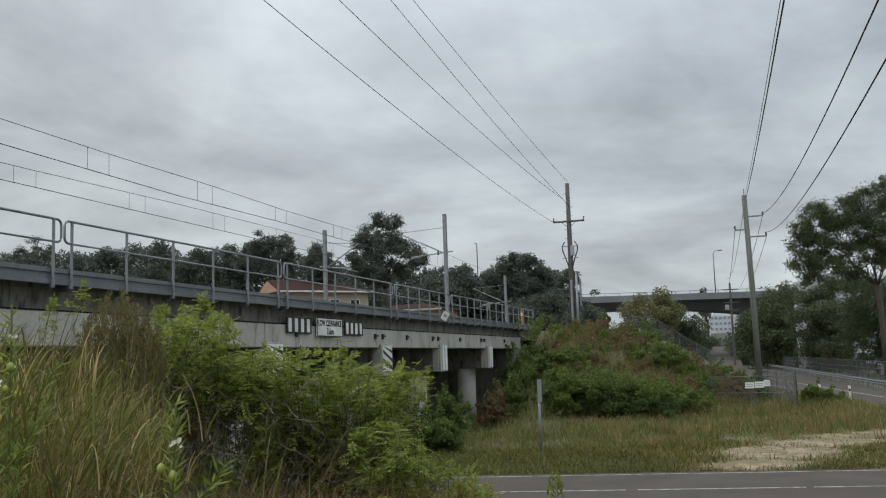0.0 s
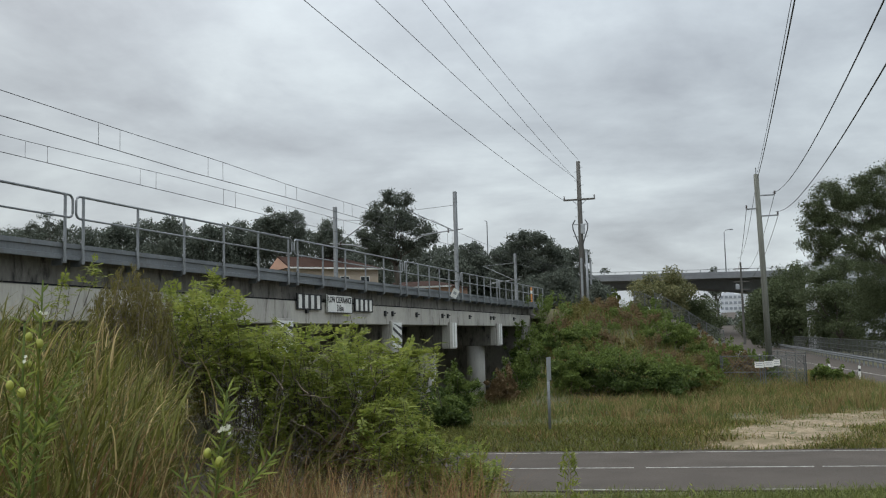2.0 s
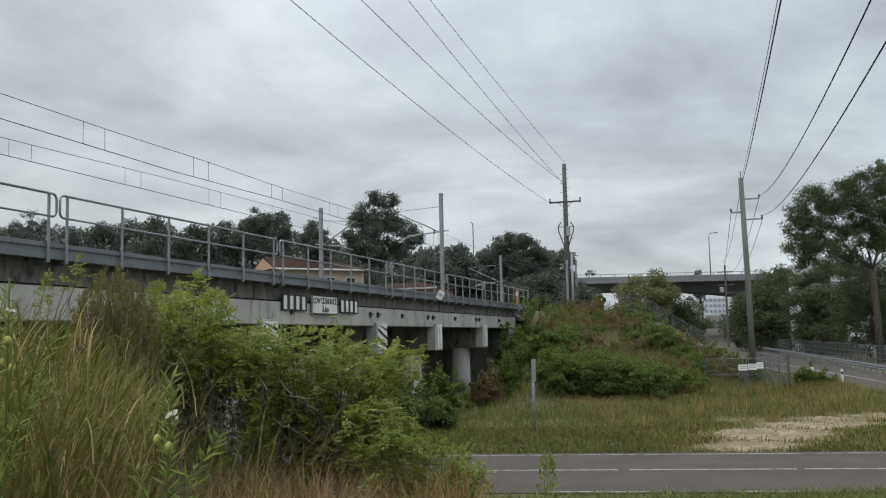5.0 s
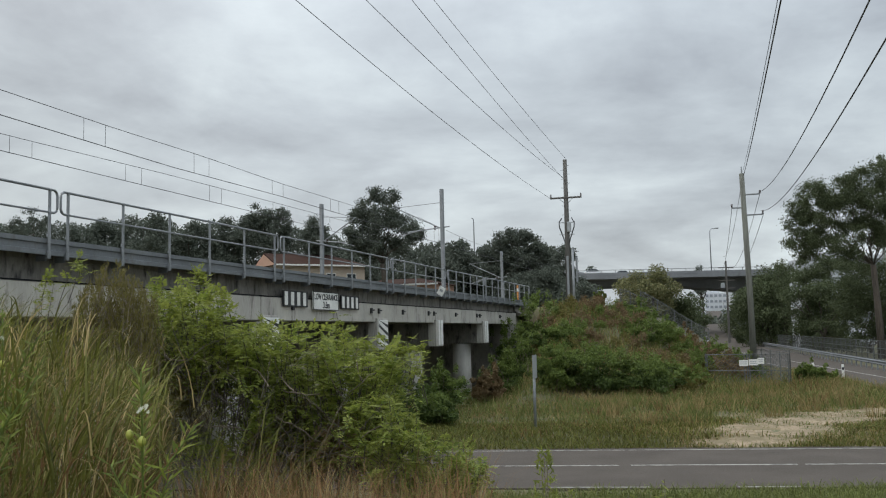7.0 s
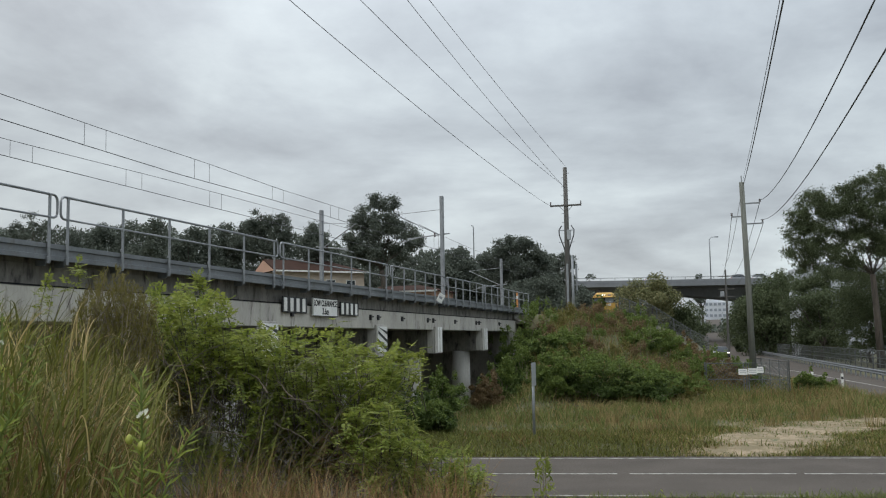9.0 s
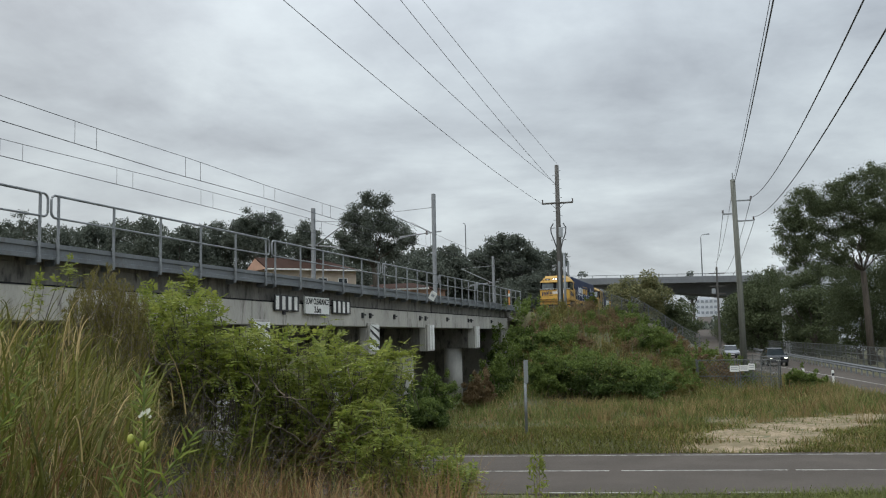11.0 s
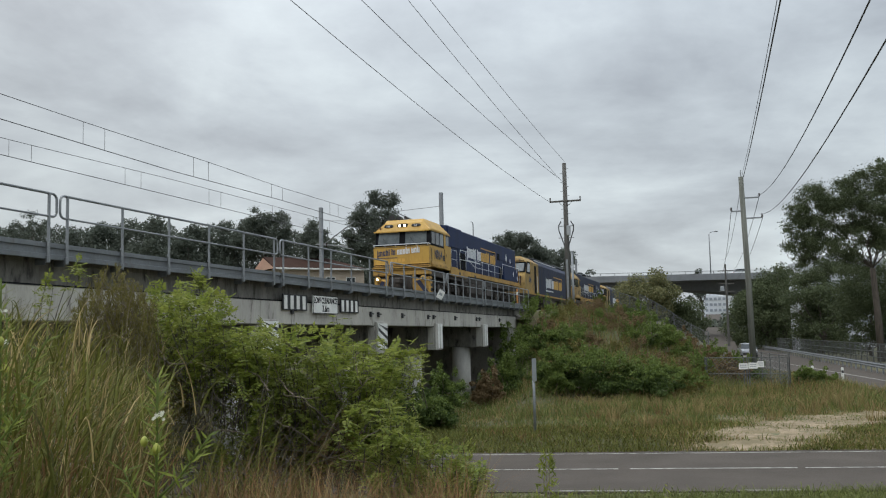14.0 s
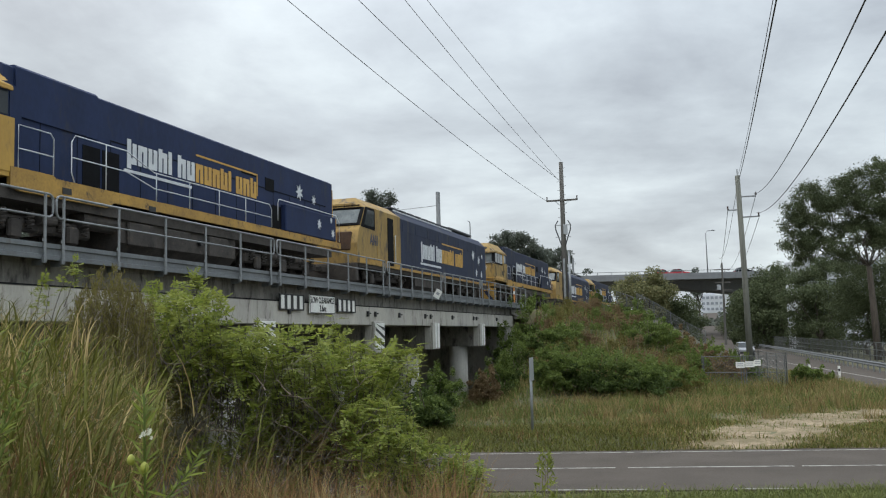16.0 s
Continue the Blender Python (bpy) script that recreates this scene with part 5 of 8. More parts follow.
def box_loco(label, number):
    """A full-width blue locomotive with a yellow cab and a sloping nose."""
    L = thing("locomotive", label, "locomotive", group="locomotives of the train")
    part("underframe", Geo().box(0.4, 21.9, -1.38, 1.38, 0.95, 1.18), M_UNDER, L)
    nose = Geo().prism([(0.05, 1.1), (5.4, 1.1), (5.4, 3.50), (1.15, 3.50), (0.95, 3.42), (0.42, 2.65), (0.25, 2.45), (0.05, 1.9)], -1.45, 1.45)
    cab = part("cab", nose, M_YELLOW_OLD, L, "yellow cab with a sloping nose")
    part("brow", Geo().rings([[(0.9, -1.42, 3.44), (0.9, -0.95, 3.62), (0.9, 0.95, 3.62), (0.9, 1.42, 3.44)], [(1.3, -1.45, 3.50), (1.3, -0.9, 3.9), (1.3, 0.9, 3.9), (1.3, 1.45, 3.50)], [(5.4, -1.45, 3.50), (5.4, -0.85, 3.92), (5.4, 0.85, 3.92), (5.4, 1.45, 3.50)]]), M_YELLOW_OLD, cab)
    wb = Geo().add([(0.40, -1.44, 2.64), (0.40, 1.44, 2.64), (0.93, 1.44, 3.40), (0.93, -1.44, 3.40), (0.36, -1.44, 2.66), (0.36, 1.44, 2.66), (0.89, 1.44, 3.42), (0.89, -1.44, 3.42)],
                   [(4, 5, 6, 7), (0, 3, 2, 1), (0, 1, 5, 4), (2, 3, 7, 6), (1, 2, 6, 5), (3, 0, 4, 7)])
    part("window_band", wb, M_GRILLE, cab, "black window band")
    for y0, y1 in ((-1.3, -0.1), (0.1, 1.3)):
        part("windscreen", Geo().add([(0.385, y0, 2.74), (0.385, y1, 2.74), (0.80, y1, 3.34), (0.80, y0, 3.34), (0.42, y0, 2.74), (0.42, y1, 2.74), (0.84, y1, 3.34), (0.84, y0, 3.34)],
                                     [(0, 1, 2, 3), (4, 7, 6, 5), (0, 4, 5, 1), (1, 5, 6, 2), (2, 6, 7, 3), (3, 7, 4, 0)]), M_PALEGLASS, cab, "windscreen pane in grey glass that stands for reflections")
        part("light_recess", Geo().box(0.02, 0.3, y0 * 0.9 if y0 < 0 else 0.3, y1 * 0.9 if y1 > 0 else -0.3, 1.62, 2.36, 0.03), M_RUST, cab, "dark brown headlight recess")
    part("window_surround", Geo().prism([(0.45, 2.60), (2.05, 2.56), (2.10, 2.66), (2.10, 3.40), (2.0, 3.46), (1.0, 3.46)], -1.458, -1.4505), M_GRILLE, cab, "dark window surround")
    part("side_window", Geo().prism([(0.85, 2.70), (1.95, 2.70), (1.95, 3.36), (1.2, 3.36)], -1.466, -1.459), M_GLASS, cab)
    part("side_window", Geo().prism([(0.62, 2.66), (1.85, 2.66), (1.85, 3.40), (1.05, 3.40)], 1.452, 1.462), M_GLASS, cab)
    for y in (-0.75, 0.75):
        box = part("number_box", Geo().box(0.93, 1.2, y - 0.28, y + 0.28, 3.52, 3.68, 0.05), M_BLACK, cab)
        part("number_bar", Geo().box(0.922, 0.929, y - 0.15, y + 0.15, 3.57, 3.64), M_LOGO_Y, box)
    part("brow_band", Geo().box(0.9, 1.06, -1.25, 1.25, 3.47, 3.56, 0.02), M_GRILLE, cab)
    part("sun_visor", Geo().box(0.80, 1.0, -1.35, 1.35, 3.40, 3.44, 0.01), M_GRILLE, cab)
    part("cab_seam", Geo().box(2.35, 2.38, -1.458, -1.4505, 1.15, 3.46), M_YELLOW_D, cab)
    part("grime_band", Geo().box(0.3, 5.38, -1.457, -1.4505, 1.12, 1.42), M_YELLOW_D, cab, "grimy lower edge of the cab")
    part("side_door", Geo().box(3.65, 4.4, -1.468, -1.451, 1.2, 3.3, 0.004), M_GRILLE, cab, "dark recessed cab door")
    part("door_rail", Geo().tube([(4.55, -1.5, 1.3), (4.55, -1.5, 2.6)], 0.018, 6), M_LOGO_W, cab)
    if number:
        text_part("lettering", number, 0.6, M_LOGO_N, cab, Matrix.Translation((1.98, -1.455, 1.95)) @ pose(0, 0, 0, 90, 0, 0), squeeze=0.86, bold=0.012)
    part("skirt", Geo().box(0.0, 0.3, -1.4, 1.4, 0.35, 1.1, 0.04), M_UNDER, L)
    part("coupler", Geo().box(-0.6, 0.1, -0.14, 0.14, 0.72, 1.0, 0.05), M_UNDER, L)
    body = part("body", Geo().section([(-1.45, 1.1), (1.45, 1.1), (1.45, 3.45), (1.05, 3.86), (-1.05, 3.86), (-1.45, 3.45)], 5.41, 21.4), M_BLUE_OLD, L, "dark blue body side with stars")
    part("roof", Geo().section([(-1.0, 3.865), (1.0, 3.865), (0.7, 4.0), (-0.7, 4.0)], 5.5, 21.2), M_ROOF, body, "grey roof")
    part("roof_rail", Geo().box(5.5, 15.2, -1.10, -1.06, 3.84, 3.90), M_LOGO_W, body, "white roof edge")
    for i in range(8):
        part("roof_hatch", Geo().box(5.7 + 1.2 * i, 6.6 + 1.2 * i, -0.95, 0.95, 4.0, 4.07, 0.02), M_ROOF, body)
        part("side_panel", Geo().box(5.7 + 1.9 * i, 7.4 + 1.9 * i, -1.462, -1.451, 2.9, 3.35, 0.003), M_BLUE_OLD, body)
    part("fan_housing", Geo().box(15.5, 20.3, -0.9, 0.9, 4.0, 4.16, 0.05), M_ROOF, body)
    name_bars(body, 8.4, 16.0, -1.452, 1.85, 0.0, 0.70, M_LOGO_W, M_LOGO_Y)
    for x, z, r in ((18.4, 2.75, 0.33), (19.7, 2.5, 0.28), (19.1, 1.75, 0.24), (20.5, 2.8, 0.16), (20.3, 1.7, 0.22)):
        star(body, x, -1.452, z, r)
    part("sill", Geo().box(5.41, 21.4, -1.465, -1.452, 1.1, 1.22), M_YELLOW_D, L)
    part("end", Geo().box(21.4, 21.95, -1.35, 1.35, 1.0, 3.6, 0.1), M_YELLOW_OLD, L)
    part("fuel_tank", Geo().section([(-1.3, 0.95), (1.3, 0.95), (1.3, 0.5), (1.0, 0.25), (-1.0, 0.25), (-1.3, 0.5)], 7.8, 13.2), M_UNDER, L, "grimy fuel tank")
    return L, bogie(L, 4.2) + bogie(L, 17.8)


loco_1, wheels_1 = hood_loco("yellow and dark blue diesel locomotive leading the freight train", "NR64")
loco_2, wheels_2 = box_loco("yellow and dark blue box-bodied diesel locomotive, second in the train", "AN1")
loco_3 = tagged(copy_thing(loco_1, pose(0, 0, 0)), "yellow and dark blue hood diesel locomotive, third in the train")
loco_4 = tagged(copy_thing(loco_2, pose(0, 0, 0)), "yellow and dark blue box diesel locomotive, fourth in the train")
loco_5 = tagged(copy_thing(loco_1, pose(0, 0, 0)), "yellow and dark blue hood diesel locomotive, last in the train")
for ob in (*loco_3.children_recursive, *loco_5.children_recursive):
    # only the leading locomotive has its lamps lit
    if ob.name.startswith(("headlight", "lens")):
        ob.material_slots[0].link = "OBJECT"
        ob.material_slots[0].material = M_GREY_SIGN
        ob["label"] = "unlit lamp"
# the older locomotives are more weathered, and their numbers cannot be told
for ob in (*loco_3.children_recursive, *loco_5.children_recursive):
    if ob.name.split(".")[0] in ("cab", "cab_roof", "cab_door"):
        ob.material_slots[0].link = "OBJECT"
        ob.material_slots[0].material = M_YELLOW_OLD
    elif ob.name.split(".")[0] in ("hood", "brake_hatch", "rear_cabinet", "front_bulkhead", "cab_rear"):
        ob.material_slots[0].link = "OBJECT"
        ob.material_slots[0].material = M_BLUE_OLD
for ob in [o for l in (loco_3, loco_4, loco_5) for o in l.children_recursive if o.name.startswith("lettering")]:
    bpy.data.objects.remove(ob)
# ---- plants ----


def leaf_cloud(name, centres, along, normal, length, width, fold=0.0, corners=4):
    """Many small pointed leaves as one mesh. Arrays: centres, direction along each leaf, its normal; length and width in metres."""
    n = len(centres)
    along = along / np.linalg.norm(along, axis=1, keepdims=True)
    side = np.cross(along, normal)
    side /= np.linalg.norm(side, axis=1, keepdims=True) + 1e-9
    up = np.cross(side, along)
    L, W = np.broadcast_to(length, n)[:, None], np.broadcast_to(width, n)[:, None]
    a, b = centres - along * L * 0.5, centres + along * L * 0.5
    l, r = centres - side * W * 0.5 + up * W * fold - along * L * 0.06, centres + side * W * 0.5 + up * W * fold - along * L * 0.06
    v = np.stack([a, r, b, l] if corners == 4 else [a, r + along * L * 0.3, l + along * L * 0.3], 1).reshape(-1, 3)
    me = bpy.data.meshes.new(name)
    me.vertices.add(corners * n)
    me.vertices.foreach_set("co", v.astype(np.float32).ravel())
    me.loops.add(corners * n)
    me.loops.foreach_set("vertex_index", np.arange(corners * n, dtype=np.int32))
    me.polygons.add(n)
    me.polygons.foreach_set("loop_start", np.arange(0, corners * n, corners, dtype=np.int32))
    me.update(calc_edges=True)
    me.validate()
    return me


def blades(name, roots, height, width, lean, rng, bend=0.5, heading=None):
    """Grass blades: four tapered segments that bow over; heading: the way each one leans."""
    n = len(roots)
    az = rng.uniform(0, 2 * np.pi, n) if heading is None else heading
    d = np.stack([np.cos(az), np.sin(az), np.zeros(n)], 1)
    s = np.stack([-np.sin(az), np.cos(az), np.zeros(n)], 1)
    turn = rng.uniform(0, np.pi, n)
    s = s * np.cos(turn)[:, None] + d * np.sin(turn)[:, None]
    h, w, le = (np.broadcast_to(q, n)[:, None] for q in (height, width, lean))
    near = roots[:, 1].mean() < 20
    levels = ((0.0, 1.0), (0.35, 0.95), (0.62, 0.8), (0.84, 0.5)) if near else ((0.0, 1.0), (0.6, 0.85))
    v = []
    for t, k in levels:
        c = roots + d * (le * h * (t * 0.5 + bend * t ** 3)) + np.array([0, 0, 1.0]) * h * (t - 0.45 * le * t ** 3)
        v += [c - s * w * k * 0.5, c + s * w * k * 0.5]
    v.append(roots + d * (le * h * (0.5 + bend)) + np.array([0, 0, 1.0]) * h * (1 - 0.45 * le))
    m = len(v)
    quads = len(levels) - 1
    v = np.stack(v, 1).reshape(-1, 3)
    b = m * np.arange(n, dtype=np.int32)[:, None]
    idx = np.concatenate([b + np.array([2 * q, 2 * q + 1, 2 * q + 3, 2 * q + 2]) for q in range(quads)] + [b + np.array([m - 3, m - 2, m - 1])], 1).ravel()
    per = 4 * quads + 3
    me = bpy.data.meshes.new(name)
    me.vertices.add(m * n)
    me.vertices.foreach_set("co", v.astype(np.float32).ravel())
    me.loops.add(per * n)
    me.loops.foreach_set("vertex_index", idx.astype(np.int32))
    me.polygons.add((quads + 1) * n)
    starts = (per * np.arange(n, dtype=np.int32)[:, None] + 4 * np.arange(quads + 1)).ravel()
    me.polygons.foreach_set("loop_start", starts.astype(np.int32))
    me.update(calc_edges=True)
    me.validate()
    return me


def arching(name, roots, length, width, az, phi0, phi1, seg=4):
    """Grass leaves that rise and bow over: az the way they lean, phi0 and phi1 the angle from upright at foot and tip."""
    n = len(roots)
    d = np.stack([np.cos(az), np.sin(az), np.zeros(n)], 1)
    side = np.stack([-np.sin(az), np.cos(az), np.zeros(n)], 1)
    L, w = (np.broadcast_to(q, n)[:, None] for q in (length, width))
    c, v = roots.copy(), []
    for k in range(seg):
        v += [c - side * w * 0.5 * (1 - 0.75 * k / seg), c + side * w * 0.5 * (1 - 0.75 * k / seg)]
        a = (phi0 + (phi1 - phi0) * ((k + 0.5) / seg) ** 1.4)[:, None]
        c = c + (d * np.sin(a) + np.array([0, 0, 1.0]) * np.cos(a)) * L / seg
    v.append(c)
    m = 2 * seg + 1
    v = np.stack(v, 1).reshape(-1, 3)
    b = m * np.arange(n, dtype=np.int32)[:, None]
    idx = np.concatenate([b + np.array([2 * q, 2 * q + 1, 2 * q + 3, 2 * q + 2]) for q in range(seg - 1)] + [b + np.array([m - 3, m - 2, m - 1])], 1).ravel()
    per = 4 * (seg - 1) + 3
    me = bpy.data.meshes.new(name)
    me.vertices.add(m * n)
    me.vertices.foreach_set("co", v.astype(np.float32).ravel())
    me.loops.add(per * n)
    me.loops.foreach_set("vertex_index", idx.astype(np.int32))
    me.polygons.add(seg * n)
    me.polygons.foreach_set("loop_start", (per * np.arange(n, dtype=np.int32)[:, None] + 4 * np.arange(seg)).ravel().astype(np.int32))
    me.update(calc_edges=True)
    me.validate()
    return me


def unit(rng, n):
    v = rng.normal(size=(n, 3))
    return v / np.linalg.norm(v, axis=1, keepdims=True)


def lump_points(rng, lumps_, n, shell=0.55):
    """Points in a set of round lumps (x, y, z, radius, height ratio), thicker towards their skins."""
    w = np.array([q[3] ** 2 for q in lumps_])
    pick = rng.choice(len(lumps_), n, p=w / w.sum())
    u = unit(rng, n)
    k = (shell + (1 - shell) * rng.uniform(0, 1, n) ** 0.6) * (1 + 0.18 * rng.normal(size=n) * 0.6)
    c = np.array([q[:3] for q in lumps_])[pick]
    r = np.array([q[3] for q in lumps_])[pick]
    f = np.array([q[4] for q in lumps_])[pick]
    off = u * (k * r)[:, None]
    off[:, 2] *= f
    return c + off, u


def sprigs(rng, pts, out, pairs, leaf_l, leaf_w, rachis, loose=0.9):
    """Feathery compound leaves: pairs of leaflets along a drooping stalk."""
    n = len(pts)
    d = 0.6 * out + loose * unit(rng, n) + np.array([0, 0, 0.2 * loose])
    d /= np.linalg.norm(d, axis=1, keepdims=True)
    side = np.cross(d, np.array([0, 0, 1.0]))
    side /= np.linalg.norm(side, axis=1, keepdims=True) + 1e-9
    nrm = np.cross(side, d)
    cs, al, no = [], [], []
    size = rng.uniform(0.7, 1.25, n)[:, None]
    for i in range(pairs + 1):
        t = (i + 0.6) / (pairs + 1)
        stem = pts + d * rachis * t * size - np.array([0, 0, 1.0]) * rachis * 0.35 * t * t * size
        for sg in ((-1, 1) if i < pairs else (0,)):
            dirn = d * (0.55 if sg else 1.0) + side * sg - np.array([0, 0, 0.25])
            dirn /= np.linalg.norm(dirn, axis=1, keepdims=True)
            cs.append(stem + dirn * leaf_l * 0.5 * size)
            al.append(dirn)
            no.append(nrm + 0.25 * rng.normal(size=(n, 3)))
    reps = len(cs)
    return np.concatenate(cs), np.concatenate(al), np.concatenate(no), np.tile(size[:, 0] * leaf_l, reps), np.tile(size[:, 0] * leaf_w, reps)


def branches(rng, base, tips, r0, mat, parent, name="branch", wander=0.12):
    """A bent tapering branch from base to each tip."""
    out = []
    for q in tips:
        a, b = Vector(base), Vector(q)
        L = (b - a).length
        pts = []
        for i in range(7):
            t = i / 6
            c = a.lerp(b, t) + Vector((0, 0, 0.18 * L * math.sin(math.pi * t) * 0.5))
            if 0 < i < 6:
                c += Vector(rng.normal(size=3)) * wander * L * 0.35
            pts.append(c)
        out.append(part(name, Geo().tube(pts, r0, 6, r0 * 0.25), mat, parent, "", True))
    return out


def bush(name, label, lumps_, n, mat, rng, base=None, kind_leaf="sprig", leaf=(0.045, 0.018), rach=0.16, twigs=8, group="", tip_mat=None, tip_share=0.0, category="bush", twig_r=0.018, shell=0.55):
    b = thing(name, label, category, group=group)
    pts, out = lump_points(rng, lumps_, n, shell)
    sets = [(pts, out, mat, "foliage")]
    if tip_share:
        # leaves set high and facing up get the paler colour, as lit tops
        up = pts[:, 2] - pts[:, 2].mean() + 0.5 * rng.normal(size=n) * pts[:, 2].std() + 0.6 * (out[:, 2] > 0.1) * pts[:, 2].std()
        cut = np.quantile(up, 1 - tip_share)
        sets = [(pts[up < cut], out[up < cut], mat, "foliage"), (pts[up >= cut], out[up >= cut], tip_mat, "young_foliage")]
    for p_, o_, m_, nm in sets:
        if kind_leaf == "sprig":
            c, a, no, l, w = sprigs(rng, p_, o_, 5, leaf[0], leaf[1], rach)
        else:
            c, a, no = p_, o_ * 0.5 + unit(rng, len(p_)) - np.array([0, 0, 0.15]), unit(rng, len(p_)) + np.array([0, 0, 0.4])
            l, w = leaf[0] * rng.uniform(0.6, 1.4, len(p_)), leaf[1] * rng.uniform(0.6, 1.4, len(p_))
        tagged(part(nm, leaf_cloud(nm, c, a, no, l, w, 0.12, 4 if kind_leaf == "sprig" else 3), m_, b), kind="stuff")
    if base is not None:
        order = rng.permutation(len(pts))[:twigs]
        branches(rng, base, pts[order], twig_r, M_TWIG, b)
    return b


def gz(x, y):
    return float(ground(x, y))


rng = np.random.default_rng(11)


def at(u, v, y):
    """Shorthand for the bushes near the camera: across and up as shares of the distance y."""
    return (u * y, y, 3.4 + v * y)


# thicket below the camera, between the bank and the bridge
def near_lump(u, v, y, r, f=0.85):
    x, y_, z = at(u, v, y)
    return (x, y_, z, r, f)


def inside(u, v, outline):
    """Whether the point lies in the outline."""
    hit = False
    for (a, b), (c, d) in zip(outline, outline[1:] + outline[:1]):
        if (b > v) != (d > v) and u < (c - a) * (v - b) / (d - b) + a:
            hit = not hit
    return hit


def sprays(name, label, outline, n, y0, y1, foot, rng, per=11, rach=0.15, leaf=(0.056, 0.024), mats=(M_LEAF, M_LEAF_TIP), long=0.75):
    """A shrub of arching twigs, each with feathery leaves along its outer half; the twigs end within an outline of across and up shares."""
    b = thing(name, label, "bush")
    us, vs = [q[0] for q in outline], [q[1] for q in outline]
    twigs, pts, outs, top = Geo(), [], [], []
    while len(top) < n * per:
        u, v = rng.uniform(min(us), max(us)), rng.uniform(min(vs), max(vs))
        if not inside(u, v, outline):
            continue
        y = rng.uniform(y0, y1)
        tip = Vector(at(u, v, y))
        root = tip.lerp(Vector(foot), 0.35) - Vector((0, 0, 0.12))
        L = long * rng.uniform(0.6, 1.2)
        root = tip + (root - tip).normalized() * L + Vector(rng.normal(size=3)) * 0.10
        bow = (tip + root) / 2 + Vector((0, 0, 0.16 * L)) + Vector(rng.normal(size=3)) * 0.05
        q = lambda t: root * (1 - t) ** 2 + bow * 2 * t * (1 - t) + tip * t * t
        twigs.tube([q(t) for t in np.linspace(0, 1, 6)], 0.0045, 4, 0.0015, cap=False)
        for k in range(per):
            t = 0.38 + 0.62 * (k + rng.uniform(0, 0.9)) / per
            c, d = q(t), (q(min(t + 0.05, 1.0)) - q(t - 0.05)).normalized()
            side = d.cross(Vector((0, 0, 1))).normalized() * (1 if k % 2 else -1)
            pts.append(c)
            outs.append(d * (0.5 + 0.9 * (t > 0.92)) + side * 0.9 + Vector((0, 0, -0.12)) + Vector(rng.normal(size=3)) * 0.22)
            top.append(v + 0.05 * rng.normal())
    pts, outs, top = np.array(pts), np.array(outs), np.array(top)
    outs /= np.linalg.norm(outs, axis=1, keepdims=True)
    # leaves of the higher twigs, loosely picked, get the second material
    cut = np.quantile(top, 0.55)
    for sel, m_, nm in ((top < cut, mats[0], "foliage"), (top >= cut, mats[1], "young_foliage")):
        c, a, no, l, w = sprigs(rng, pts[sel], outs[sel], 4, leaf[0], leaf[1], rach, 0.42)
        tagged(part(nm, leaf_cloud(nm, c, a, no, l, w, 0.12), m_, b), kind="stuff")
    tagged(part("brushwood", twigs, M_BARK, b, "thin brown twigs"), kind="stuff")
    return b


def stems(owner, lines, depth, r, mat):
    """Bare bent branches through points of across and up shares."""
    for n_, line in enumerate(lines):
        P = [Vector(at(u, v, depth + 0.12 * math.sin(3 * i + n_))) for i, (u, v) in enumerate(line)]
        path = []
        for i in range(len(P) - 1):
            a, b_, c, d = P[max(i - 1, 0)], P[i], P[i + 1], P[min(i + 2, len(P) - 1)]
            for t in np.linspace(0, 1, 6)[: 5 if i < len(P) - 2 else 6]:
                path.append(0.5 * (2 * b_ + (c - a) * t + (2 * a - 5 * b_ + 4 * c - d) * t * t + (3 * b_ - a - 3 * c + d) * t ** 3) + 0.008 * Vector((math.sin(11 * t + n_), 0, math.cos(9 * t + i))))
        part("branch", Geo().tube(path, r * (1.0 - 0.08 * (n_ % 4)), 6, r * 0.35), mat, owner, "", True)


TIER_LEFT = [(-0.325, 0.012), (-0.305, 0.060), (-0.257, 0.068), (-0.232, 0.057), (-0.208, 0.026), (-0.204, -0.001), (-0.198, -0.040), (-0.228, -0.042), (-0.269, -0.030), (-0.316, -0.028), (-0.334, -0.004)]
TIER_MID = [(-0.230, 0.004), (-0.210, 0.018), (-0.168, 0.011), (-0.115, 0.014), (-0.073, -0.006), (-0.028, -0.006), (-0.034, -0.030), (-0.050, -0.053), (-0.051, -0.088), (-0.087, -0.108), (-0.134, -0.105), (-0.186, -0.085), (-0.210, -0.045)]
TIER_LOW = [(-0.10, -0.07), (-0.048, -0.06), (-0.025, -0.090), (0.001, -0.106), (0.027, -0.120), (0.049, -0.134), (0.035, -0.160), (-0.018, -0.175), (-0.062, -0.165), (-0.099, -0.124)]
shrub_left = sprays("shrub_thicket", "dense green shrub with feathery leaves against the bridge", TIER_LEFT, 140, 8.9, 10.3, (-2.3, 9.6, 1.2), rng)
shrub = sprays("shrub_thicket", "spreading green shrub with feathery leaves and bare branches on the bank", TIER_MID, 225, 8.7, 10.2, (-1.2, 9.5, 1.0), rng)
shrub_low = sprays("shrub_thicket", "low green shrub with feathery leaves at the road edge", TIER_LOW, 175, 8.0, 9.3, (-0.3, 8.9, 0.9), rng, 10, 0.12, (0.046, 0.02), long=0.5)
stems(shrub_left, (((-0.287, -0.021), (-0.253, -0.022), (-0.229, -0.033), (-0.195, -0.062), (-0.188, -0.070)), ((-0.259, -0.089), (-0.217, -0.093), (-0.196, -0.100), (-0.168, -0.109)), ((-0.30, 0.0), (-0.287, -0.021), (-0.27, -0.05))), 8.95, 0.0085, M_TWIG)
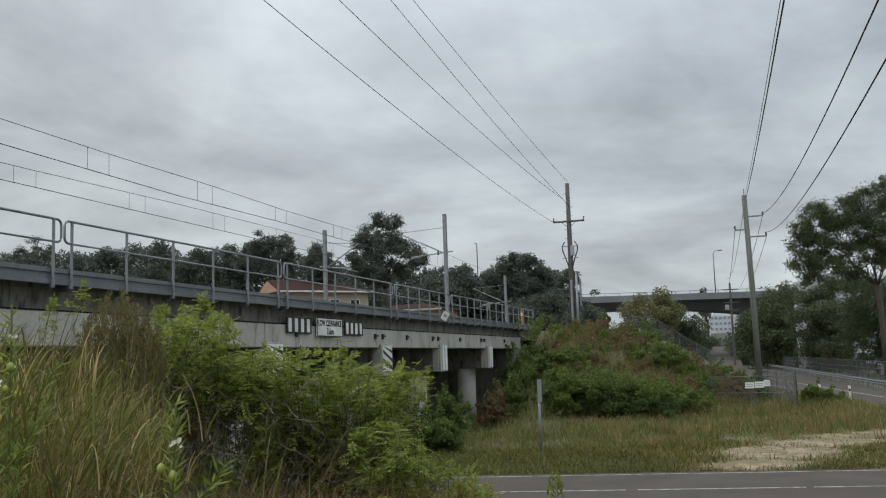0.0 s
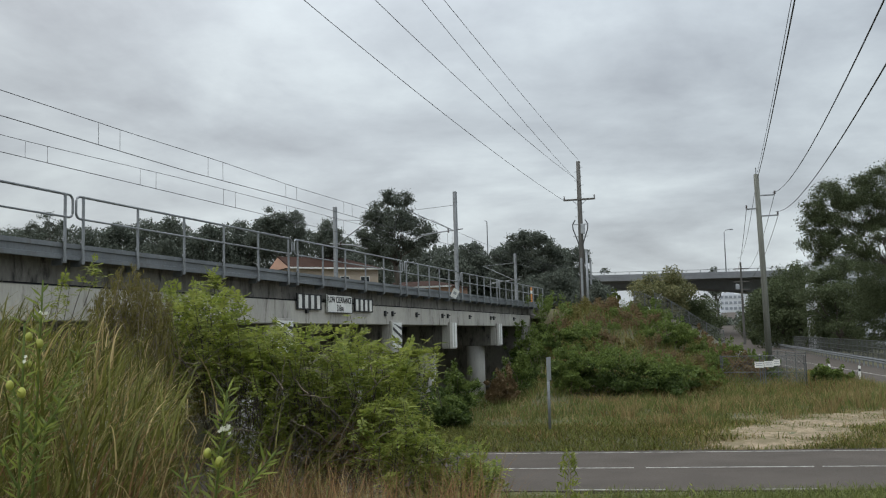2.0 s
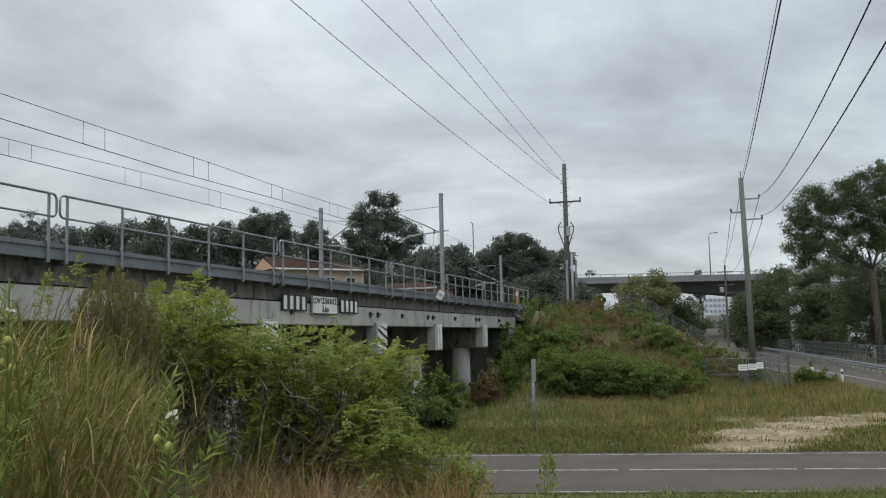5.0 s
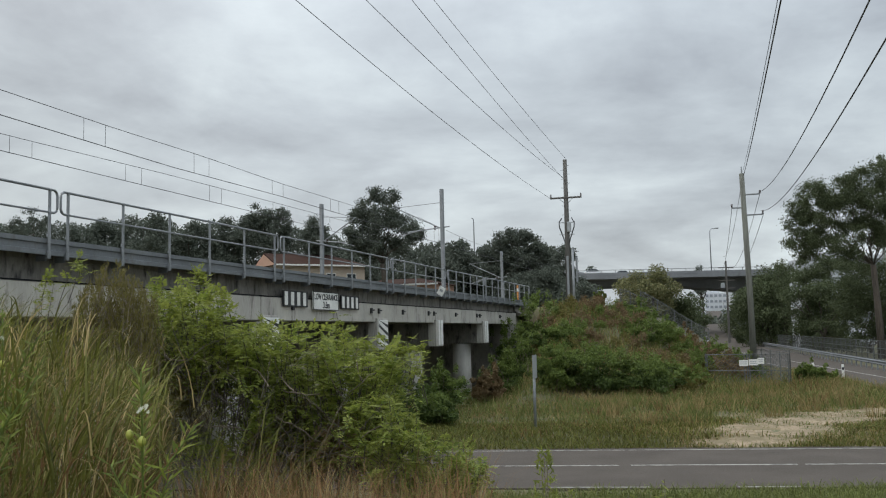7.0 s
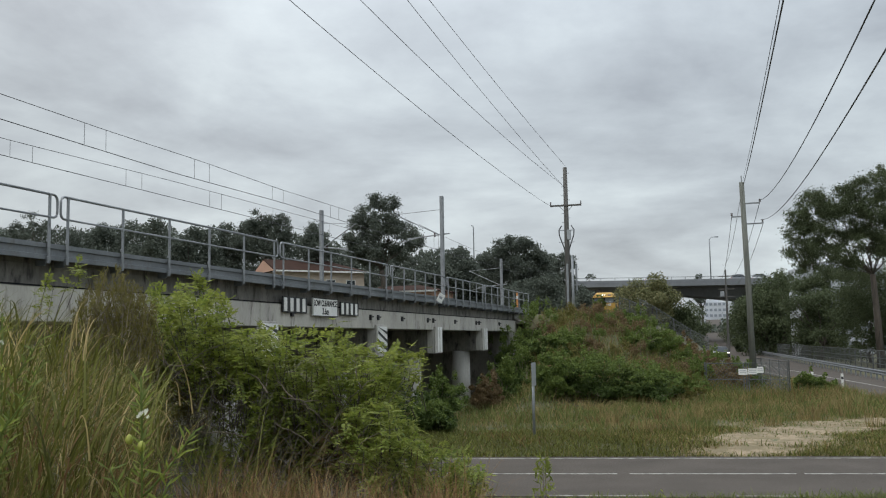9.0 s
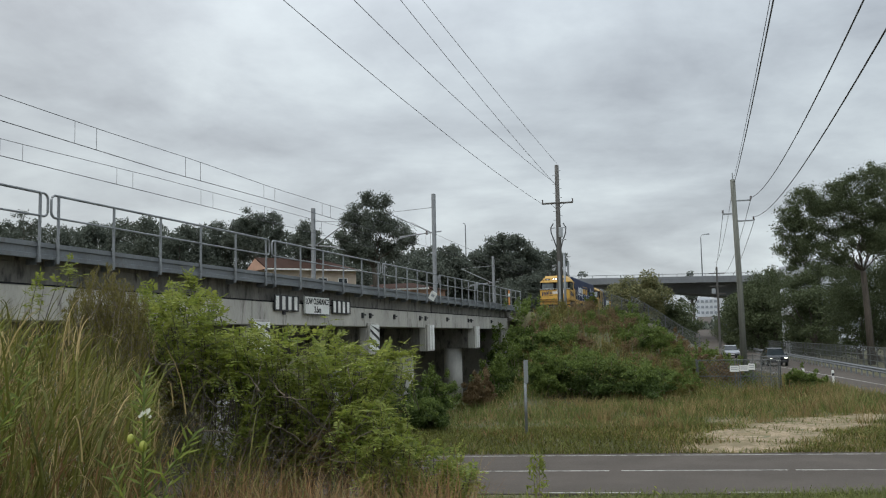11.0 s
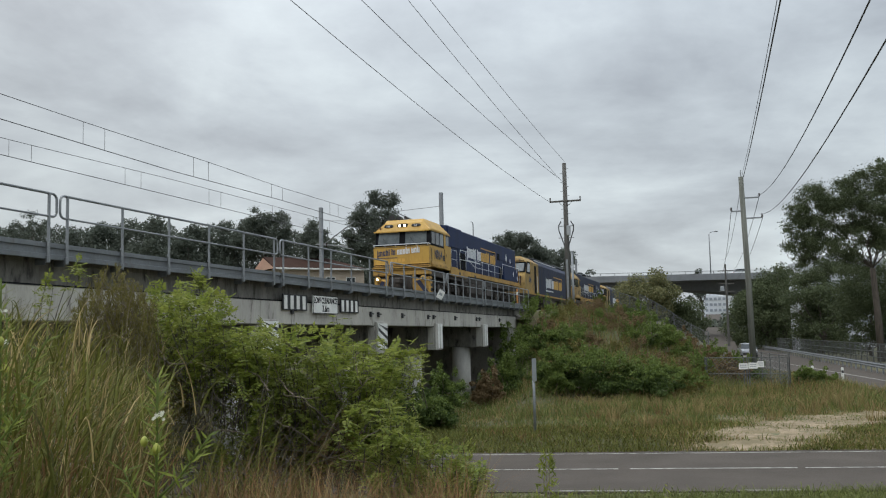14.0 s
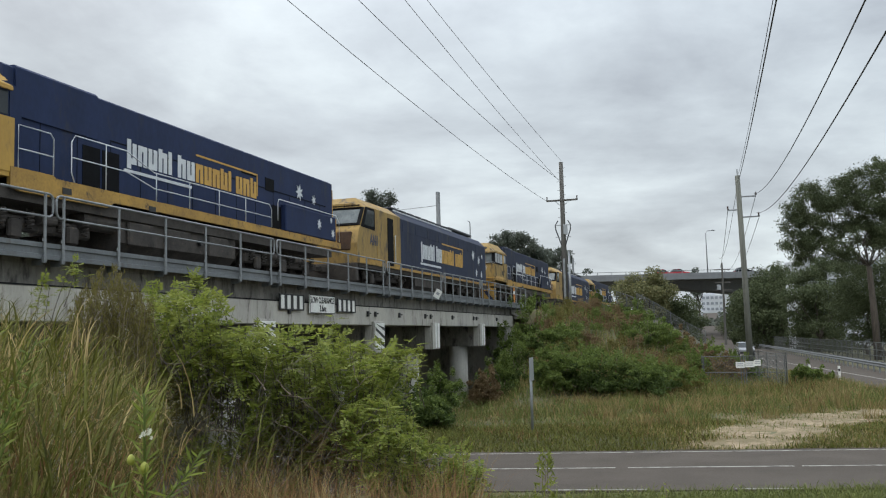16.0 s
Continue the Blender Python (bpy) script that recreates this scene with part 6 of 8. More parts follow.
stems(shrub, (((-0.206, -0.135), (-0.197, -0.106), (-0.193, -0.088), (-0.190, -0.067), (-0.185, -0.046), (-0.181, -0.016)), ((-0.134, -0.125), (-0.117, -0.090), (-0.104, -0.066), (-0.086, -0.048), (-0.067, -0.035)),
              ((-0.168, -0.055), (-0.150, -0.059), (-0.116, -0.060), (-0.103, -0.056)), ((-0.104, -0.066), (-0.116, -0.048), (-0.125, -0.020)), ((-0.182, -0.052), (-0.195, -0.034), (-0.210, -0.030)),
              ((-0.156, -0.057), (-0.171, -0.040), (-0.177, -0.019)), ((-0.086, -0.048), (-0.092, -0.024), (-0.088, -0.012)), ((-0.117, -0.090), (-0.135, -0.071), (-0.147, -0.062)), ((-0.13, -0.11), (-0.16, -0.09), (-0.185, -0.08))), 8.85, 0.008, M_TWIG)
stems(shrub_low, (((-0.111, -0.123), (-0.075, -0.129), (-0.060, -0.144)), ((-0.06, -0.15), (-0.03, -0.13), (0.0, -0.125)), ((-0.10, -0.13), (-0.08, -0.10), (-0.05, -0.09))), 8.3, 0.006, M_TWIG)

# dead twigs and dry growth in the shade below the shrubs
for k, (u0, u1, v0, v1, mat_) in enumerate(((-0.31, -0.24, -0.12, -0.02, M_LEAF_OLIVE), (-0.25, -0.19, -0.14, -0.06, M_LEAF), (-0.20, -0.13, -0.15, -0.085, M_LEAF_OLIVE), (-0.15, -0.08, -0.16, -0.095, M_LEAF_DRY))):
    under = [near_lump(u, v, y, r, 0.9) for u, v, y, r in zip(rng.uniform(u0, u1, 14), rng.uniform(v0, v1, 14), rng.uniform(9.0, 10.0, 14), rng.uniform(0.13, 0.26, 14))]
    us_ = bush("understorey_shrub", "twiggy olive-brown undergrowth below the shrubs", under, 800, mat_, rng, None, rach=0.10, leaf=(0.04, 0.013), group="undergrowth")
    tw = Geo()
    for i in range(75):
        u, v, y = rng.uniform(u0, u1), rng.uniform(v0 - 0.06, v1), rng.uniform(8.5, 9.8)
        a = Vector(at(u, v, y))
        d = Vector((rng.normal() * 0.35, rng.normal() * 0.2, rng.uniform(0.2, 0.6)))
        tw.tube([a, a + d * 0.5 + Vector(rng.normal(size=3)) * 0.04, a + d + Vector(rng.normal(size=3)) * 0.07], 0.004, 4, 0.0012, cap=False)
    tagged(part("brushwood", tw, M_BARK, us_, "tangle of thin dead twigs"), kind="stuff")

# a brushy half-dry shrub with needle leaves
olive = thing("dry_shrub", "olive-brown brushy half-dry shrub beside the bridge", "bush")
tw, pts, dirs = Geo(), [], []
for i in range(340):
    u, y = rng.uniform(-0.39, -0.30), rng.uniform(8.2, 9.0)
    vt = float(np.interp(u, (-0.385, -0.365, -0.352, -0.335, -0.305), (0.045, 0.076, 0.09, 0.08, 0.055))) - 0.10 * rng.uniform(0, 1) ** 1.2
    tip = Vector(at(u, vt, y))
    L = rng.uniform(0.35, 0.7)
    d = Vector((0.5 * (u + 0.345) * 8 + 0.18 * rng.normal(), 0.15 * rng.normal(), 1.0)).normalized()
    foot = tip - d * L + Vector((0.05 * rng.normal(), 0, 0))
    tw.tube([foot, foot.lerp(tip, 0.5) + Vector((0.02 * rng.normal(), 0, 0)), tip], 0.0035, 4, 0.001, cap=False)
    for k in range(44):
        pts.append(foot.lerp(tip, rng.uniform(0.1, 1.0)) + Vector(rng.normal(size=3)) * 0.012)
        dirs.append(d * 0.9 + Vector(rng.normal(size=3)) * 0.55)
tagged(part("foliage", leaf_cloud("foliage", np.array(pts), np.array(dirs), unit(rng, len(pts)), 0.055, 0.009), M_LEAF_OLIVE, olive), kind="stuff")
tagged(part("brushwood", tw, M_TWIG, olive, "upright thin twigs"), kind="stuff")
# slender shoots that stand out against the bridge
for k, (u, v, y) in enumerate(((-0.255, 0.076, 10.2), (-0.238, 0.068, 10.2), (-0.30, 0.068, 10.2), (-0.41, 0.085, 9.0), (-0.188, 0.028, 10), (-0.115, 0.024, 10), (-0.165, 0.02, 10), (-0.024, 0.002, 10), (-0.036, -0.002, 9.6), (-0.078, 0.004, 9.8), (-0.052, -0.008, 9.6), (-0.03, -0.02, 9.4), (-0.385, 0.10, 9.0), (0.02, -0.112, 9.0))):
    ring = [(u - 0.008, v - 0.018), (u + 0.008, v - 0.018), (u + 0.004, v), (u - 0.004, v)]
    sprays("leafy_shoot", "slender green shoot with feathery leaves", ring, 3, y - 0.05, y + 0.05, (u * y, y, 1.5), rng, 8, 0.13, (0.05, 0.02), (M_LEAF_TIP, M_LEAF_TIP), 0.5)["group"] = "shoots of the thicket"


# grass near the camera
def scatter(rng, n, x0, x1, y0, y1, keep=None):
    x, y = rng.uniform(x0, x1, n), rng.uniform(y0, y1, n)
    if keep is not None:
        k = keep(x, y)
        x, y = x[k], y[k]
    return np.stack([x, y, ground(x, y) - 0.03], 1)


def tufts(rng, n, per, x0, x1, y0, y1, keep, spread_):
    """Roots in tussocks, with the way each blade leans and a height share for each tussock."""
    c = scatter(rng, n, x0, x1, y0, y1, keep)
    m = len(c)
    a = rng.uniform(0, 2 * np.pi, (m, per))
    q = spread_ * rng.uniform(0, 1, (m, per)) ** 0.6
    x, y = (c[:, :1] + q * np.cos(a)).ravel(), (c[:, 1:2] + q * np.sin(a)).ravel()
    lean_to = (a + rng.normal(0, 0.6, (m, per)) + 0.0).ravel()
    share = np.repeat(rng.uniform(0.62, 1.0, m), per)
    return np.stack([x, y, ground(x, y) - 0.03], 1), lean_to, share


def grass(name, label, roots, h, w, lean, mat, bend=0.5, kind="stuff", heading=None):
    n = len(roots)
    return tagged(part(name, blades(name, roots, h * rng.uniform(0.55, 1.15, n), w * rng.uniform(0.6, 1.3, n), lean * rng.uniform(0.3, 1.6, n), rng, bend, heading), mat), label, "grass", kind=kind)


def tall_side(x, y):
    return (x < -0.31 * y - 0.06 * np.maximum(6.0 - y, 0)) & (x > -0.66 * y)


def stand(x, y, z):
    """Height of the tall grass, falling towards the open bank."""
    u = x / y
    top = 3.4 + np.interp(u, [-0.6, -0.465, -0.405, -0.375, -0.346, -0.324, -0.298, -0.281, -0.26], [0.075, 0.055, 0.030, 0.012, -0.014, -0.035, -0.060, -0.092, -0.13]) * y
    return np.maximum(top - z, 0.3)


def stand_grass(label, n, per, mat, high, w, droop, y0=3.0, y1=7.9):
    """Tall grass: thin stalks with leaves that arch out from them, most of them downwind."""
    c = scatter(rng, n, -5.2, -0.7, y0, y1, lambda x, y: tall_side(x, y) & ((abs(x / y + 0.305) > 0.03) | (y > 4.4)))
    m = len(c)
    h = stand(c[:, 0], c[:, 1], c[:, 2]) * rng.uniform(0.78, 1.0, m) * high
    lean = rng.normal(0.10, 0.09, m)
    share = np.concatenate([1 - 0.75 * rng.uniform(0.03, 1, m * per) ** 1.3, np.zeros(m // 2)])
    i = np.concatenate([np.repeat(np.arange(m), per), np.arange(m // 2)])
    k = len(i)
    roots = c[i] + np.stack([lean[i] * h[i] * share ** 2, 0.02 * rng.normal(size=k), h[i] * share], 1)
    stalk = share == 0
    length = np.where(stalk, h[i], rng.uniform(0.16, 0.46, k) * np.interp(c[i, 1], (3, 7), (0.8, 1.1)))
    phi0 = np.where(stalk, lean[i] * 0.5, rng.uniform(0.05, 0.55, k))
    phi1 = np.where(stalk, lean[i] * 2.5 + 0.15, rng.uniform(0.9, 2.5, k) * droop)
    az = np.where(stalk, 0.0, rng.normal(0.1, 1.15, k))
    over = roots[:, 2] + 0.45 * length - (c[i, 2] + h[i])
    roots[:, 2] -= np.where(stalk, 0, np.maximum(over, 0))
    return tagged(part("tall_grass", arching("tall_grass", roots, length, w * rng.uniform(0.6, 1.3, k), az, phi0, phi1, 5), mat), label, "grass", kind="stuff")


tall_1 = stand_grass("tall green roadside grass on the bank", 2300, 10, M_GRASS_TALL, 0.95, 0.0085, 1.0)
tall_2 = stand_grass("tall straw-coloured arching grass on the bank", 730, 9, M_GRASS_PALE, 0.97, 0.0055, 1.1)
tall_3 = stand_grass("brown dead grass blades among the tall grass", 620, 9, M_GRASS_RED, 0.8, 0.006, 1.05, 3.0, 6.5)
# feathery seed heads that hang over the stand
r = scatter(rng, 330, -5.2, -0.9, 3.2, 7.0, tall_side)
r[:, 2] += stand(r[:, 0], r[:, 1], r[:, 2]) * rng.uniform(0.75, 0.98, len(r))
r = np.repeat(r, 7, axis=0) + np.concatenate([np.stack([0.008 * np.arange(7), 0 * np.arange(7), -0.004 * np.arange(7)], 1)] * len(r))
tall_4 = tagged(part("seed_heads", arching("seed_heads", r, 0.04 * rng.uniform(0.6, 1.3, len(r)), 0.0035, rng.normal(0, 0.7, len(r)), rng.uniform(0.5, 1.2, len(r)), rng.uniform(1.4, 2.4, len(r)), 2), M_GRASS_PALE), "pale drooping grass seed heads on the bank", "grass", kind="stuff")
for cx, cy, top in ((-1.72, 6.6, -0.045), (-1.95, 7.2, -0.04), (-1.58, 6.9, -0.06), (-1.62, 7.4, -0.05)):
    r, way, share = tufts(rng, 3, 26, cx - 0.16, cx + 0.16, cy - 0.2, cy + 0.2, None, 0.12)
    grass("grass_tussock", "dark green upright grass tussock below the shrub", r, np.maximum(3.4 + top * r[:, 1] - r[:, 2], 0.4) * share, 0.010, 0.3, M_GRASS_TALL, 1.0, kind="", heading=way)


def russet_side(x, y):
    return (x > -0.28 * y) & (x < 0.03 * y)


def russet_grass(label, n, per, w, mat, high):
    r, way, share = tufts(rng, n, per, -1.9, 0.7, 3.9, 7.6, russet_side, 0.12)
    k = len(r)
    h = np.maximum(3.4 - np.interp(r[:, 0] / r[:, 1], (-0.28, -0.22, -0.12, -0.05), (0.118, 0.104, 0.104, 0.118)) * r[:, 1] - r[:, 2], 0.3) * share * high
    r[:, 2] += h * rng.uniform(0.0, 0.55, k)
    return tagged(part("russet_grass", arching("russet_grass", r, h * rng.uniform(0.35, 0.62, k), w * rng.uniform(0.6, 1.3, k), way, rng.uniform(0.0, 0.5, k), rng.uniform(0.3, 1.9, k), 3), mat), label, "grass", kind="stuff")


russet_grass("russet dead grass on the bank", 620, 26, 0.0048, M_GRASS_RED, 1.05)
russet_grass("straw-coloured dead grass on the bank", 200, 20, 0.0042, M_GRASS_DRY, 1.08)
russet_grass("olive grass among the dead grass on the bank", 170, 20, 0.005, M_GRASS, 0.95)


def road_edge(label, n, x0, mat, high, w):
    r = scatter(rng, n, x0, 11.0, 9.0, 20.2, lambda x, y: x > 0.02 * y + x0)
    return grass("low_grass", label, r, high * np.interp(r[:, 1], (9, 13, 17, 20), (1.0, 0.8, 0.6, 0.5)) * np.interp(r[:, 0] / r[:, 1], (0.0, 0.1, 0.2, 0.35), (1.35, 1.0, 0.85, 0.6)), w, 0.6, mat)


road_edge("green grass along the near edge of the road", 13000, 0.2, M_GRASS, 0.5, 0.011)
grass("low_grass", "short green grass strip beside the road", scatter(rng, 12000, 0.0, 10.0, 16.3, 20.0, lambda x, y: x > 0.04 * y), 0.34, 0.014, 0.7, M_GRASS)
road_edge("straw-coloured grass along the near edge of the road", 7000, -0.5, M_GRASS_DRY, 0.52, 0.009)


def leafy_stem(parent, name, path, r, n, length, start):
    """A bent stem with narrow pointed leaves along its upper part."""
    part(name, Geo().tube(path, r, 6, r * 0.5), M_LEAF_HILL_L, parent, "", True)
    P = np.array(path)
    t = np.sort(rng.uniform(start, 1.0, n)) * (len(P) - 1)
    i = np.minimum(t.astype(int), len(P) - 2)
    c = P[i] + (P[i + 1] - P[i]) * (t - i)[:, None]
    ax = P[i + 1] - P[i]
    ax /= np.linalg.norm(ax, axis=1, keepdims=True)
    a = 2.4 * np.arange(n)
    d = ax * rng.uniform(0.3, 1.2, n)[:, None] + np.stack([np.cos(a), np.sin(a), np.zeros(n)], 1)
    d /= np.linalg.norm(d, axis=1, keepdims=True)
    ll = length * rng.uniform(0.6, 1.15, n)
    return c + d * ll[:, None] * 0.5, d, ll


def milkweed(x, y, z, h, label, blooms=15, leaves=90):
    """A leafy stem with narrow leaves, side shoots, white flowers and round pods."""
    m = thing("milkweed", label, "plant", pose(x, y, z), "milkweeds")
    q = lambda t: Vector((0.02 * math.sin(2.2 * t), 0.015 * math.cos(3 * t), h * t))
    sets = [leafy_stem(m, "stem", [q(t) for t in np.linspace(0, 1, 12)], 0.006, leaves, 0.062, 0.66)]
    for dx, z0, z1 in ((0.15, 0.78, 0.90), (-0.10, 0.72, 0.83), (0.07, 0.70, 0.80)):
        f = q(z0)
        sets.append(leafy_stem(m, "side_shoot", [f + Vector((dx * t, 0.01 * t, h * (z1 - z0) * t * (0.7 + 0.3 * t))) for t in np.linspace(0, 1, 7)], 0.004, 22, 0.062, 0.3))
    c, d, ll = (np.concatenate(k) for k in zip(*sets))
    tagged(part("leaves", leaf_cloud("leaves", c, d, unit(rng, len(c)) * 0.4 + np.array([0, -0.5, 0.8]), ll, 0.0085), M_LEAF, m), kind="stuff")
    fl = Geo()
    for i in range(blooms):
        c = Vector((0.022 + rng.normal() * 0.010, -0.02 + rng.normal() * 0.008, h - 0.105 + rng.normal() * 0.006))
        for k in range(5):
            b = 2 * math.pi * k / 5
            e = Vector((math.cos(b), 0.4 * math.sin(b), math.sin(b)))
            f = Vector((-math.sin(b), 0.2, math.cos(b)))
            fl.add([c, c + 0.0035 * e + 0.002 * f, c + 0.0056 * e, c + 0.0035 * e - 0.002 * f], [(0, 1, 2, 3)])
    tagged(part("flower_head", fl, M_FLOWER, m, "cluster of small white flowers"), kind="stuff")
    for dx, dz, r in ((-0.016, 0.185, 0.012), (0.02, 0.205, 0.013)):
        part("pod", Geo().lathe([(0.003, -1.2 * r), (0.75 * r, -0.8 * r), (r, 0), (0.75 * r, 0.8 * r), (0.003, 1.3 * r)], (dx, -0.02, h - dz), n=12), M_POD, m, "round yellow-green seed pod", True)
    return m


weed_1 = milkweed(-0.93, 2.95, 1.70, 1.615, "tall milkweed with white flowers and green pods in the grass")
weed_2 = milkweed(-1.47, 3.2, 1.75, 1.88, "milkweed stem with pods among the tall grass", 4, 55)
weed_2d = milkweed(-1.36, 2.9, 1.74, 1.74, "leafy milkweed stem with white flowers among the tall grass", 4, 55)
weed_2b = milkweed(-1.62, 3.6, 1.78, 1.75, "milkweed stem with narrow leaves among the tall grass", 4, 55)


def weed_tuft(name, x, y, h, label, n=140):
    """A bushy upright weed with small leaves."""
    m = thing(name, label, "plant", pose(x, y, gz(x, y) - 0.02))
    t = rng.uniform(0.1, 1, n)
    a = rng.uniform(0, 6.28, n)
    r = 0.16 * h * (1.1 - t) + 0.02
    c = np.stack([r * np.cos(a), r * np.sin(a), h * t], 1)
    tagged(part("leaves", leaf_cloud("leaves", c, unit(rng, n) * 0.6 + np.array([0, 0, 0.5]), unit(rng, n), 0.09 * h ** 0.5, 0.018), M_LEAF_TIP if y < 20 else M_LEAF_HILL_L, m), kind="stuff")
    for k in range(3):
        part("stem", Geo().tube([(0, 0, 0), (0.03 * (k - 1), 0, h * (0.8 + 0.1 * k))], 0.008, 5, 0.003), M_TWIG, m)
    return m


weed_3 = weed_tuft("roadside_weed", 0.96, 9.2, 1.3, "tall pale green weed at the road edge", 340)
weed_4 = weed_tuft("roadside_weed", 2.35, 10.4, 1.0, "thin tall weed stalk at the road edge", 60)
for k in range(16):
    weed_tuft("roadside_weed", rng.uniform(0.5, 3.2), rng.uniform(12.0, 17.0), rng.uniform(0.35, 0.8), "leafy green weed in the grass at the road edge", 110)
weed_5 = weed_tuft("roadside_weed", 1.35, 9.0, 0.55, "small green weed at the road edge", 220)

# verge grass beyond the road
def verge(x, y):
    r = (x - 5.0) * RN.x + (y - 24.0) * RN.y
    return (r > 3.4) & (bare(x, y) > 0.95 + 0.5 * rng.uniform(-1, 1, len(x))) & (x > -0.12 * y) & (x - 26.3 - 0.1763 * (y - 57.4) < -3.2)


def patchy(level, seed, size=0.5):
    """Keeps verge grass to blotches."""
    return lambda x, y: verge(x, y) & (lumps(x, y, size, seed) + 0.5 * lumps(x, y, size * 2.7, seed + 3) > level + 0.25 * rng.normal(size=len(x)))


def sand_weeds(x, y):
    r = (x - 5.0) * RN.x + (y - 24.0) * RN.y
    return (bare(x, y) < 1.1) & (r > 3.4) & (lumps(x, y, 0.8, 4.0) + 0.4 * lumps(x, y, 2.7, 1.0) > 0.02)


def drier(x, y):
    """Dry grass thickens towards the gravel."""
    return patchy(0.0, 8.0, 0.3)(x, y) & (rng.uniform(0, 1, len(x)) < np.clip((x - 0.5) / 10, 0.25, 1))


grass("verge_grass", "rough green verge grass beyond the road", scatter(rng, 44000, -5, 26, 27, 50, patchy(-0.1, 3.0, 0.33)), 0.3, 0.026, 0.7, M_GRASS)
grass("verge_grass", "rough straw-coloured verge grass beyond the road", scatter(rng, 54000, -5, 26, 27, 50, drier), 0.33, 0.02, 0.8, M_GRASS_DRY)
grass("verge_grass", "brown dead verge grass beyond the road", scatter(rng, 22000, -5, 26, 28, 50, patchy(0.5, 9.0, 0.7)), 0.45, 0.016, 0.8, M_GRASS_RED)
grass("verge_grass", "short green verge grass beyond the road", scatter(rng, 30000, -5, 26, 26.5, 46, verge), 0.22, 0.026, 0.8, M_GRASS)
grass("verge_grass", "short dry verge grass beyond the road", scatter(rng, 18000, -5, 26, 26.5, 46, verge), 0.24, 0.018, 0.8, M_GRASS_DRY)
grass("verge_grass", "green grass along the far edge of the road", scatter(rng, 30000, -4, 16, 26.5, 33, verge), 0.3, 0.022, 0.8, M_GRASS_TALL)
def gravel_rim(x, y):
    r = (x - 5.0) * RN.x + (y - 24.0) * RN.y
    return (r > 3.4) & (np.abs(bare(x, y) - 1.1) < 0.75 * rng.uniform(0.2, 1, len(x)))


grass("verge_grass", "short bleached grass round the gravel", scatter(rng, 22000, 4, 24, 26.5, 39, gravel_rim), 0.15, 0.02, 0.9, M_GRASS_DRY)
grass("sparse_weeds", "sparse low weeds in the gravel", scatter(rng, 22000, 5, 24, 26, 37, sand_weeds), 0.15, 0.02, 0.8, M_GRASS)
grass("sparse_weeds", "scattered dead stalks in the gravel", scatter(rng, 9000, 5, 24, 26, 37, lambda x, y: (bare(x, y) < 1.2) & ((x - 5.0) * RN.x + (y - 24.0) * RN.y > 3.4)), 0.12, 0.018, 0.9, M_GRASS_DRY)
for green, n, lev, seed in ((M_GRASS, 11000, 0.0, 1.0), (M_GRASS_DRY, 10000, 0.2, 6.0), (M_LEAF_HILL_L, 5000, 0.35, 12.0)):
    grass("tall_verge_grass", "tall rank grass in clumps at the foot of the railway bank", scatter(rng, n, 2, 24, 36, 50, patchy(lev, seed, 0.8)), 0.7, 0.024, 0.6, green)
grass("highway_grass", "rough green grass beside the highway", scatter(rng, 9000, 16, 26, 44, 66, lambda x, y: (x - lane_x(y) < -3.2) & (x - lane_x(y) > -8)), 0.6, 0.024, 0.5, M_GRASS)
grass("highway_grass", "rough dry grass beside the highway", scatter(rng, 5000, 16, 26, 44, 66, lambda x, y: (x - lane_x(y) < -3.2) & (x - lane_x(y) > -8)), 0.7, 0.022, 0.5, M_GRASS_DRY)


for grown, n, h, lab in ((M_GRASS_DRY, 150, 0.85, "dry upright grass tussocks on the verge"), (M_GRASS, 120, 0.7, "green grass tussocks on the verge"), (M_GRASS_RED, 26, 0.7, "brown dead grass tussocks on the verge")):
    r, way, share = tufts(rng, n, 38, 0 if grown is M_GRASS else 5, 25, 31, 49, verge, 0.28)
    grass("verge_tussocks", lab, r, h * share, 0.02, 0.35, grown, 0.8, heading=way)


def on_bank(level, seed):
    return lambda x, y: (x * BX.x + y * BX.y > -6) & (x * BX.x + y * BX.y < 11.5) & (lumps(x, y, 0.6, seed) > level + 0.3 * rng.normal(size=len(x)))


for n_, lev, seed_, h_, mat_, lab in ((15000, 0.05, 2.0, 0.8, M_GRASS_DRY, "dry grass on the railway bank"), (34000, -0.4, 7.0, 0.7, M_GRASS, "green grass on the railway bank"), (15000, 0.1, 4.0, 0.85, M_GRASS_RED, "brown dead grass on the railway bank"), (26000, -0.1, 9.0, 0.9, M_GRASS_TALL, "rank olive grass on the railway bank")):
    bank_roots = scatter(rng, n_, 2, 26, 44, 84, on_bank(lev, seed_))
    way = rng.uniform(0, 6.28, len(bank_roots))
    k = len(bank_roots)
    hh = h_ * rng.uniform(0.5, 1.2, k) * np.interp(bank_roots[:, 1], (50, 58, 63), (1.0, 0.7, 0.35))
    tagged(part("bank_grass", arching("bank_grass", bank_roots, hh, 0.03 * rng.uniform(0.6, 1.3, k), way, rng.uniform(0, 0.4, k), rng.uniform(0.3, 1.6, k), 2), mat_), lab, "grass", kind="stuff")


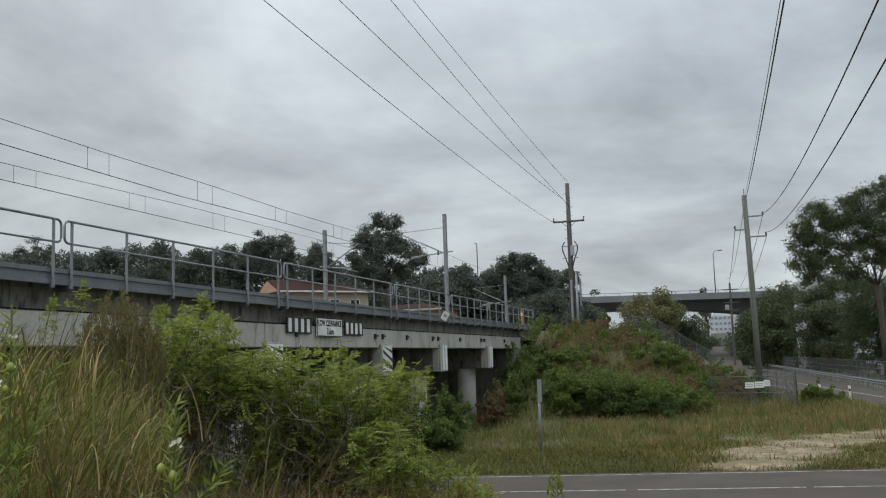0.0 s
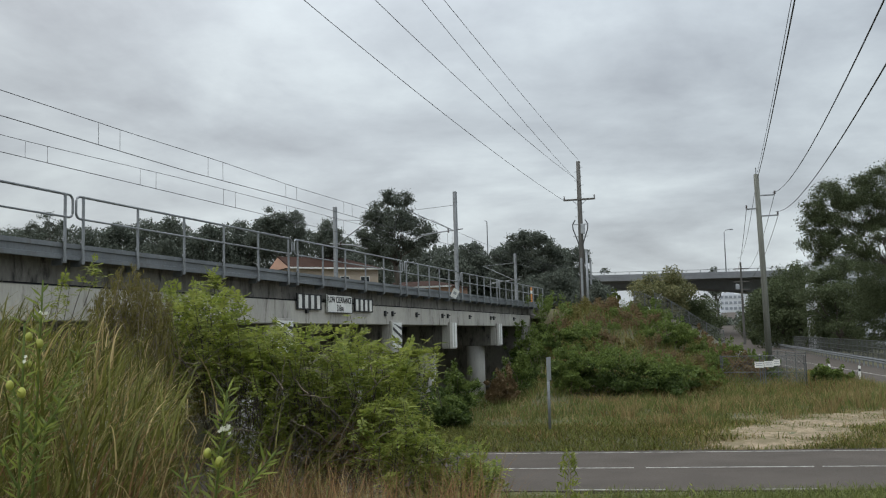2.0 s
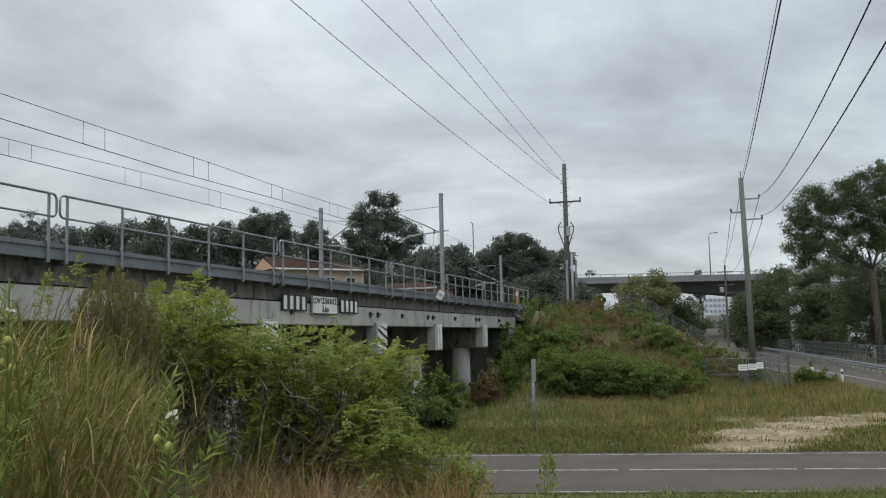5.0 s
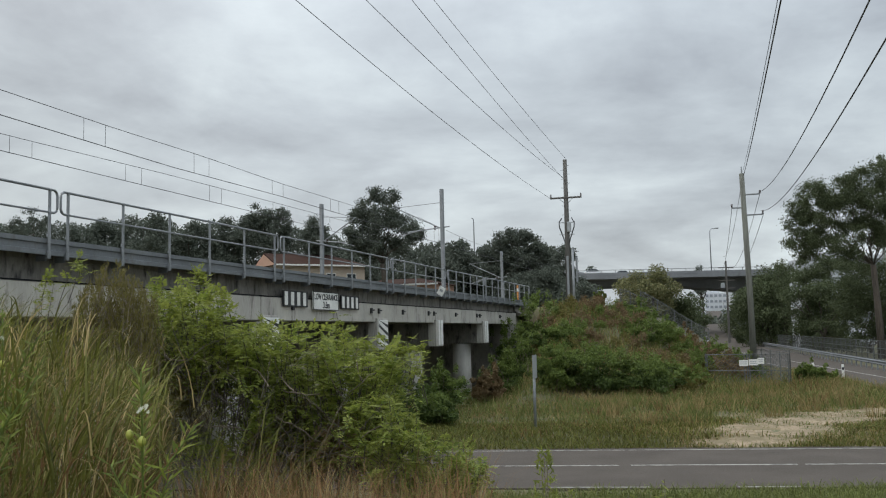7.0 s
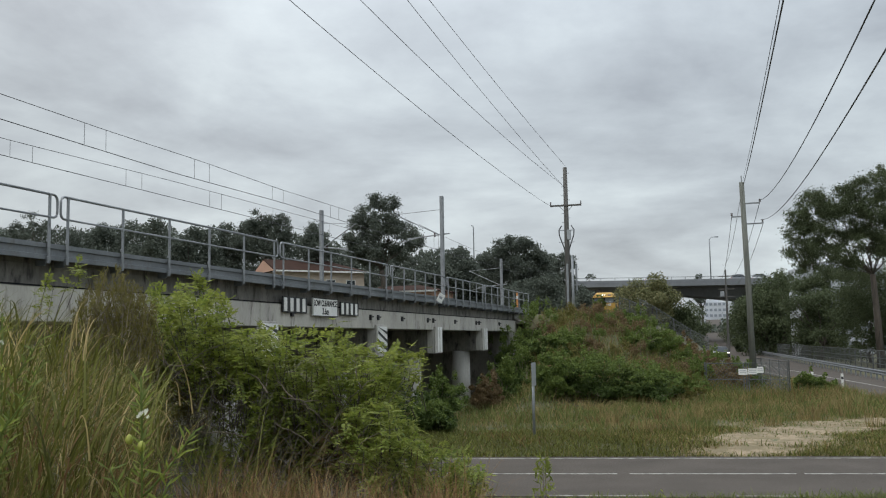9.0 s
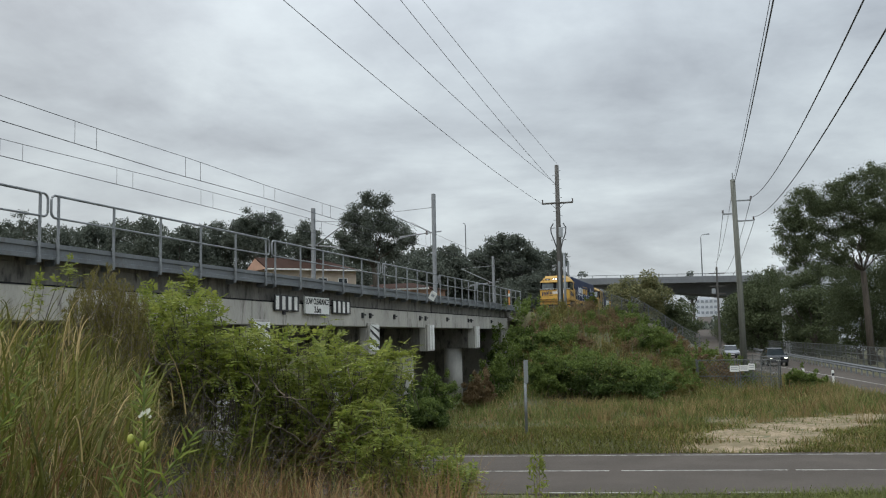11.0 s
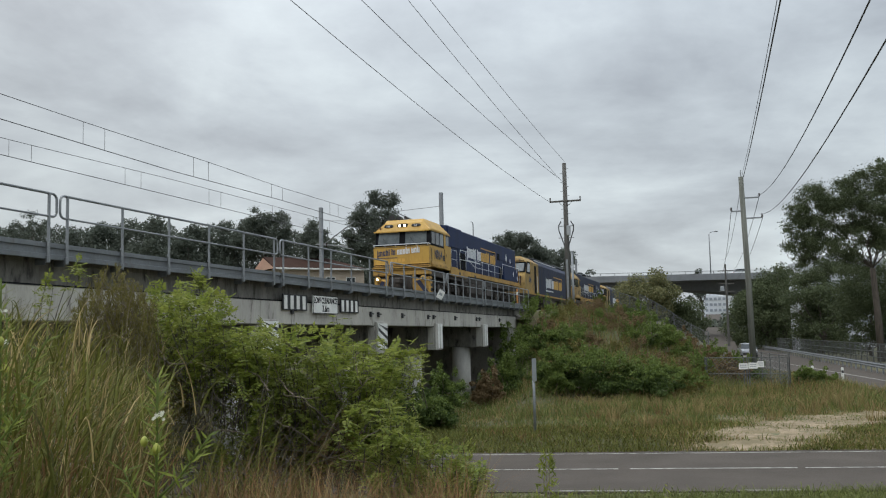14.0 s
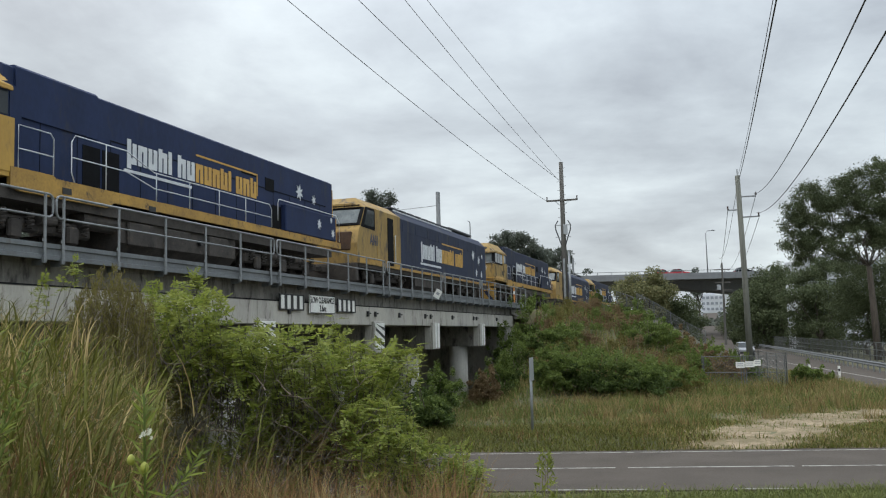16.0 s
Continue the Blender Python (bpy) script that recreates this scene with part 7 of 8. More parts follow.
def shrub_at(x, y, r, h, mat, label, n=6200, leaf=(0.15, 0.075), sprawl=30, second=None):
    z = gz(x, y)
    L = []
    for i in range(sprawl):
        a, q = rng.uniform(0, 6.28), rng.uniform(0.1, 0.9)
        k = rng.uniform(0.09, 0.24)
        L.append((x + r * q * math.cos(a), y + r * q * math.sin(a), z + h * rng.uniform(0.2, 0.85) * (1 - 0.35 * q), r * k, min(1.0, h * 0.6 / r)))
    for i in range(9):
        a, q = rng.uniform(0, 6.28), rng.uniform(0.0, 0.95)
        L.append((x + r * q * math.cos(a), y + r * q * math.sin(a), z + h * rng.uniform(0.7, 1.15) * (1 - 0.3 * q), r * rng.uniform(0.06, 0.13), 1.9))
    L.append((x, y, z + 0.25 * h, r * 0.6, min(1.0, h * 0.4 / r)))
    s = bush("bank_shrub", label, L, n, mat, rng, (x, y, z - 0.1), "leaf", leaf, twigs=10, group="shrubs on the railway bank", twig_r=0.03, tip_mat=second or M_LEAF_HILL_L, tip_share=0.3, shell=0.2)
    return s


for k in range(60):
    x, y = rng.uniform(4, 16), rng.uniform(46, 59)
    weed_tuft("bank_weed", x, y, rng.uniform(0.7, 1.4), "spindly green weed on the grassy bank", 110)
for k in range(46):
    x, y = rng.uniform(5, 15.5), rng.uniform(47, 59)
    if 2 < x * BX.x + y * BX.y < 11.5:
        L = [(x + 0.4 * rng.normal(), y + 0.4 * rng.normal(), gz(x, y) + rng.uniform(0.1, 0.75), rng.uniform(0.12, 0.3), 1.3) for i in range(9)]
        kind_ = k % 3
        bush("bank_herb", ("loose green herbs on the grassy bank", "loose olive herbs on the grassy bank", "dry brown herbs on the grassy bank")[kind_], L, 1300, (M_LEAF_HILL_L, M_LEAF_OLIVE, M_LEAF_DRY)[kind_], rng, None, "leaf", (0.13, 0.04), group="herbs on the railway bank", category="plant", shell=0.1)
GREEN, PALE, DRY, RANK = M_LEAF_HILL, M_LEAF_HILL_L, M_LEAF_DRY, M_LEAF_OLIVE
for x, y, r, h, m, lab in (
        (5.1, 56.9, 1.6, 5.0, GREEN, "dark climbing shrub against the abutment"), (4.6, 52.0, 2.1, 3.2, GREEN, "tall dark green shrub by the abutment"), (3.6, 55.5, 1.2, 4.2, GREEN, "dark climbing shrub by the bridge end"), (4.4, 54.3, 1.4, 4.2, GREEN, "tall dark green shrub by the bridge end"), (5.7, 57.8, 1.5, 4.4, GREEN, "dark climbing shrub on the wing wall"),
        (3.2, 47.0, 1.7, 2.1, GREEN, "dense dark green shrub beside the bridge opening"), (5.0, 43.8, 1.6, 1.9, GREEN, "dense dark green shrub at the foot of the bank"), (4.9, 42.3, 0.9, 2.1, PALE, "soft upright green shrub at the foot of the bank"),
        (1.9, 43.0, 0.9, 1.8, DRY, "brown withered shrub under the bridge edge"), (-0.2, 40.0, 1.4, 1.9, GREEN, "dark green shrub under the bridge edge"), (6.5, 43.2, 1.7, 1.9, GREEN, "spreading dark shrub at the foot of the bank"),
        (7.8, 43.0, 1.6, 1.7, GREEN, "spreading green shrub at the foot of the bank"), (9.3, 43.2, 1.7, 1.8, GREEN, "dark spreading shrub at the foot of the bank"), (10.8, 44.3, 1.4, 1.5, RANK, "half-dry olive shrub at the foot of the bank"),
        (9.9, 46.0, 1.7, 1.3, GREEN, "green shrub on the lower bank"), (11.7, 47.0, 1.4, 1.0, PALE, "green shrub at the foot of the bank"), (6.9, 46.5, 1.6, 0.9, GREEN, "spreading green shrub on the bank"), (5.6, 48.8, 1.4, 1.5, GREEN, "dense dark green shrub on the end of the bank"),
        (12.0, 58.0, 1.4, 1.5, PALE, "bright green bushy shrub on the bank"), (12.0, 55.0, 1.9, 1.7, PALE, "bright green spreading shrub on the bank"), (10.9, 53.0, 1.2, 1.2, GREEN, "green shrub on the bank"),
        (11.1, 67.0, 0.5, 1.4, RANK, "olive shrub with reddish tips at the top of the bank"), (9.8, 65.0, 0.5, 0.6, PALE, "bushy green shrub at the top of the bank"), (12.6, 67.0, 1.2, 0.9, GREEN, "green shrub below the fence"), (7.6, 66.0, 0.7, 0.5, RANK, "low olive shrub on top of the bank"),
        (5.9, 56.0, 1.2, 1.0, GREEN, "green shrub on the bank by the bridge end"), (6.7, 50.5, 1.3, 0.9, PALE, "bright green shrub on the lower bank"), (13.8, 54.0, 1.3, 1.4, RANK, "olive shrub on the bank"), (14.1, 60.0, 1.1, 1.5, RANK, "dry olive shrub on the bank"),
        (14.0, 52.0, 1.2, 1.3, DRY, "brown withered shrub beside the gate"), (13.3, 49.8, 1.1, 1.3, RANK, "half-dry olive shrub beside the fence"), (16.2, 53.6, 1.2, 1.5, DRY, "brown withered shrub behind the gate"), (17.7, 54.8, 1.1, 1.4, GREEN, "green shrub behind the gate"),
        (14.9, 56.0, 1.2, 1.2, DRY, "dry brown shrub on the slope"), (15.4, 61.0, 1.3, 1.5, DRY, "dry brown shrub below the boundary fence"), (18.6, 58.2, 1.1, 1.5, RANK, "olive shrub at the foot of the pole"), (16.4, 58.5, 1.4, 1.6, RANK, "olive shrub on the slope behind the gate"), (17.4, 62.0, 1.3, 1.6, RANK, "olive shrub along the boundary fence"), (19.6, 65.0, 1.2, 1.5, PALE, "green shrub along the boundary fence"),
        (19.2, 50.0, 1.0, 1.4, GREEN, "low green weeds beside the highway"), (20.4, 51.0, 0.8, 0.8, PALE, "low green weeds beside the highway"), (21.6, 57.5, 0.9, 0.8, PALE, "low green weeds beside the highway"),
        (-0.3, 33.5, 1.3, 1.3, GREEN, "green shrub at the side of the underpass"), (-2.4, 37, 2.2, 2.4, GREEN, "dark shrub in the shade of the bridge")):
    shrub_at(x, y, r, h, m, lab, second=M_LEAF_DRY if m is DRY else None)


def tree(label, x, y, z0, z_low, z_top, half, n, mat, leaf, trunk=0.35, gaps=1.0, clumps=34, squash=0.62, name="tree", seed=0):
    """A gum tree: forked trunk, limbs and a ragged crown of leaf clumps."""
    r = np.random.default_rng(seed)
    t = thing(name, label, "tree", group="trees")
    H = z_top - z_low
    L = []
    for i in range(clumps):
        u = unit(r, 1)[0]
        k = r.uniform(0.25, 0.95)
        c = (x + u[0] * half * k * 0.92, y + u[1] * half * k * 0.7, z_low + H * 0.5 + u[2] * H * 0.46 * k)
        L.append((*c, half * r.uniform(0.16, 0.30) * gaps, squash * r.uniform(0.8, 1.2)))
    pts, out = lump_points(r, L, n, 0.25)
    lo, hi = np.quantile(pts, 0.01, axis=0), np.quantile(pts, 0.99, axis=0)
    want_lo, want_hi = np.array([x - half, y - half * 0.8, z_low]), np.array([x + half, y + half * 0.8, z_top])
    fit = lambda q: want_lo + (np.asarray(q) - lo) / (hi - lo) * (want_hi - want_lo)
    pts = fit(pts)
    L = [(*fit(q[:3]), *q[3:]) for q in L]
    a = out * 0.4 + unit(r, n) - np.array([0, 0, 0.5])
    tagged(part("crown", leaf_cloud("crown", pts, a, unit(r, n), leaf[0] * r.uniform(0.6, 1.4, n), leaf[1] * r.uniform(0.6, 1.4, n), 0.1, 3), mat, t), kind="stuff")
    fork = Vector((x + 0.2, y, z_low + 0.12 * H))
    part("trunk", Geo().tube([(x, y, z0 - 0.3), (x + 0.1, y, z0 + (fork.z - z0) * 0.5), fork], trunk, 10, trunk * 0.6), M_BARK, t, "", True)
    order = sorted(L, key=lambda q: -q[3])[:12]
    branches(r, fork, [q[:3] for q in order], trunk * 0.42, M_BARK, t, "limb", 0.08)
    return t


def clump_tree(label, x, y, z0, clumps, n, mat, leaf, trunk, seed, deep=0.8, full=0.0):
    """A tree whose crown is a set of ragged leaf clumps (across, height, radius) on limbs."""
    r = np.random.default_rng(seed)
    t = thing("tree", label, "tree", group="trees")
    L = []
    for cx, cz, cr in clumps:
        for k in range(9 + int(6 * full)):
            u = unit(r, 1)[0] * (1 - 0.25 * full * (k % 2))
            L.append((cx + u[0] * cr * 0.85, y + u[1] * cr * 1.6 * deep + 0.6 * deep * r.normal(), cz + u[2] * cr * 0.8, cr * (r.uniform(0.2, 0.6) + 0.12 * full), r.uniform(0.5, 0.9)))
    pts, out = lump_points(r, L, n, 0.0)
    loose = r.uniform(0, 1, n) < 0.3
    pts = pts + r.normal(size=(n, 3)) * np.where(loose, 0.2, 0.08)[:, None]
    a = out * 0.5 + unit(r, n) - np.array([0, 0, 0.4])
    tagged(part("crown", leaf_cloud("crown", pts, a, unit(r, n), leaf[0] * r.uniform(0.6, 1.4, n), leaf[1] * r.uniform(0.6, 1.4, n), 0.1, 3), mat, t), kind="stuff")
    low = min(c[1] - c[2] for c in clumps)
    fork = Vector((x, y, max(z0 + 0.6, low)))
    part("trunk", Geo().tube([(x + 0.3, y, z0 - 0.3), (x + 0.2, y, (z0 + fork.z) / 2), fork], trunk, 10, trunk * 0.7), M_BARK, t, "", True)
    branches(r, fork, [(c[0], y + 0.4 * r.normal(), c[1]) for c in clumps], trunk * 0.17, M_BARK, t, "limb", 0.13)
    return t


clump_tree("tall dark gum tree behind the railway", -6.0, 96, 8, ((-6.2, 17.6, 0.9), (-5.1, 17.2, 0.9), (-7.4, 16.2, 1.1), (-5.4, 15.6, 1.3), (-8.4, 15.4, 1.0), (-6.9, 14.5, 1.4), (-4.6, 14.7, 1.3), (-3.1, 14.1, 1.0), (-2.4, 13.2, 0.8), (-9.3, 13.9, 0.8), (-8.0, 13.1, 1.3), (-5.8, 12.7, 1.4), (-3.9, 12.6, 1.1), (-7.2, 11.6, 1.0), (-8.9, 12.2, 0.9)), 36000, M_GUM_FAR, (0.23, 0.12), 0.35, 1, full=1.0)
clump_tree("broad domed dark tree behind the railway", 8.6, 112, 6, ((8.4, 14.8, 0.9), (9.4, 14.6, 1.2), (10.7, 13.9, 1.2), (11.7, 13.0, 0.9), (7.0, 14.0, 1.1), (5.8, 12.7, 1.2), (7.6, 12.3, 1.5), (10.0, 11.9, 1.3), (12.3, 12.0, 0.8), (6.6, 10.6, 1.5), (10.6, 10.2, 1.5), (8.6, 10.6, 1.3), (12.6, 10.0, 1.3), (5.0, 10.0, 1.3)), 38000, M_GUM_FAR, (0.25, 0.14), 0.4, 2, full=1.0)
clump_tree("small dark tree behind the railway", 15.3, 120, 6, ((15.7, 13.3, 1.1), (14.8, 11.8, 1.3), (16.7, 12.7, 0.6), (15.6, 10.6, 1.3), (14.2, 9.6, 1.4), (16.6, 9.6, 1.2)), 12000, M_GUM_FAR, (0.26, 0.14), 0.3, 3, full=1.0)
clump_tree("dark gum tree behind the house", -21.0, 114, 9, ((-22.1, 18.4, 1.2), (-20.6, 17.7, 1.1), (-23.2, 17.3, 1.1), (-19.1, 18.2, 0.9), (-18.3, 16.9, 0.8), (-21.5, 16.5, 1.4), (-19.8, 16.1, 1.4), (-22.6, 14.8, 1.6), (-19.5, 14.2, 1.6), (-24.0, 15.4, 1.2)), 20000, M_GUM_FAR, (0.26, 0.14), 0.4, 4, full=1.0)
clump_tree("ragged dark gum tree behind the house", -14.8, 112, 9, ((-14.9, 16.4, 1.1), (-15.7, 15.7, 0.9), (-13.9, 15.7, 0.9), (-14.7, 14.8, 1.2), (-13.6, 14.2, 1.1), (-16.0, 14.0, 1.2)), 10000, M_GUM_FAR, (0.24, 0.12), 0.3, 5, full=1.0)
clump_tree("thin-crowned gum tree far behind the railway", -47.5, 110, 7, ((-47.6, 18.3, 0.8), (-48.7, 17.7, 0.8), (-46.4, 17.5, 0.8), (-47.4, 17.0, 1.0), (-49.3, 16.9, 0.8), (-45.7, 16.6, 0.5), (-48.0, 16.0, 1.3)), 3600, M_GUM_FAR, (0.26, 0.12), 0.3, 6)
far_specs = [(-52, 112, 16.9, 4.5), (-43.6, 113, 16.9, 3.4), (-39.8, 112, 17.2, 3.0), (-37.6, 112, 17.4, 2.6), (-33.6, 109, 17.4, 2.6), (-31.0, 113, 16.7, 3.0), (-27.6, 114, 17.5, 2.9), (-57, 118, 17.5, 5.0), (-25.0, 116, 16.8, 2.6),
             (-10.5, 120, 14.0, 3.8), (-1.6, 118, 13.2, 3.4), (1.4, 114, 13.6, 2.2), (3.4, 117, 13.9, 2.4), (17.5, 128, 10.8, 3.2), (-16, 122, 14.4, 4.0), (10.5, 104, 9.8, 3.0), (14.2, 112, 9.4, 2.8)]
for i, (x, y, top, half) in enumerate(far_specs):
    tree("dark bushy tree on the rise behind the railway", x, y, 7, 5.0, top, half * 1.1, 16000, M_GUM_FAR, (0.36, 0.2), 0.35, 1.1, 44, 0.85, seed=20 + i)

def woods(label, x0, x1, y0, y1, z0, z1, n, leaf, mat, skyline=None):
    """A far belt of trees as one mass of leaves with a rolling top."""
    x, y = rng.uniform(x0, x1, n), rng.uniform(y0, y1, n)
    top = z1 + 0.9 * np.sin(x * 0.55) + 0.8 * np.sin(x * 1.3 + 1.0) + 0.5 * np.sin(x * 2.9 + 2.0)
    if skyline:
        top = np.interp(x, [q[0] for q in skyline], [q[1] for q in skyline]) + 0.25 * np.sin(x * 2.2 + 1.0) + 0.2 * np.sin(x * 4.9 + 2.0) + 0.15 * np.sin(x * 9.0)
    z = z0 + (top - z0) * rng.uniform(0, 1, n) ** 0.7
    c = np.stack([x, y, z], 1)
    return tagged(part("far_woods", leaf_cloud("far_woods", c, unit(rng, n), unit(rng, n), leaf * rng.uniform(0.6, 1.4, n), leaf * 0.6, 0.0, 3), mat), label, "woods", kind="stuff")


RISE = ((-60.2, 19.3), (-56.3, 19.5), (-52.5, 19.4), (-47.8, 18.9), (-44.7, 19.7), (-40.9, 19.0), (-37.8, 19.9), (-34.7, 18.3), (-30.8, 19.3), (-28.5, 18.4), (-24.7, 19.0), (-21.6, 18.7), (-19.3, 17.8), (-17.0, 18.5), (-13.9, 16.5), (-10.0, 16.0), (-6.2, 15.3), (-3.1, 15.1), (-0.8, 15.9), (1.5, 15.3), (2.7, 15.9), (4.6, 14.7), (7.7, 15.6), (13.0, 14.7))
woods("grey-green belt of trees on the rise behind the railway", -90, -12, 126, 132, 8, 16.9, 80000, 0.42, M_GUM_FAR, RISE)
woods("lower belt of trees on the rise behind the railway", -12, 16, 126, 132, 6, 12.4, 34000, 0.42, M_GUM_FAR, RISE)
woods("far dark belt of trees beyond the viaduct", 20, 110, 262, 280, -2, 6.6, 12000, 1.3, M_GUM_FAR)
tree("flowering tree with pale yellow blossom by the railway", 24.1, 112, 3, 4.2, 10.3, 3.7, 20000, M_BLOSSOM, (0.26, 0.15), 0.3, 1.15, 34, 0.7, seed=6)
tree("low green tree by the highway bank", 27.5, 116, 3, 2.0, 8.0, 3.6, 15000, M_GUM, (0.26, 0.15), 0.3, 1.2, 26, 0.7, seed=7)
tree("low green tree by the highway bank", 31.3, 124, 3, 1.2, 7.2, 3.4, 14000, M_GUM, (0.27, 0.15), 0.3, 1.2, 22, 0.7, seed=8)
# roadside gums beyond the highway
clump_tree("large spreading gum tree beside the highway", 41.0, 90, 0.2, ((34.2, 14.8, 1.5), (35.7, 15.8, 1.6), (37.6, 16.3, 1.7), (39.0, 16.3, 1.5), (40.9, 16.8, 1.7), (42.3, 17.6, 1.6), (34.7, 12.9, 1.7), (36.7, 13.6, 2.0), (38.9, 13.9, 2.1), (41.3, 14.3, 2.1), (34.4, 11.2, 1.4), (36.0, 11.2, 1.8), (38.2, 11.4, 2.1), (40.6, 11.6, 2.1), (42.6, 12.7, 2.1), (33.9, 9.9, 0.9), (42.4, 18.9, 0.7), (44.4, 16.5, 2.7), (45.2, 12.6, 3.2), (47.0, 15.3, 2.7)), 120000, M_GUM, (0.19, 0.10), 0.36, 10, full=0.6)
clump_tree("rounded green tree beside the highway", 64.0, 189, 0.2, ((66.0, 13.2, 3.0), (63.6, 9.9, 3.1), (67.5, 9.9, 3.3), (61.2, 7.1, 3.3), (65.1, 6.0, 3.9), (58.8, 4.3, 3.1), (69.0, 5.3, 4.1), (61.1, 2.1, 2.2), (64.9, 1.0, 2.4), (57.4, 1.5, 1.9)), 46000, M_GUM, (0.34, 0.19), 0.56, 11, full=0.6)
clump_tree("dense dark tree beside the highway", 51.1, 129, 0.2, ((49.8, 8.4, 3.1), (52.9, 9.5, 3.4), (50.3, 4.6, 3.4), (53.4, 5.3, 3.1), (48.7, 1.6, 2.0), (52.5, 1.9, 2.3), (51.1, 11.3, 1.9)), 48000, M_GUM, (0.25, 0.14), 0.41, 12, full=0.6)
clump_tree("low dense shrubbery behind the highway fence", 48.2, 108, 0.2, ((43.2, 2.3, 1.9), (45.9, 2.5, 2.1), (48.8, 2.3, 2.1), (51.7, 2.7, 2.4), (54.7, 3.0, 2.5), (44.8, 5.0, 2.0), (48.2, 5.4, 2.2), (51.5, 5.6, 2.5), (54.9, 6.3, 2.7), (50.0, 8.6, 2.2), (53.8, 9.7, 2.7)), 34000, M_GUM, (0.26, 0.14), 0.28, 14)
clump_tree("dense dark tree beside the highway", 45.8, 99, 0.2, ((43.6, 8.4, 2.7), (46.0, 7.2, 2.7), (44.6, 4.8, 2.7), (48.2, 5.3, 3.6), (45.7, 2.9, 1.6), (49.9, 8.8, 3.6), (43.2, 2.5, 1.6), (48.2, 2.5, 1.8), (43.0, 5.8, 1.9)), 50000, M_GUM, (0.20, 0.11), 0.38, 13, full=0.6)
tree("tall gum tree beside the highway", 50.5, 97, 0.2, 2.0, 18.6, 5.6, 16000, M_GUM, (0.32, 0.15), 0.45, 0.8, 56, 0.6, seed=11)
tree("dense dark tree beside the highway", 53.5, 150, 0.2, 0.5, 13.0, 5.0, 10000, M_GUM, (0.42, 0.22), 0.3, 1.2, 30, 0.75, seed=15)
tree("dense dark tree beside the highway", 58.5, 170, 0.2, 0.5, 12.5, 5.0, 9000, M_GUM, (0.45, 0.24), 0.3, 1.2, 30, 0.75, seed=18)
tree("dense dark tree beside the highway", 49.5, 125, 0.2, 0.5, 9.2, 4.4, 10000, M_GUM, (0.38, 0.2), 0.3, 1.2, 30, 0.75, seed=19)
tree("dense dark tree beside the highway", 52.0, 152, 0.2, 0.5, 12.6, 5.6, 16000, M_GUM, (0.42, 0.22), 0.3, 1.3, 40, 0.75, seed=21)
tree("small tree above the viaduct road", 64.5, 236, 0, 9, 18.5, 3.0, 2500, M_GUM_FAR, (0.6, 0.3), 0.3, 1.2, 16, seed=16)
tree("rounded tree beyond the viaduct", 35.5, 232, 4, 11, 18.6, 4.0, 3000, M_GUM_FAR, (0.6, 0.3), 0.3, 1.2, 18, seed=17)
# ---- vehicles ----


def car(name, label, paint, lit=False, tall=1.62):
    """A five-door car, its nose towards -x, wheels on z 0."""
    c = thing(name, label, "car")
    h = tall
    low = [(-2.2, 0.35), (-2.22, 0.72), (-2.05, 0.86), (-1.1, 1.0), (-0.95, 1.02), (1.6, 1.04), (2.05, 0.98), (2.15, 0.7), (2.12, 0.35)]
    part("body", Geo().prism(low, -0.88, 0.88), paint, c, "car body")
    cabin = [[(-1.05, 1.0), (1.85, 1.02), (1.35, h - 0.04), (0.6, h), (-0.1, h - 0.02), (-0.35, h - 0.08)]]
    g = Geo().rings([[(x, -0.84, z) if z < 1.1 else (x, -0.66, z) for x, z in cabin[0]], [(x, 0.84, z) if z < 1.1 else (x, 0.66, z) for x, z in cabin[0]]])
    part("cabin", g, M_GLASS, c, "dark glazed cabin")
    part("roof", Geo().rings([[(-0.30, -0.665, h - 0.06), (-0.1, -0.665, h + 0.005), (0.6, -0.665, h + 0.02), (1.38, -0.665, h - 0.03)], [(-0.30, 0.665, h - 0.06), (-0.1, 0.665, h + 0.005), (0.6, 0.665, h + 0.02), (1.38, 0.665, h - 0.03)]]), paint, c)
    for x in (-1.35, 1.32):
        for y in (-0.84, 0.84):
            w = part("wheel", Geo().lathe([(0.22, -0.1), (0.33, -0.1), (0.34, 0.0), (0.33, 0.1), (0.22, 0.1)], (x, y, 0.34), "y", 18), M_RUBBER, c)
            part("rim", Geo().lathe([(0.2, -0.11), (0.21, 0.11)], (x, y, 0.34), "y", 12), M_GREY_SIGN, w)
    for y in (-0.68, 0.68):
        part("headlight", Geo().box(-2.2, -2.0, y - 0.17, y + 0.17, 0.68, 0.82, 0.03), M_LAMP if lit else M_GREY_SIGN, c, "lit headlight" if lit else "headlight")
        part("mirror", Geo().box(-0.75, -0.6, y * 1.42 - 0.08, y * 1.42 + 0.08, 1.0, 1.14, 0.03), paint, c)
        part("tail_light", Geo().box(2.06, 2.14, y - 0.15, y + 0.15, 0.75, 0.92), M_CAR_RED, c)
    part("bumper", Geo().box(-2.26, -2.1, -0.8, 0.8, 0.34, 0.58, 0.04), M_BLACK, c)
    part("plate", Geo().box(-2.275, -2.262, -0.2, 0.2, 0.5, 0.6), M_WHITE, c)
    return c


suv = car("car", "charcoal hatchback driving along the highway with lit headlights", M_CAR_DARK, True, 1.66)
far_car = car("car", "silver car driving far along the highway", M_CAR_GREY)

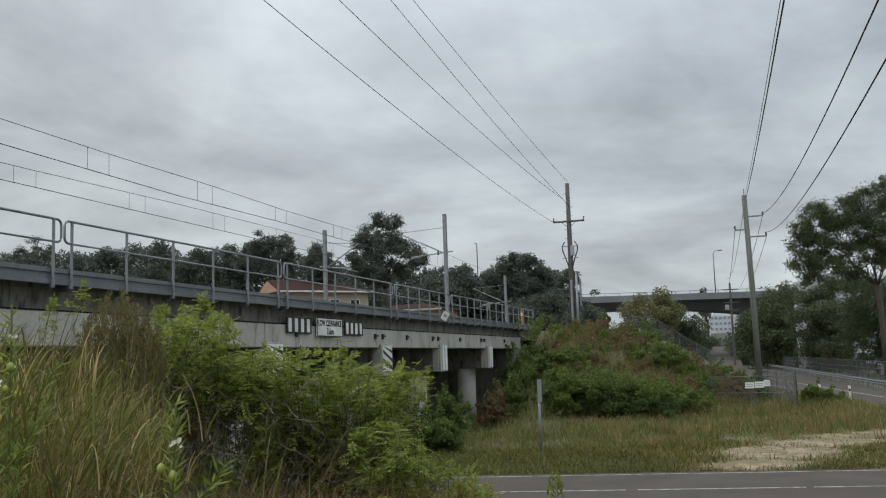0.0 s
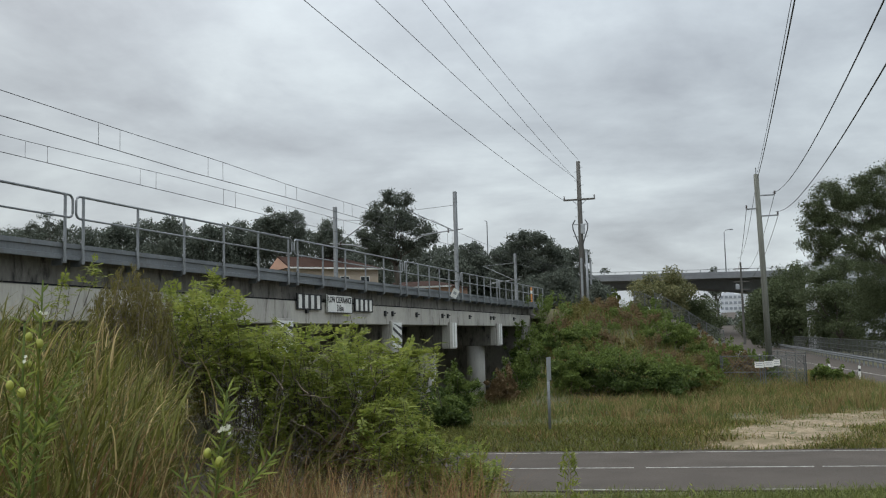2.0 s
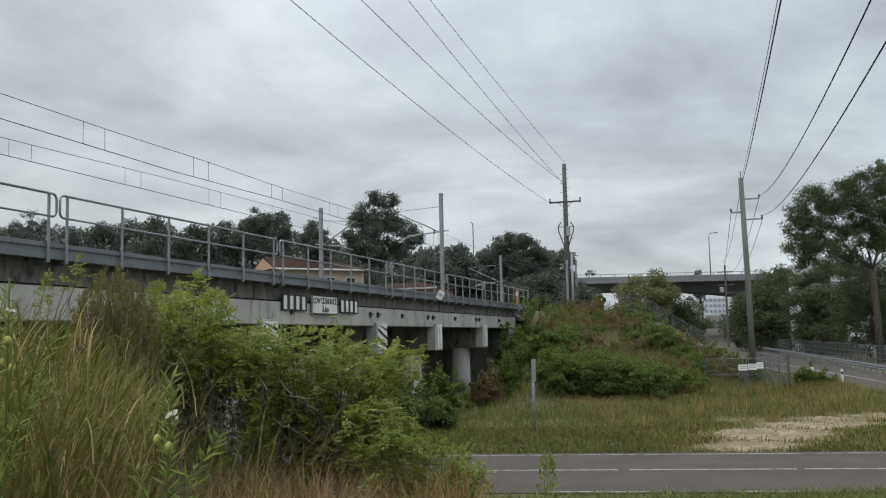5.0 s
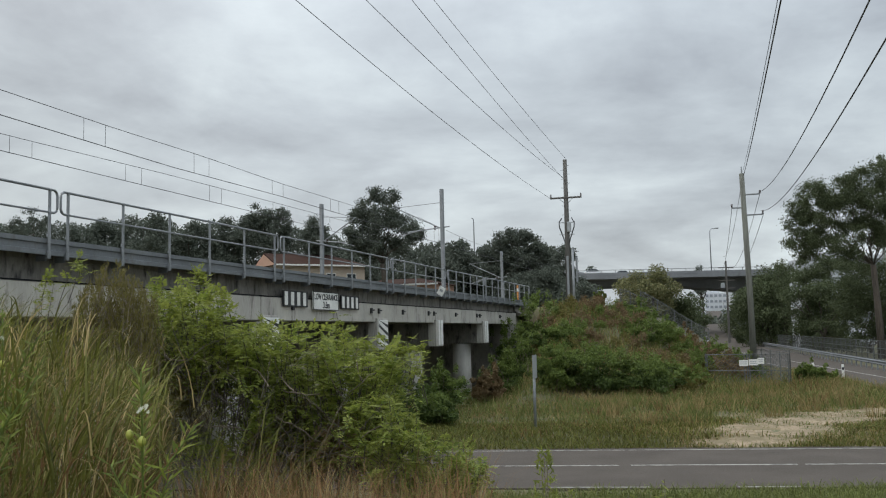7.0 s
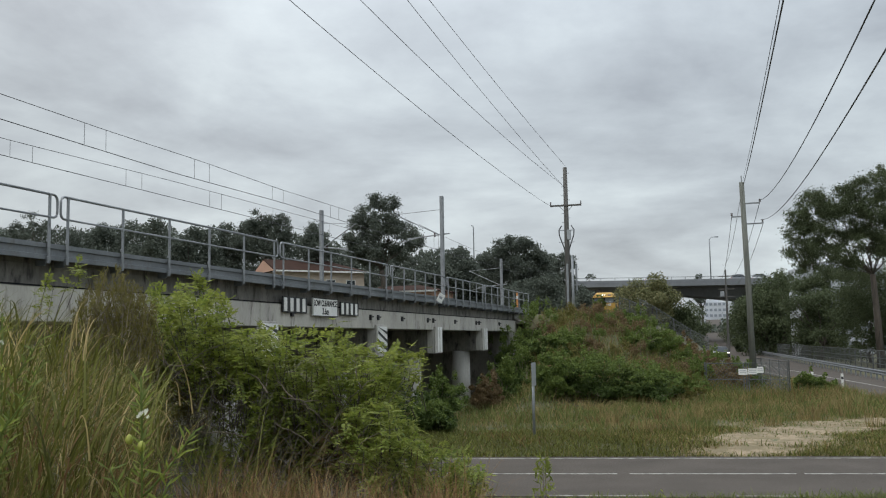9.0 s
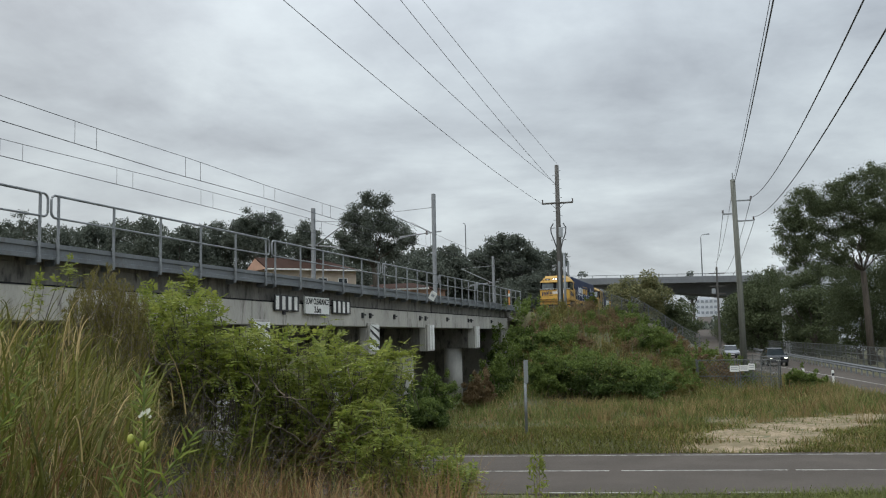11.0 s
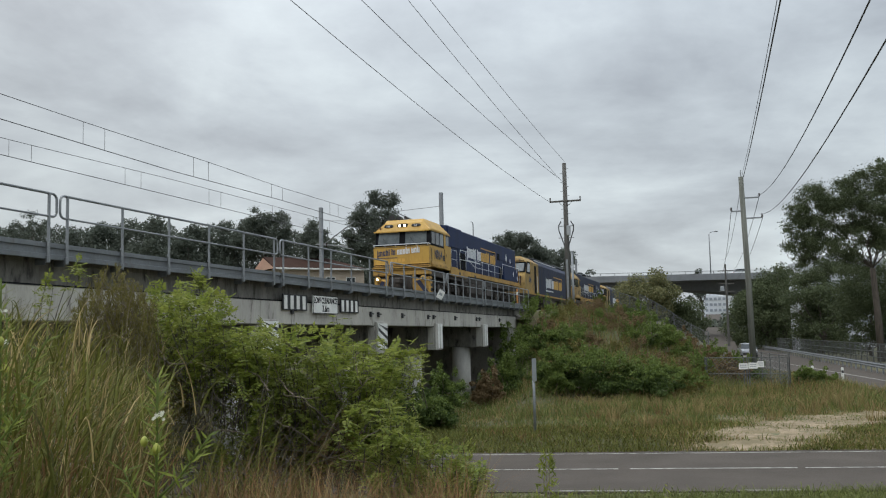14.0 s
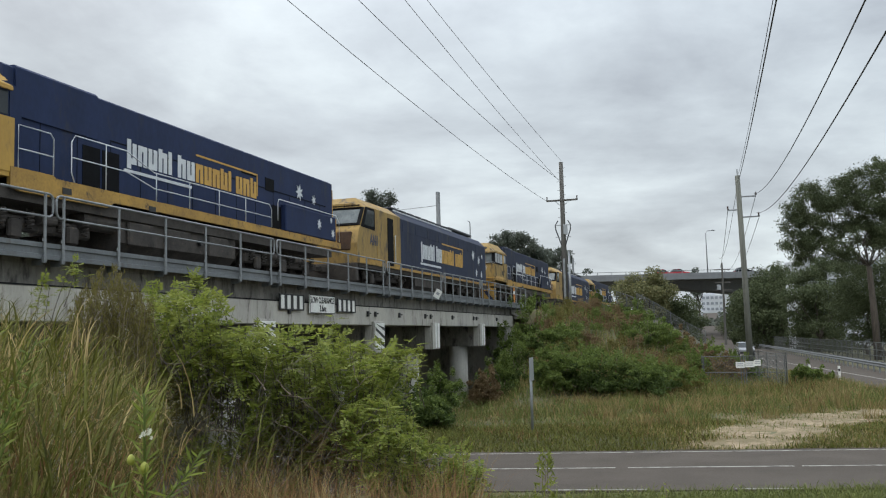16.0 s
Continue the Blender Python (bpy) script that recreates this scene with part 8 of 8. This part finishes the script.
# traffic on the viaduct: seconds and place across at which each passes, way, paint
TRAFFIC = ((16.0, 48.5, 1, M_CAR_RED, "red"), (16.0, 52.0, 1, M_CAR_RED, "red"), (16.0, 66.0, 1, M_CAR_DARK, "charcoal"), (13.0, 66.5, -1, M_CAR_WHITE, "white"), (12.5, 38.0, 1, M_CAR_WHITE, "white"),
           (9.5, 55.0, 1, M_CAR_WHITE, "white"), (8.5, 56.5, -1, M_CAR_GREY, "silver"), (8.0, 46.5, 1, M_CAR_GREY, "silver"), (7.0, 33.0, 1, M_CAR_WHITE, "white"), (6.5, 49.0, -1, M_CAR_GREY, "silver"),
           (3.5, 48.0, 1, M_CAR_GREY, "silver"), (3.5, 53.0, -1, M_CAR_DARK, "charcoal"))
viaduct_cars = []
masters = {}
for t0, x0, way, paint, colour in TRAFFIC:
    if colour not in masters:
        c = masters[colour] = car("car", colour + " car driving across the viaduct", paint)
        c["group"] = "cars on the viaduct"
    else:
        c = copy_thing(masters[colour], pose(0, 0, 0))
    viaduct_cars.append((c, t0, x0, way))

# ---- what moves ----


def about(p, ry, rx=0.0):
    """A lean about the foot point p."""
    return pose(*p) @ pose(0, 0, 0, rx, ry, 0) @ pose(-p[0], -p[1], -p[2])


# how far the wind bends the milkweed: seconds, degrees across, degrees towards the camera
WIND = ((0.0, 4.7, 6.5), (0.5, 5.6, 7.5), (1.0, 8.2, 9.4), (1.5, 9.0, 9.5), (2.0, 9.7, 9.3), (2.5, 13.5, 6.5), (3.0, 6.9, 6.6), (3.5, 5.8, 4.8), (4.0, 7.2, 3.6), (4.7, 4.0, 4.5), (5.4, 4.6, 4.0), (6.0, 2.0, 3.6),
        (6.5, 1.1, 3.5), (7.0, 0.8, 4.2), (7.5, 1.9, 2.8), (8.5, 1.3, 3.5), (9.5, 0.6, 3.8), (10.2, 0.9, 3.6), (10.9, 2.2, 4.2), (11.7, 0.8, 3.4), (12.5, 1.2, 3.2), (13.5, 2.8, 5.4), (14.5, 4.3, 6.6), (15.0, 8.5, 10.2), (15.2, 8.3, 12.0), (16.0, 4.2, 12.6))


def motions():
    times = [0.25 * i for i in range(65)]
    for loco, back in ((loco_1, 0.0), (loco_2, 23.0), (loco_3, 46.6), (loco_4, 69.6), (loco_5, 93.0)):
        walk(loco, [(t, track_pose(270.09 - 16.112 * t + back, 15.4, RAIL)) for t in times])
    # wheels of the leading locomotives turn with the train
    for ws in wheels_1 + wheels_2:
        x, y, z = ws.location
        walk(ws, [(i / 30, pose(x, y, z, 0, -math.degrees(16.112 * i / 30 / 0.52) % 360, 0)) for i in range(481)])
    # the dark car comes down the highway, passes and pulls up out of sight
    rows = []
    for t in times:
        d = 25.2 * (t - 12.3) if t < 13.0 else 17.64 + 5.0 * (1 - math.exp(-4 * (t - 13.0)))
        rows.append((t, pose(26.45 - 0.174 * d, 58.0 - 0.985 * d, 0.22, 0, 0, 80.0)))
    walk(suv, rows)
    # another one comes on far behind and slows down
    rows = []
    for t in times:
        y = 250.0 - 12.0 * t if t < 10.5 else 124.0 - 12.0 * (1 - math.exp(-(t - 10.5)))
        rows.append((t, pose(26.2 + 0.1763 * (y - 58.0), y, 0.22, 0, 0, 80.0)))
    walk(far_car, rows)
    for c, t0, x0, way in viaduct_cars:
        walk(c, [(t, pose(x0 + 18.0 * way * (t - t0), 204.5 if way > 0 else 213.0, 14.95, 0, 0, 180.0 if way > 0 else 0.0)) for t in times])
    for weed, foot, k in ((weed_1, (-0.93, 2.95, 1.70), 1.0), (weed_2, (-1.50, 3.2, 1.75), 0.5), (weed_2b, (-1.66, 3.6, 1.78), 0.4), (weed_2d, (-1.39, 2.9, 1.74), 0.35)):
        walk(weed, [(t, pose(*foot, b * k, a * k, 0)) for t, a, b in WIND])
    for stand_, k in ((tall_1, 0.12), (tall_2, 0.17), (tall_3, 0.25), (tall_4, 0.2)):
        walk(stand_, [(t, about((-2.5, 5.0, 1.9), (a - 4.0) * k)) for t, a, b in WIND])
    for weed, k in ((weed_3, 0.5), (weed_4, 0.9), (weed_5, 0.3)):
        p = tuple(weed.location)
        walk(weed, [(t, pose(*p, 0, (a - 3.0) * k, 0)) for t, a, b in WIND])


motions()
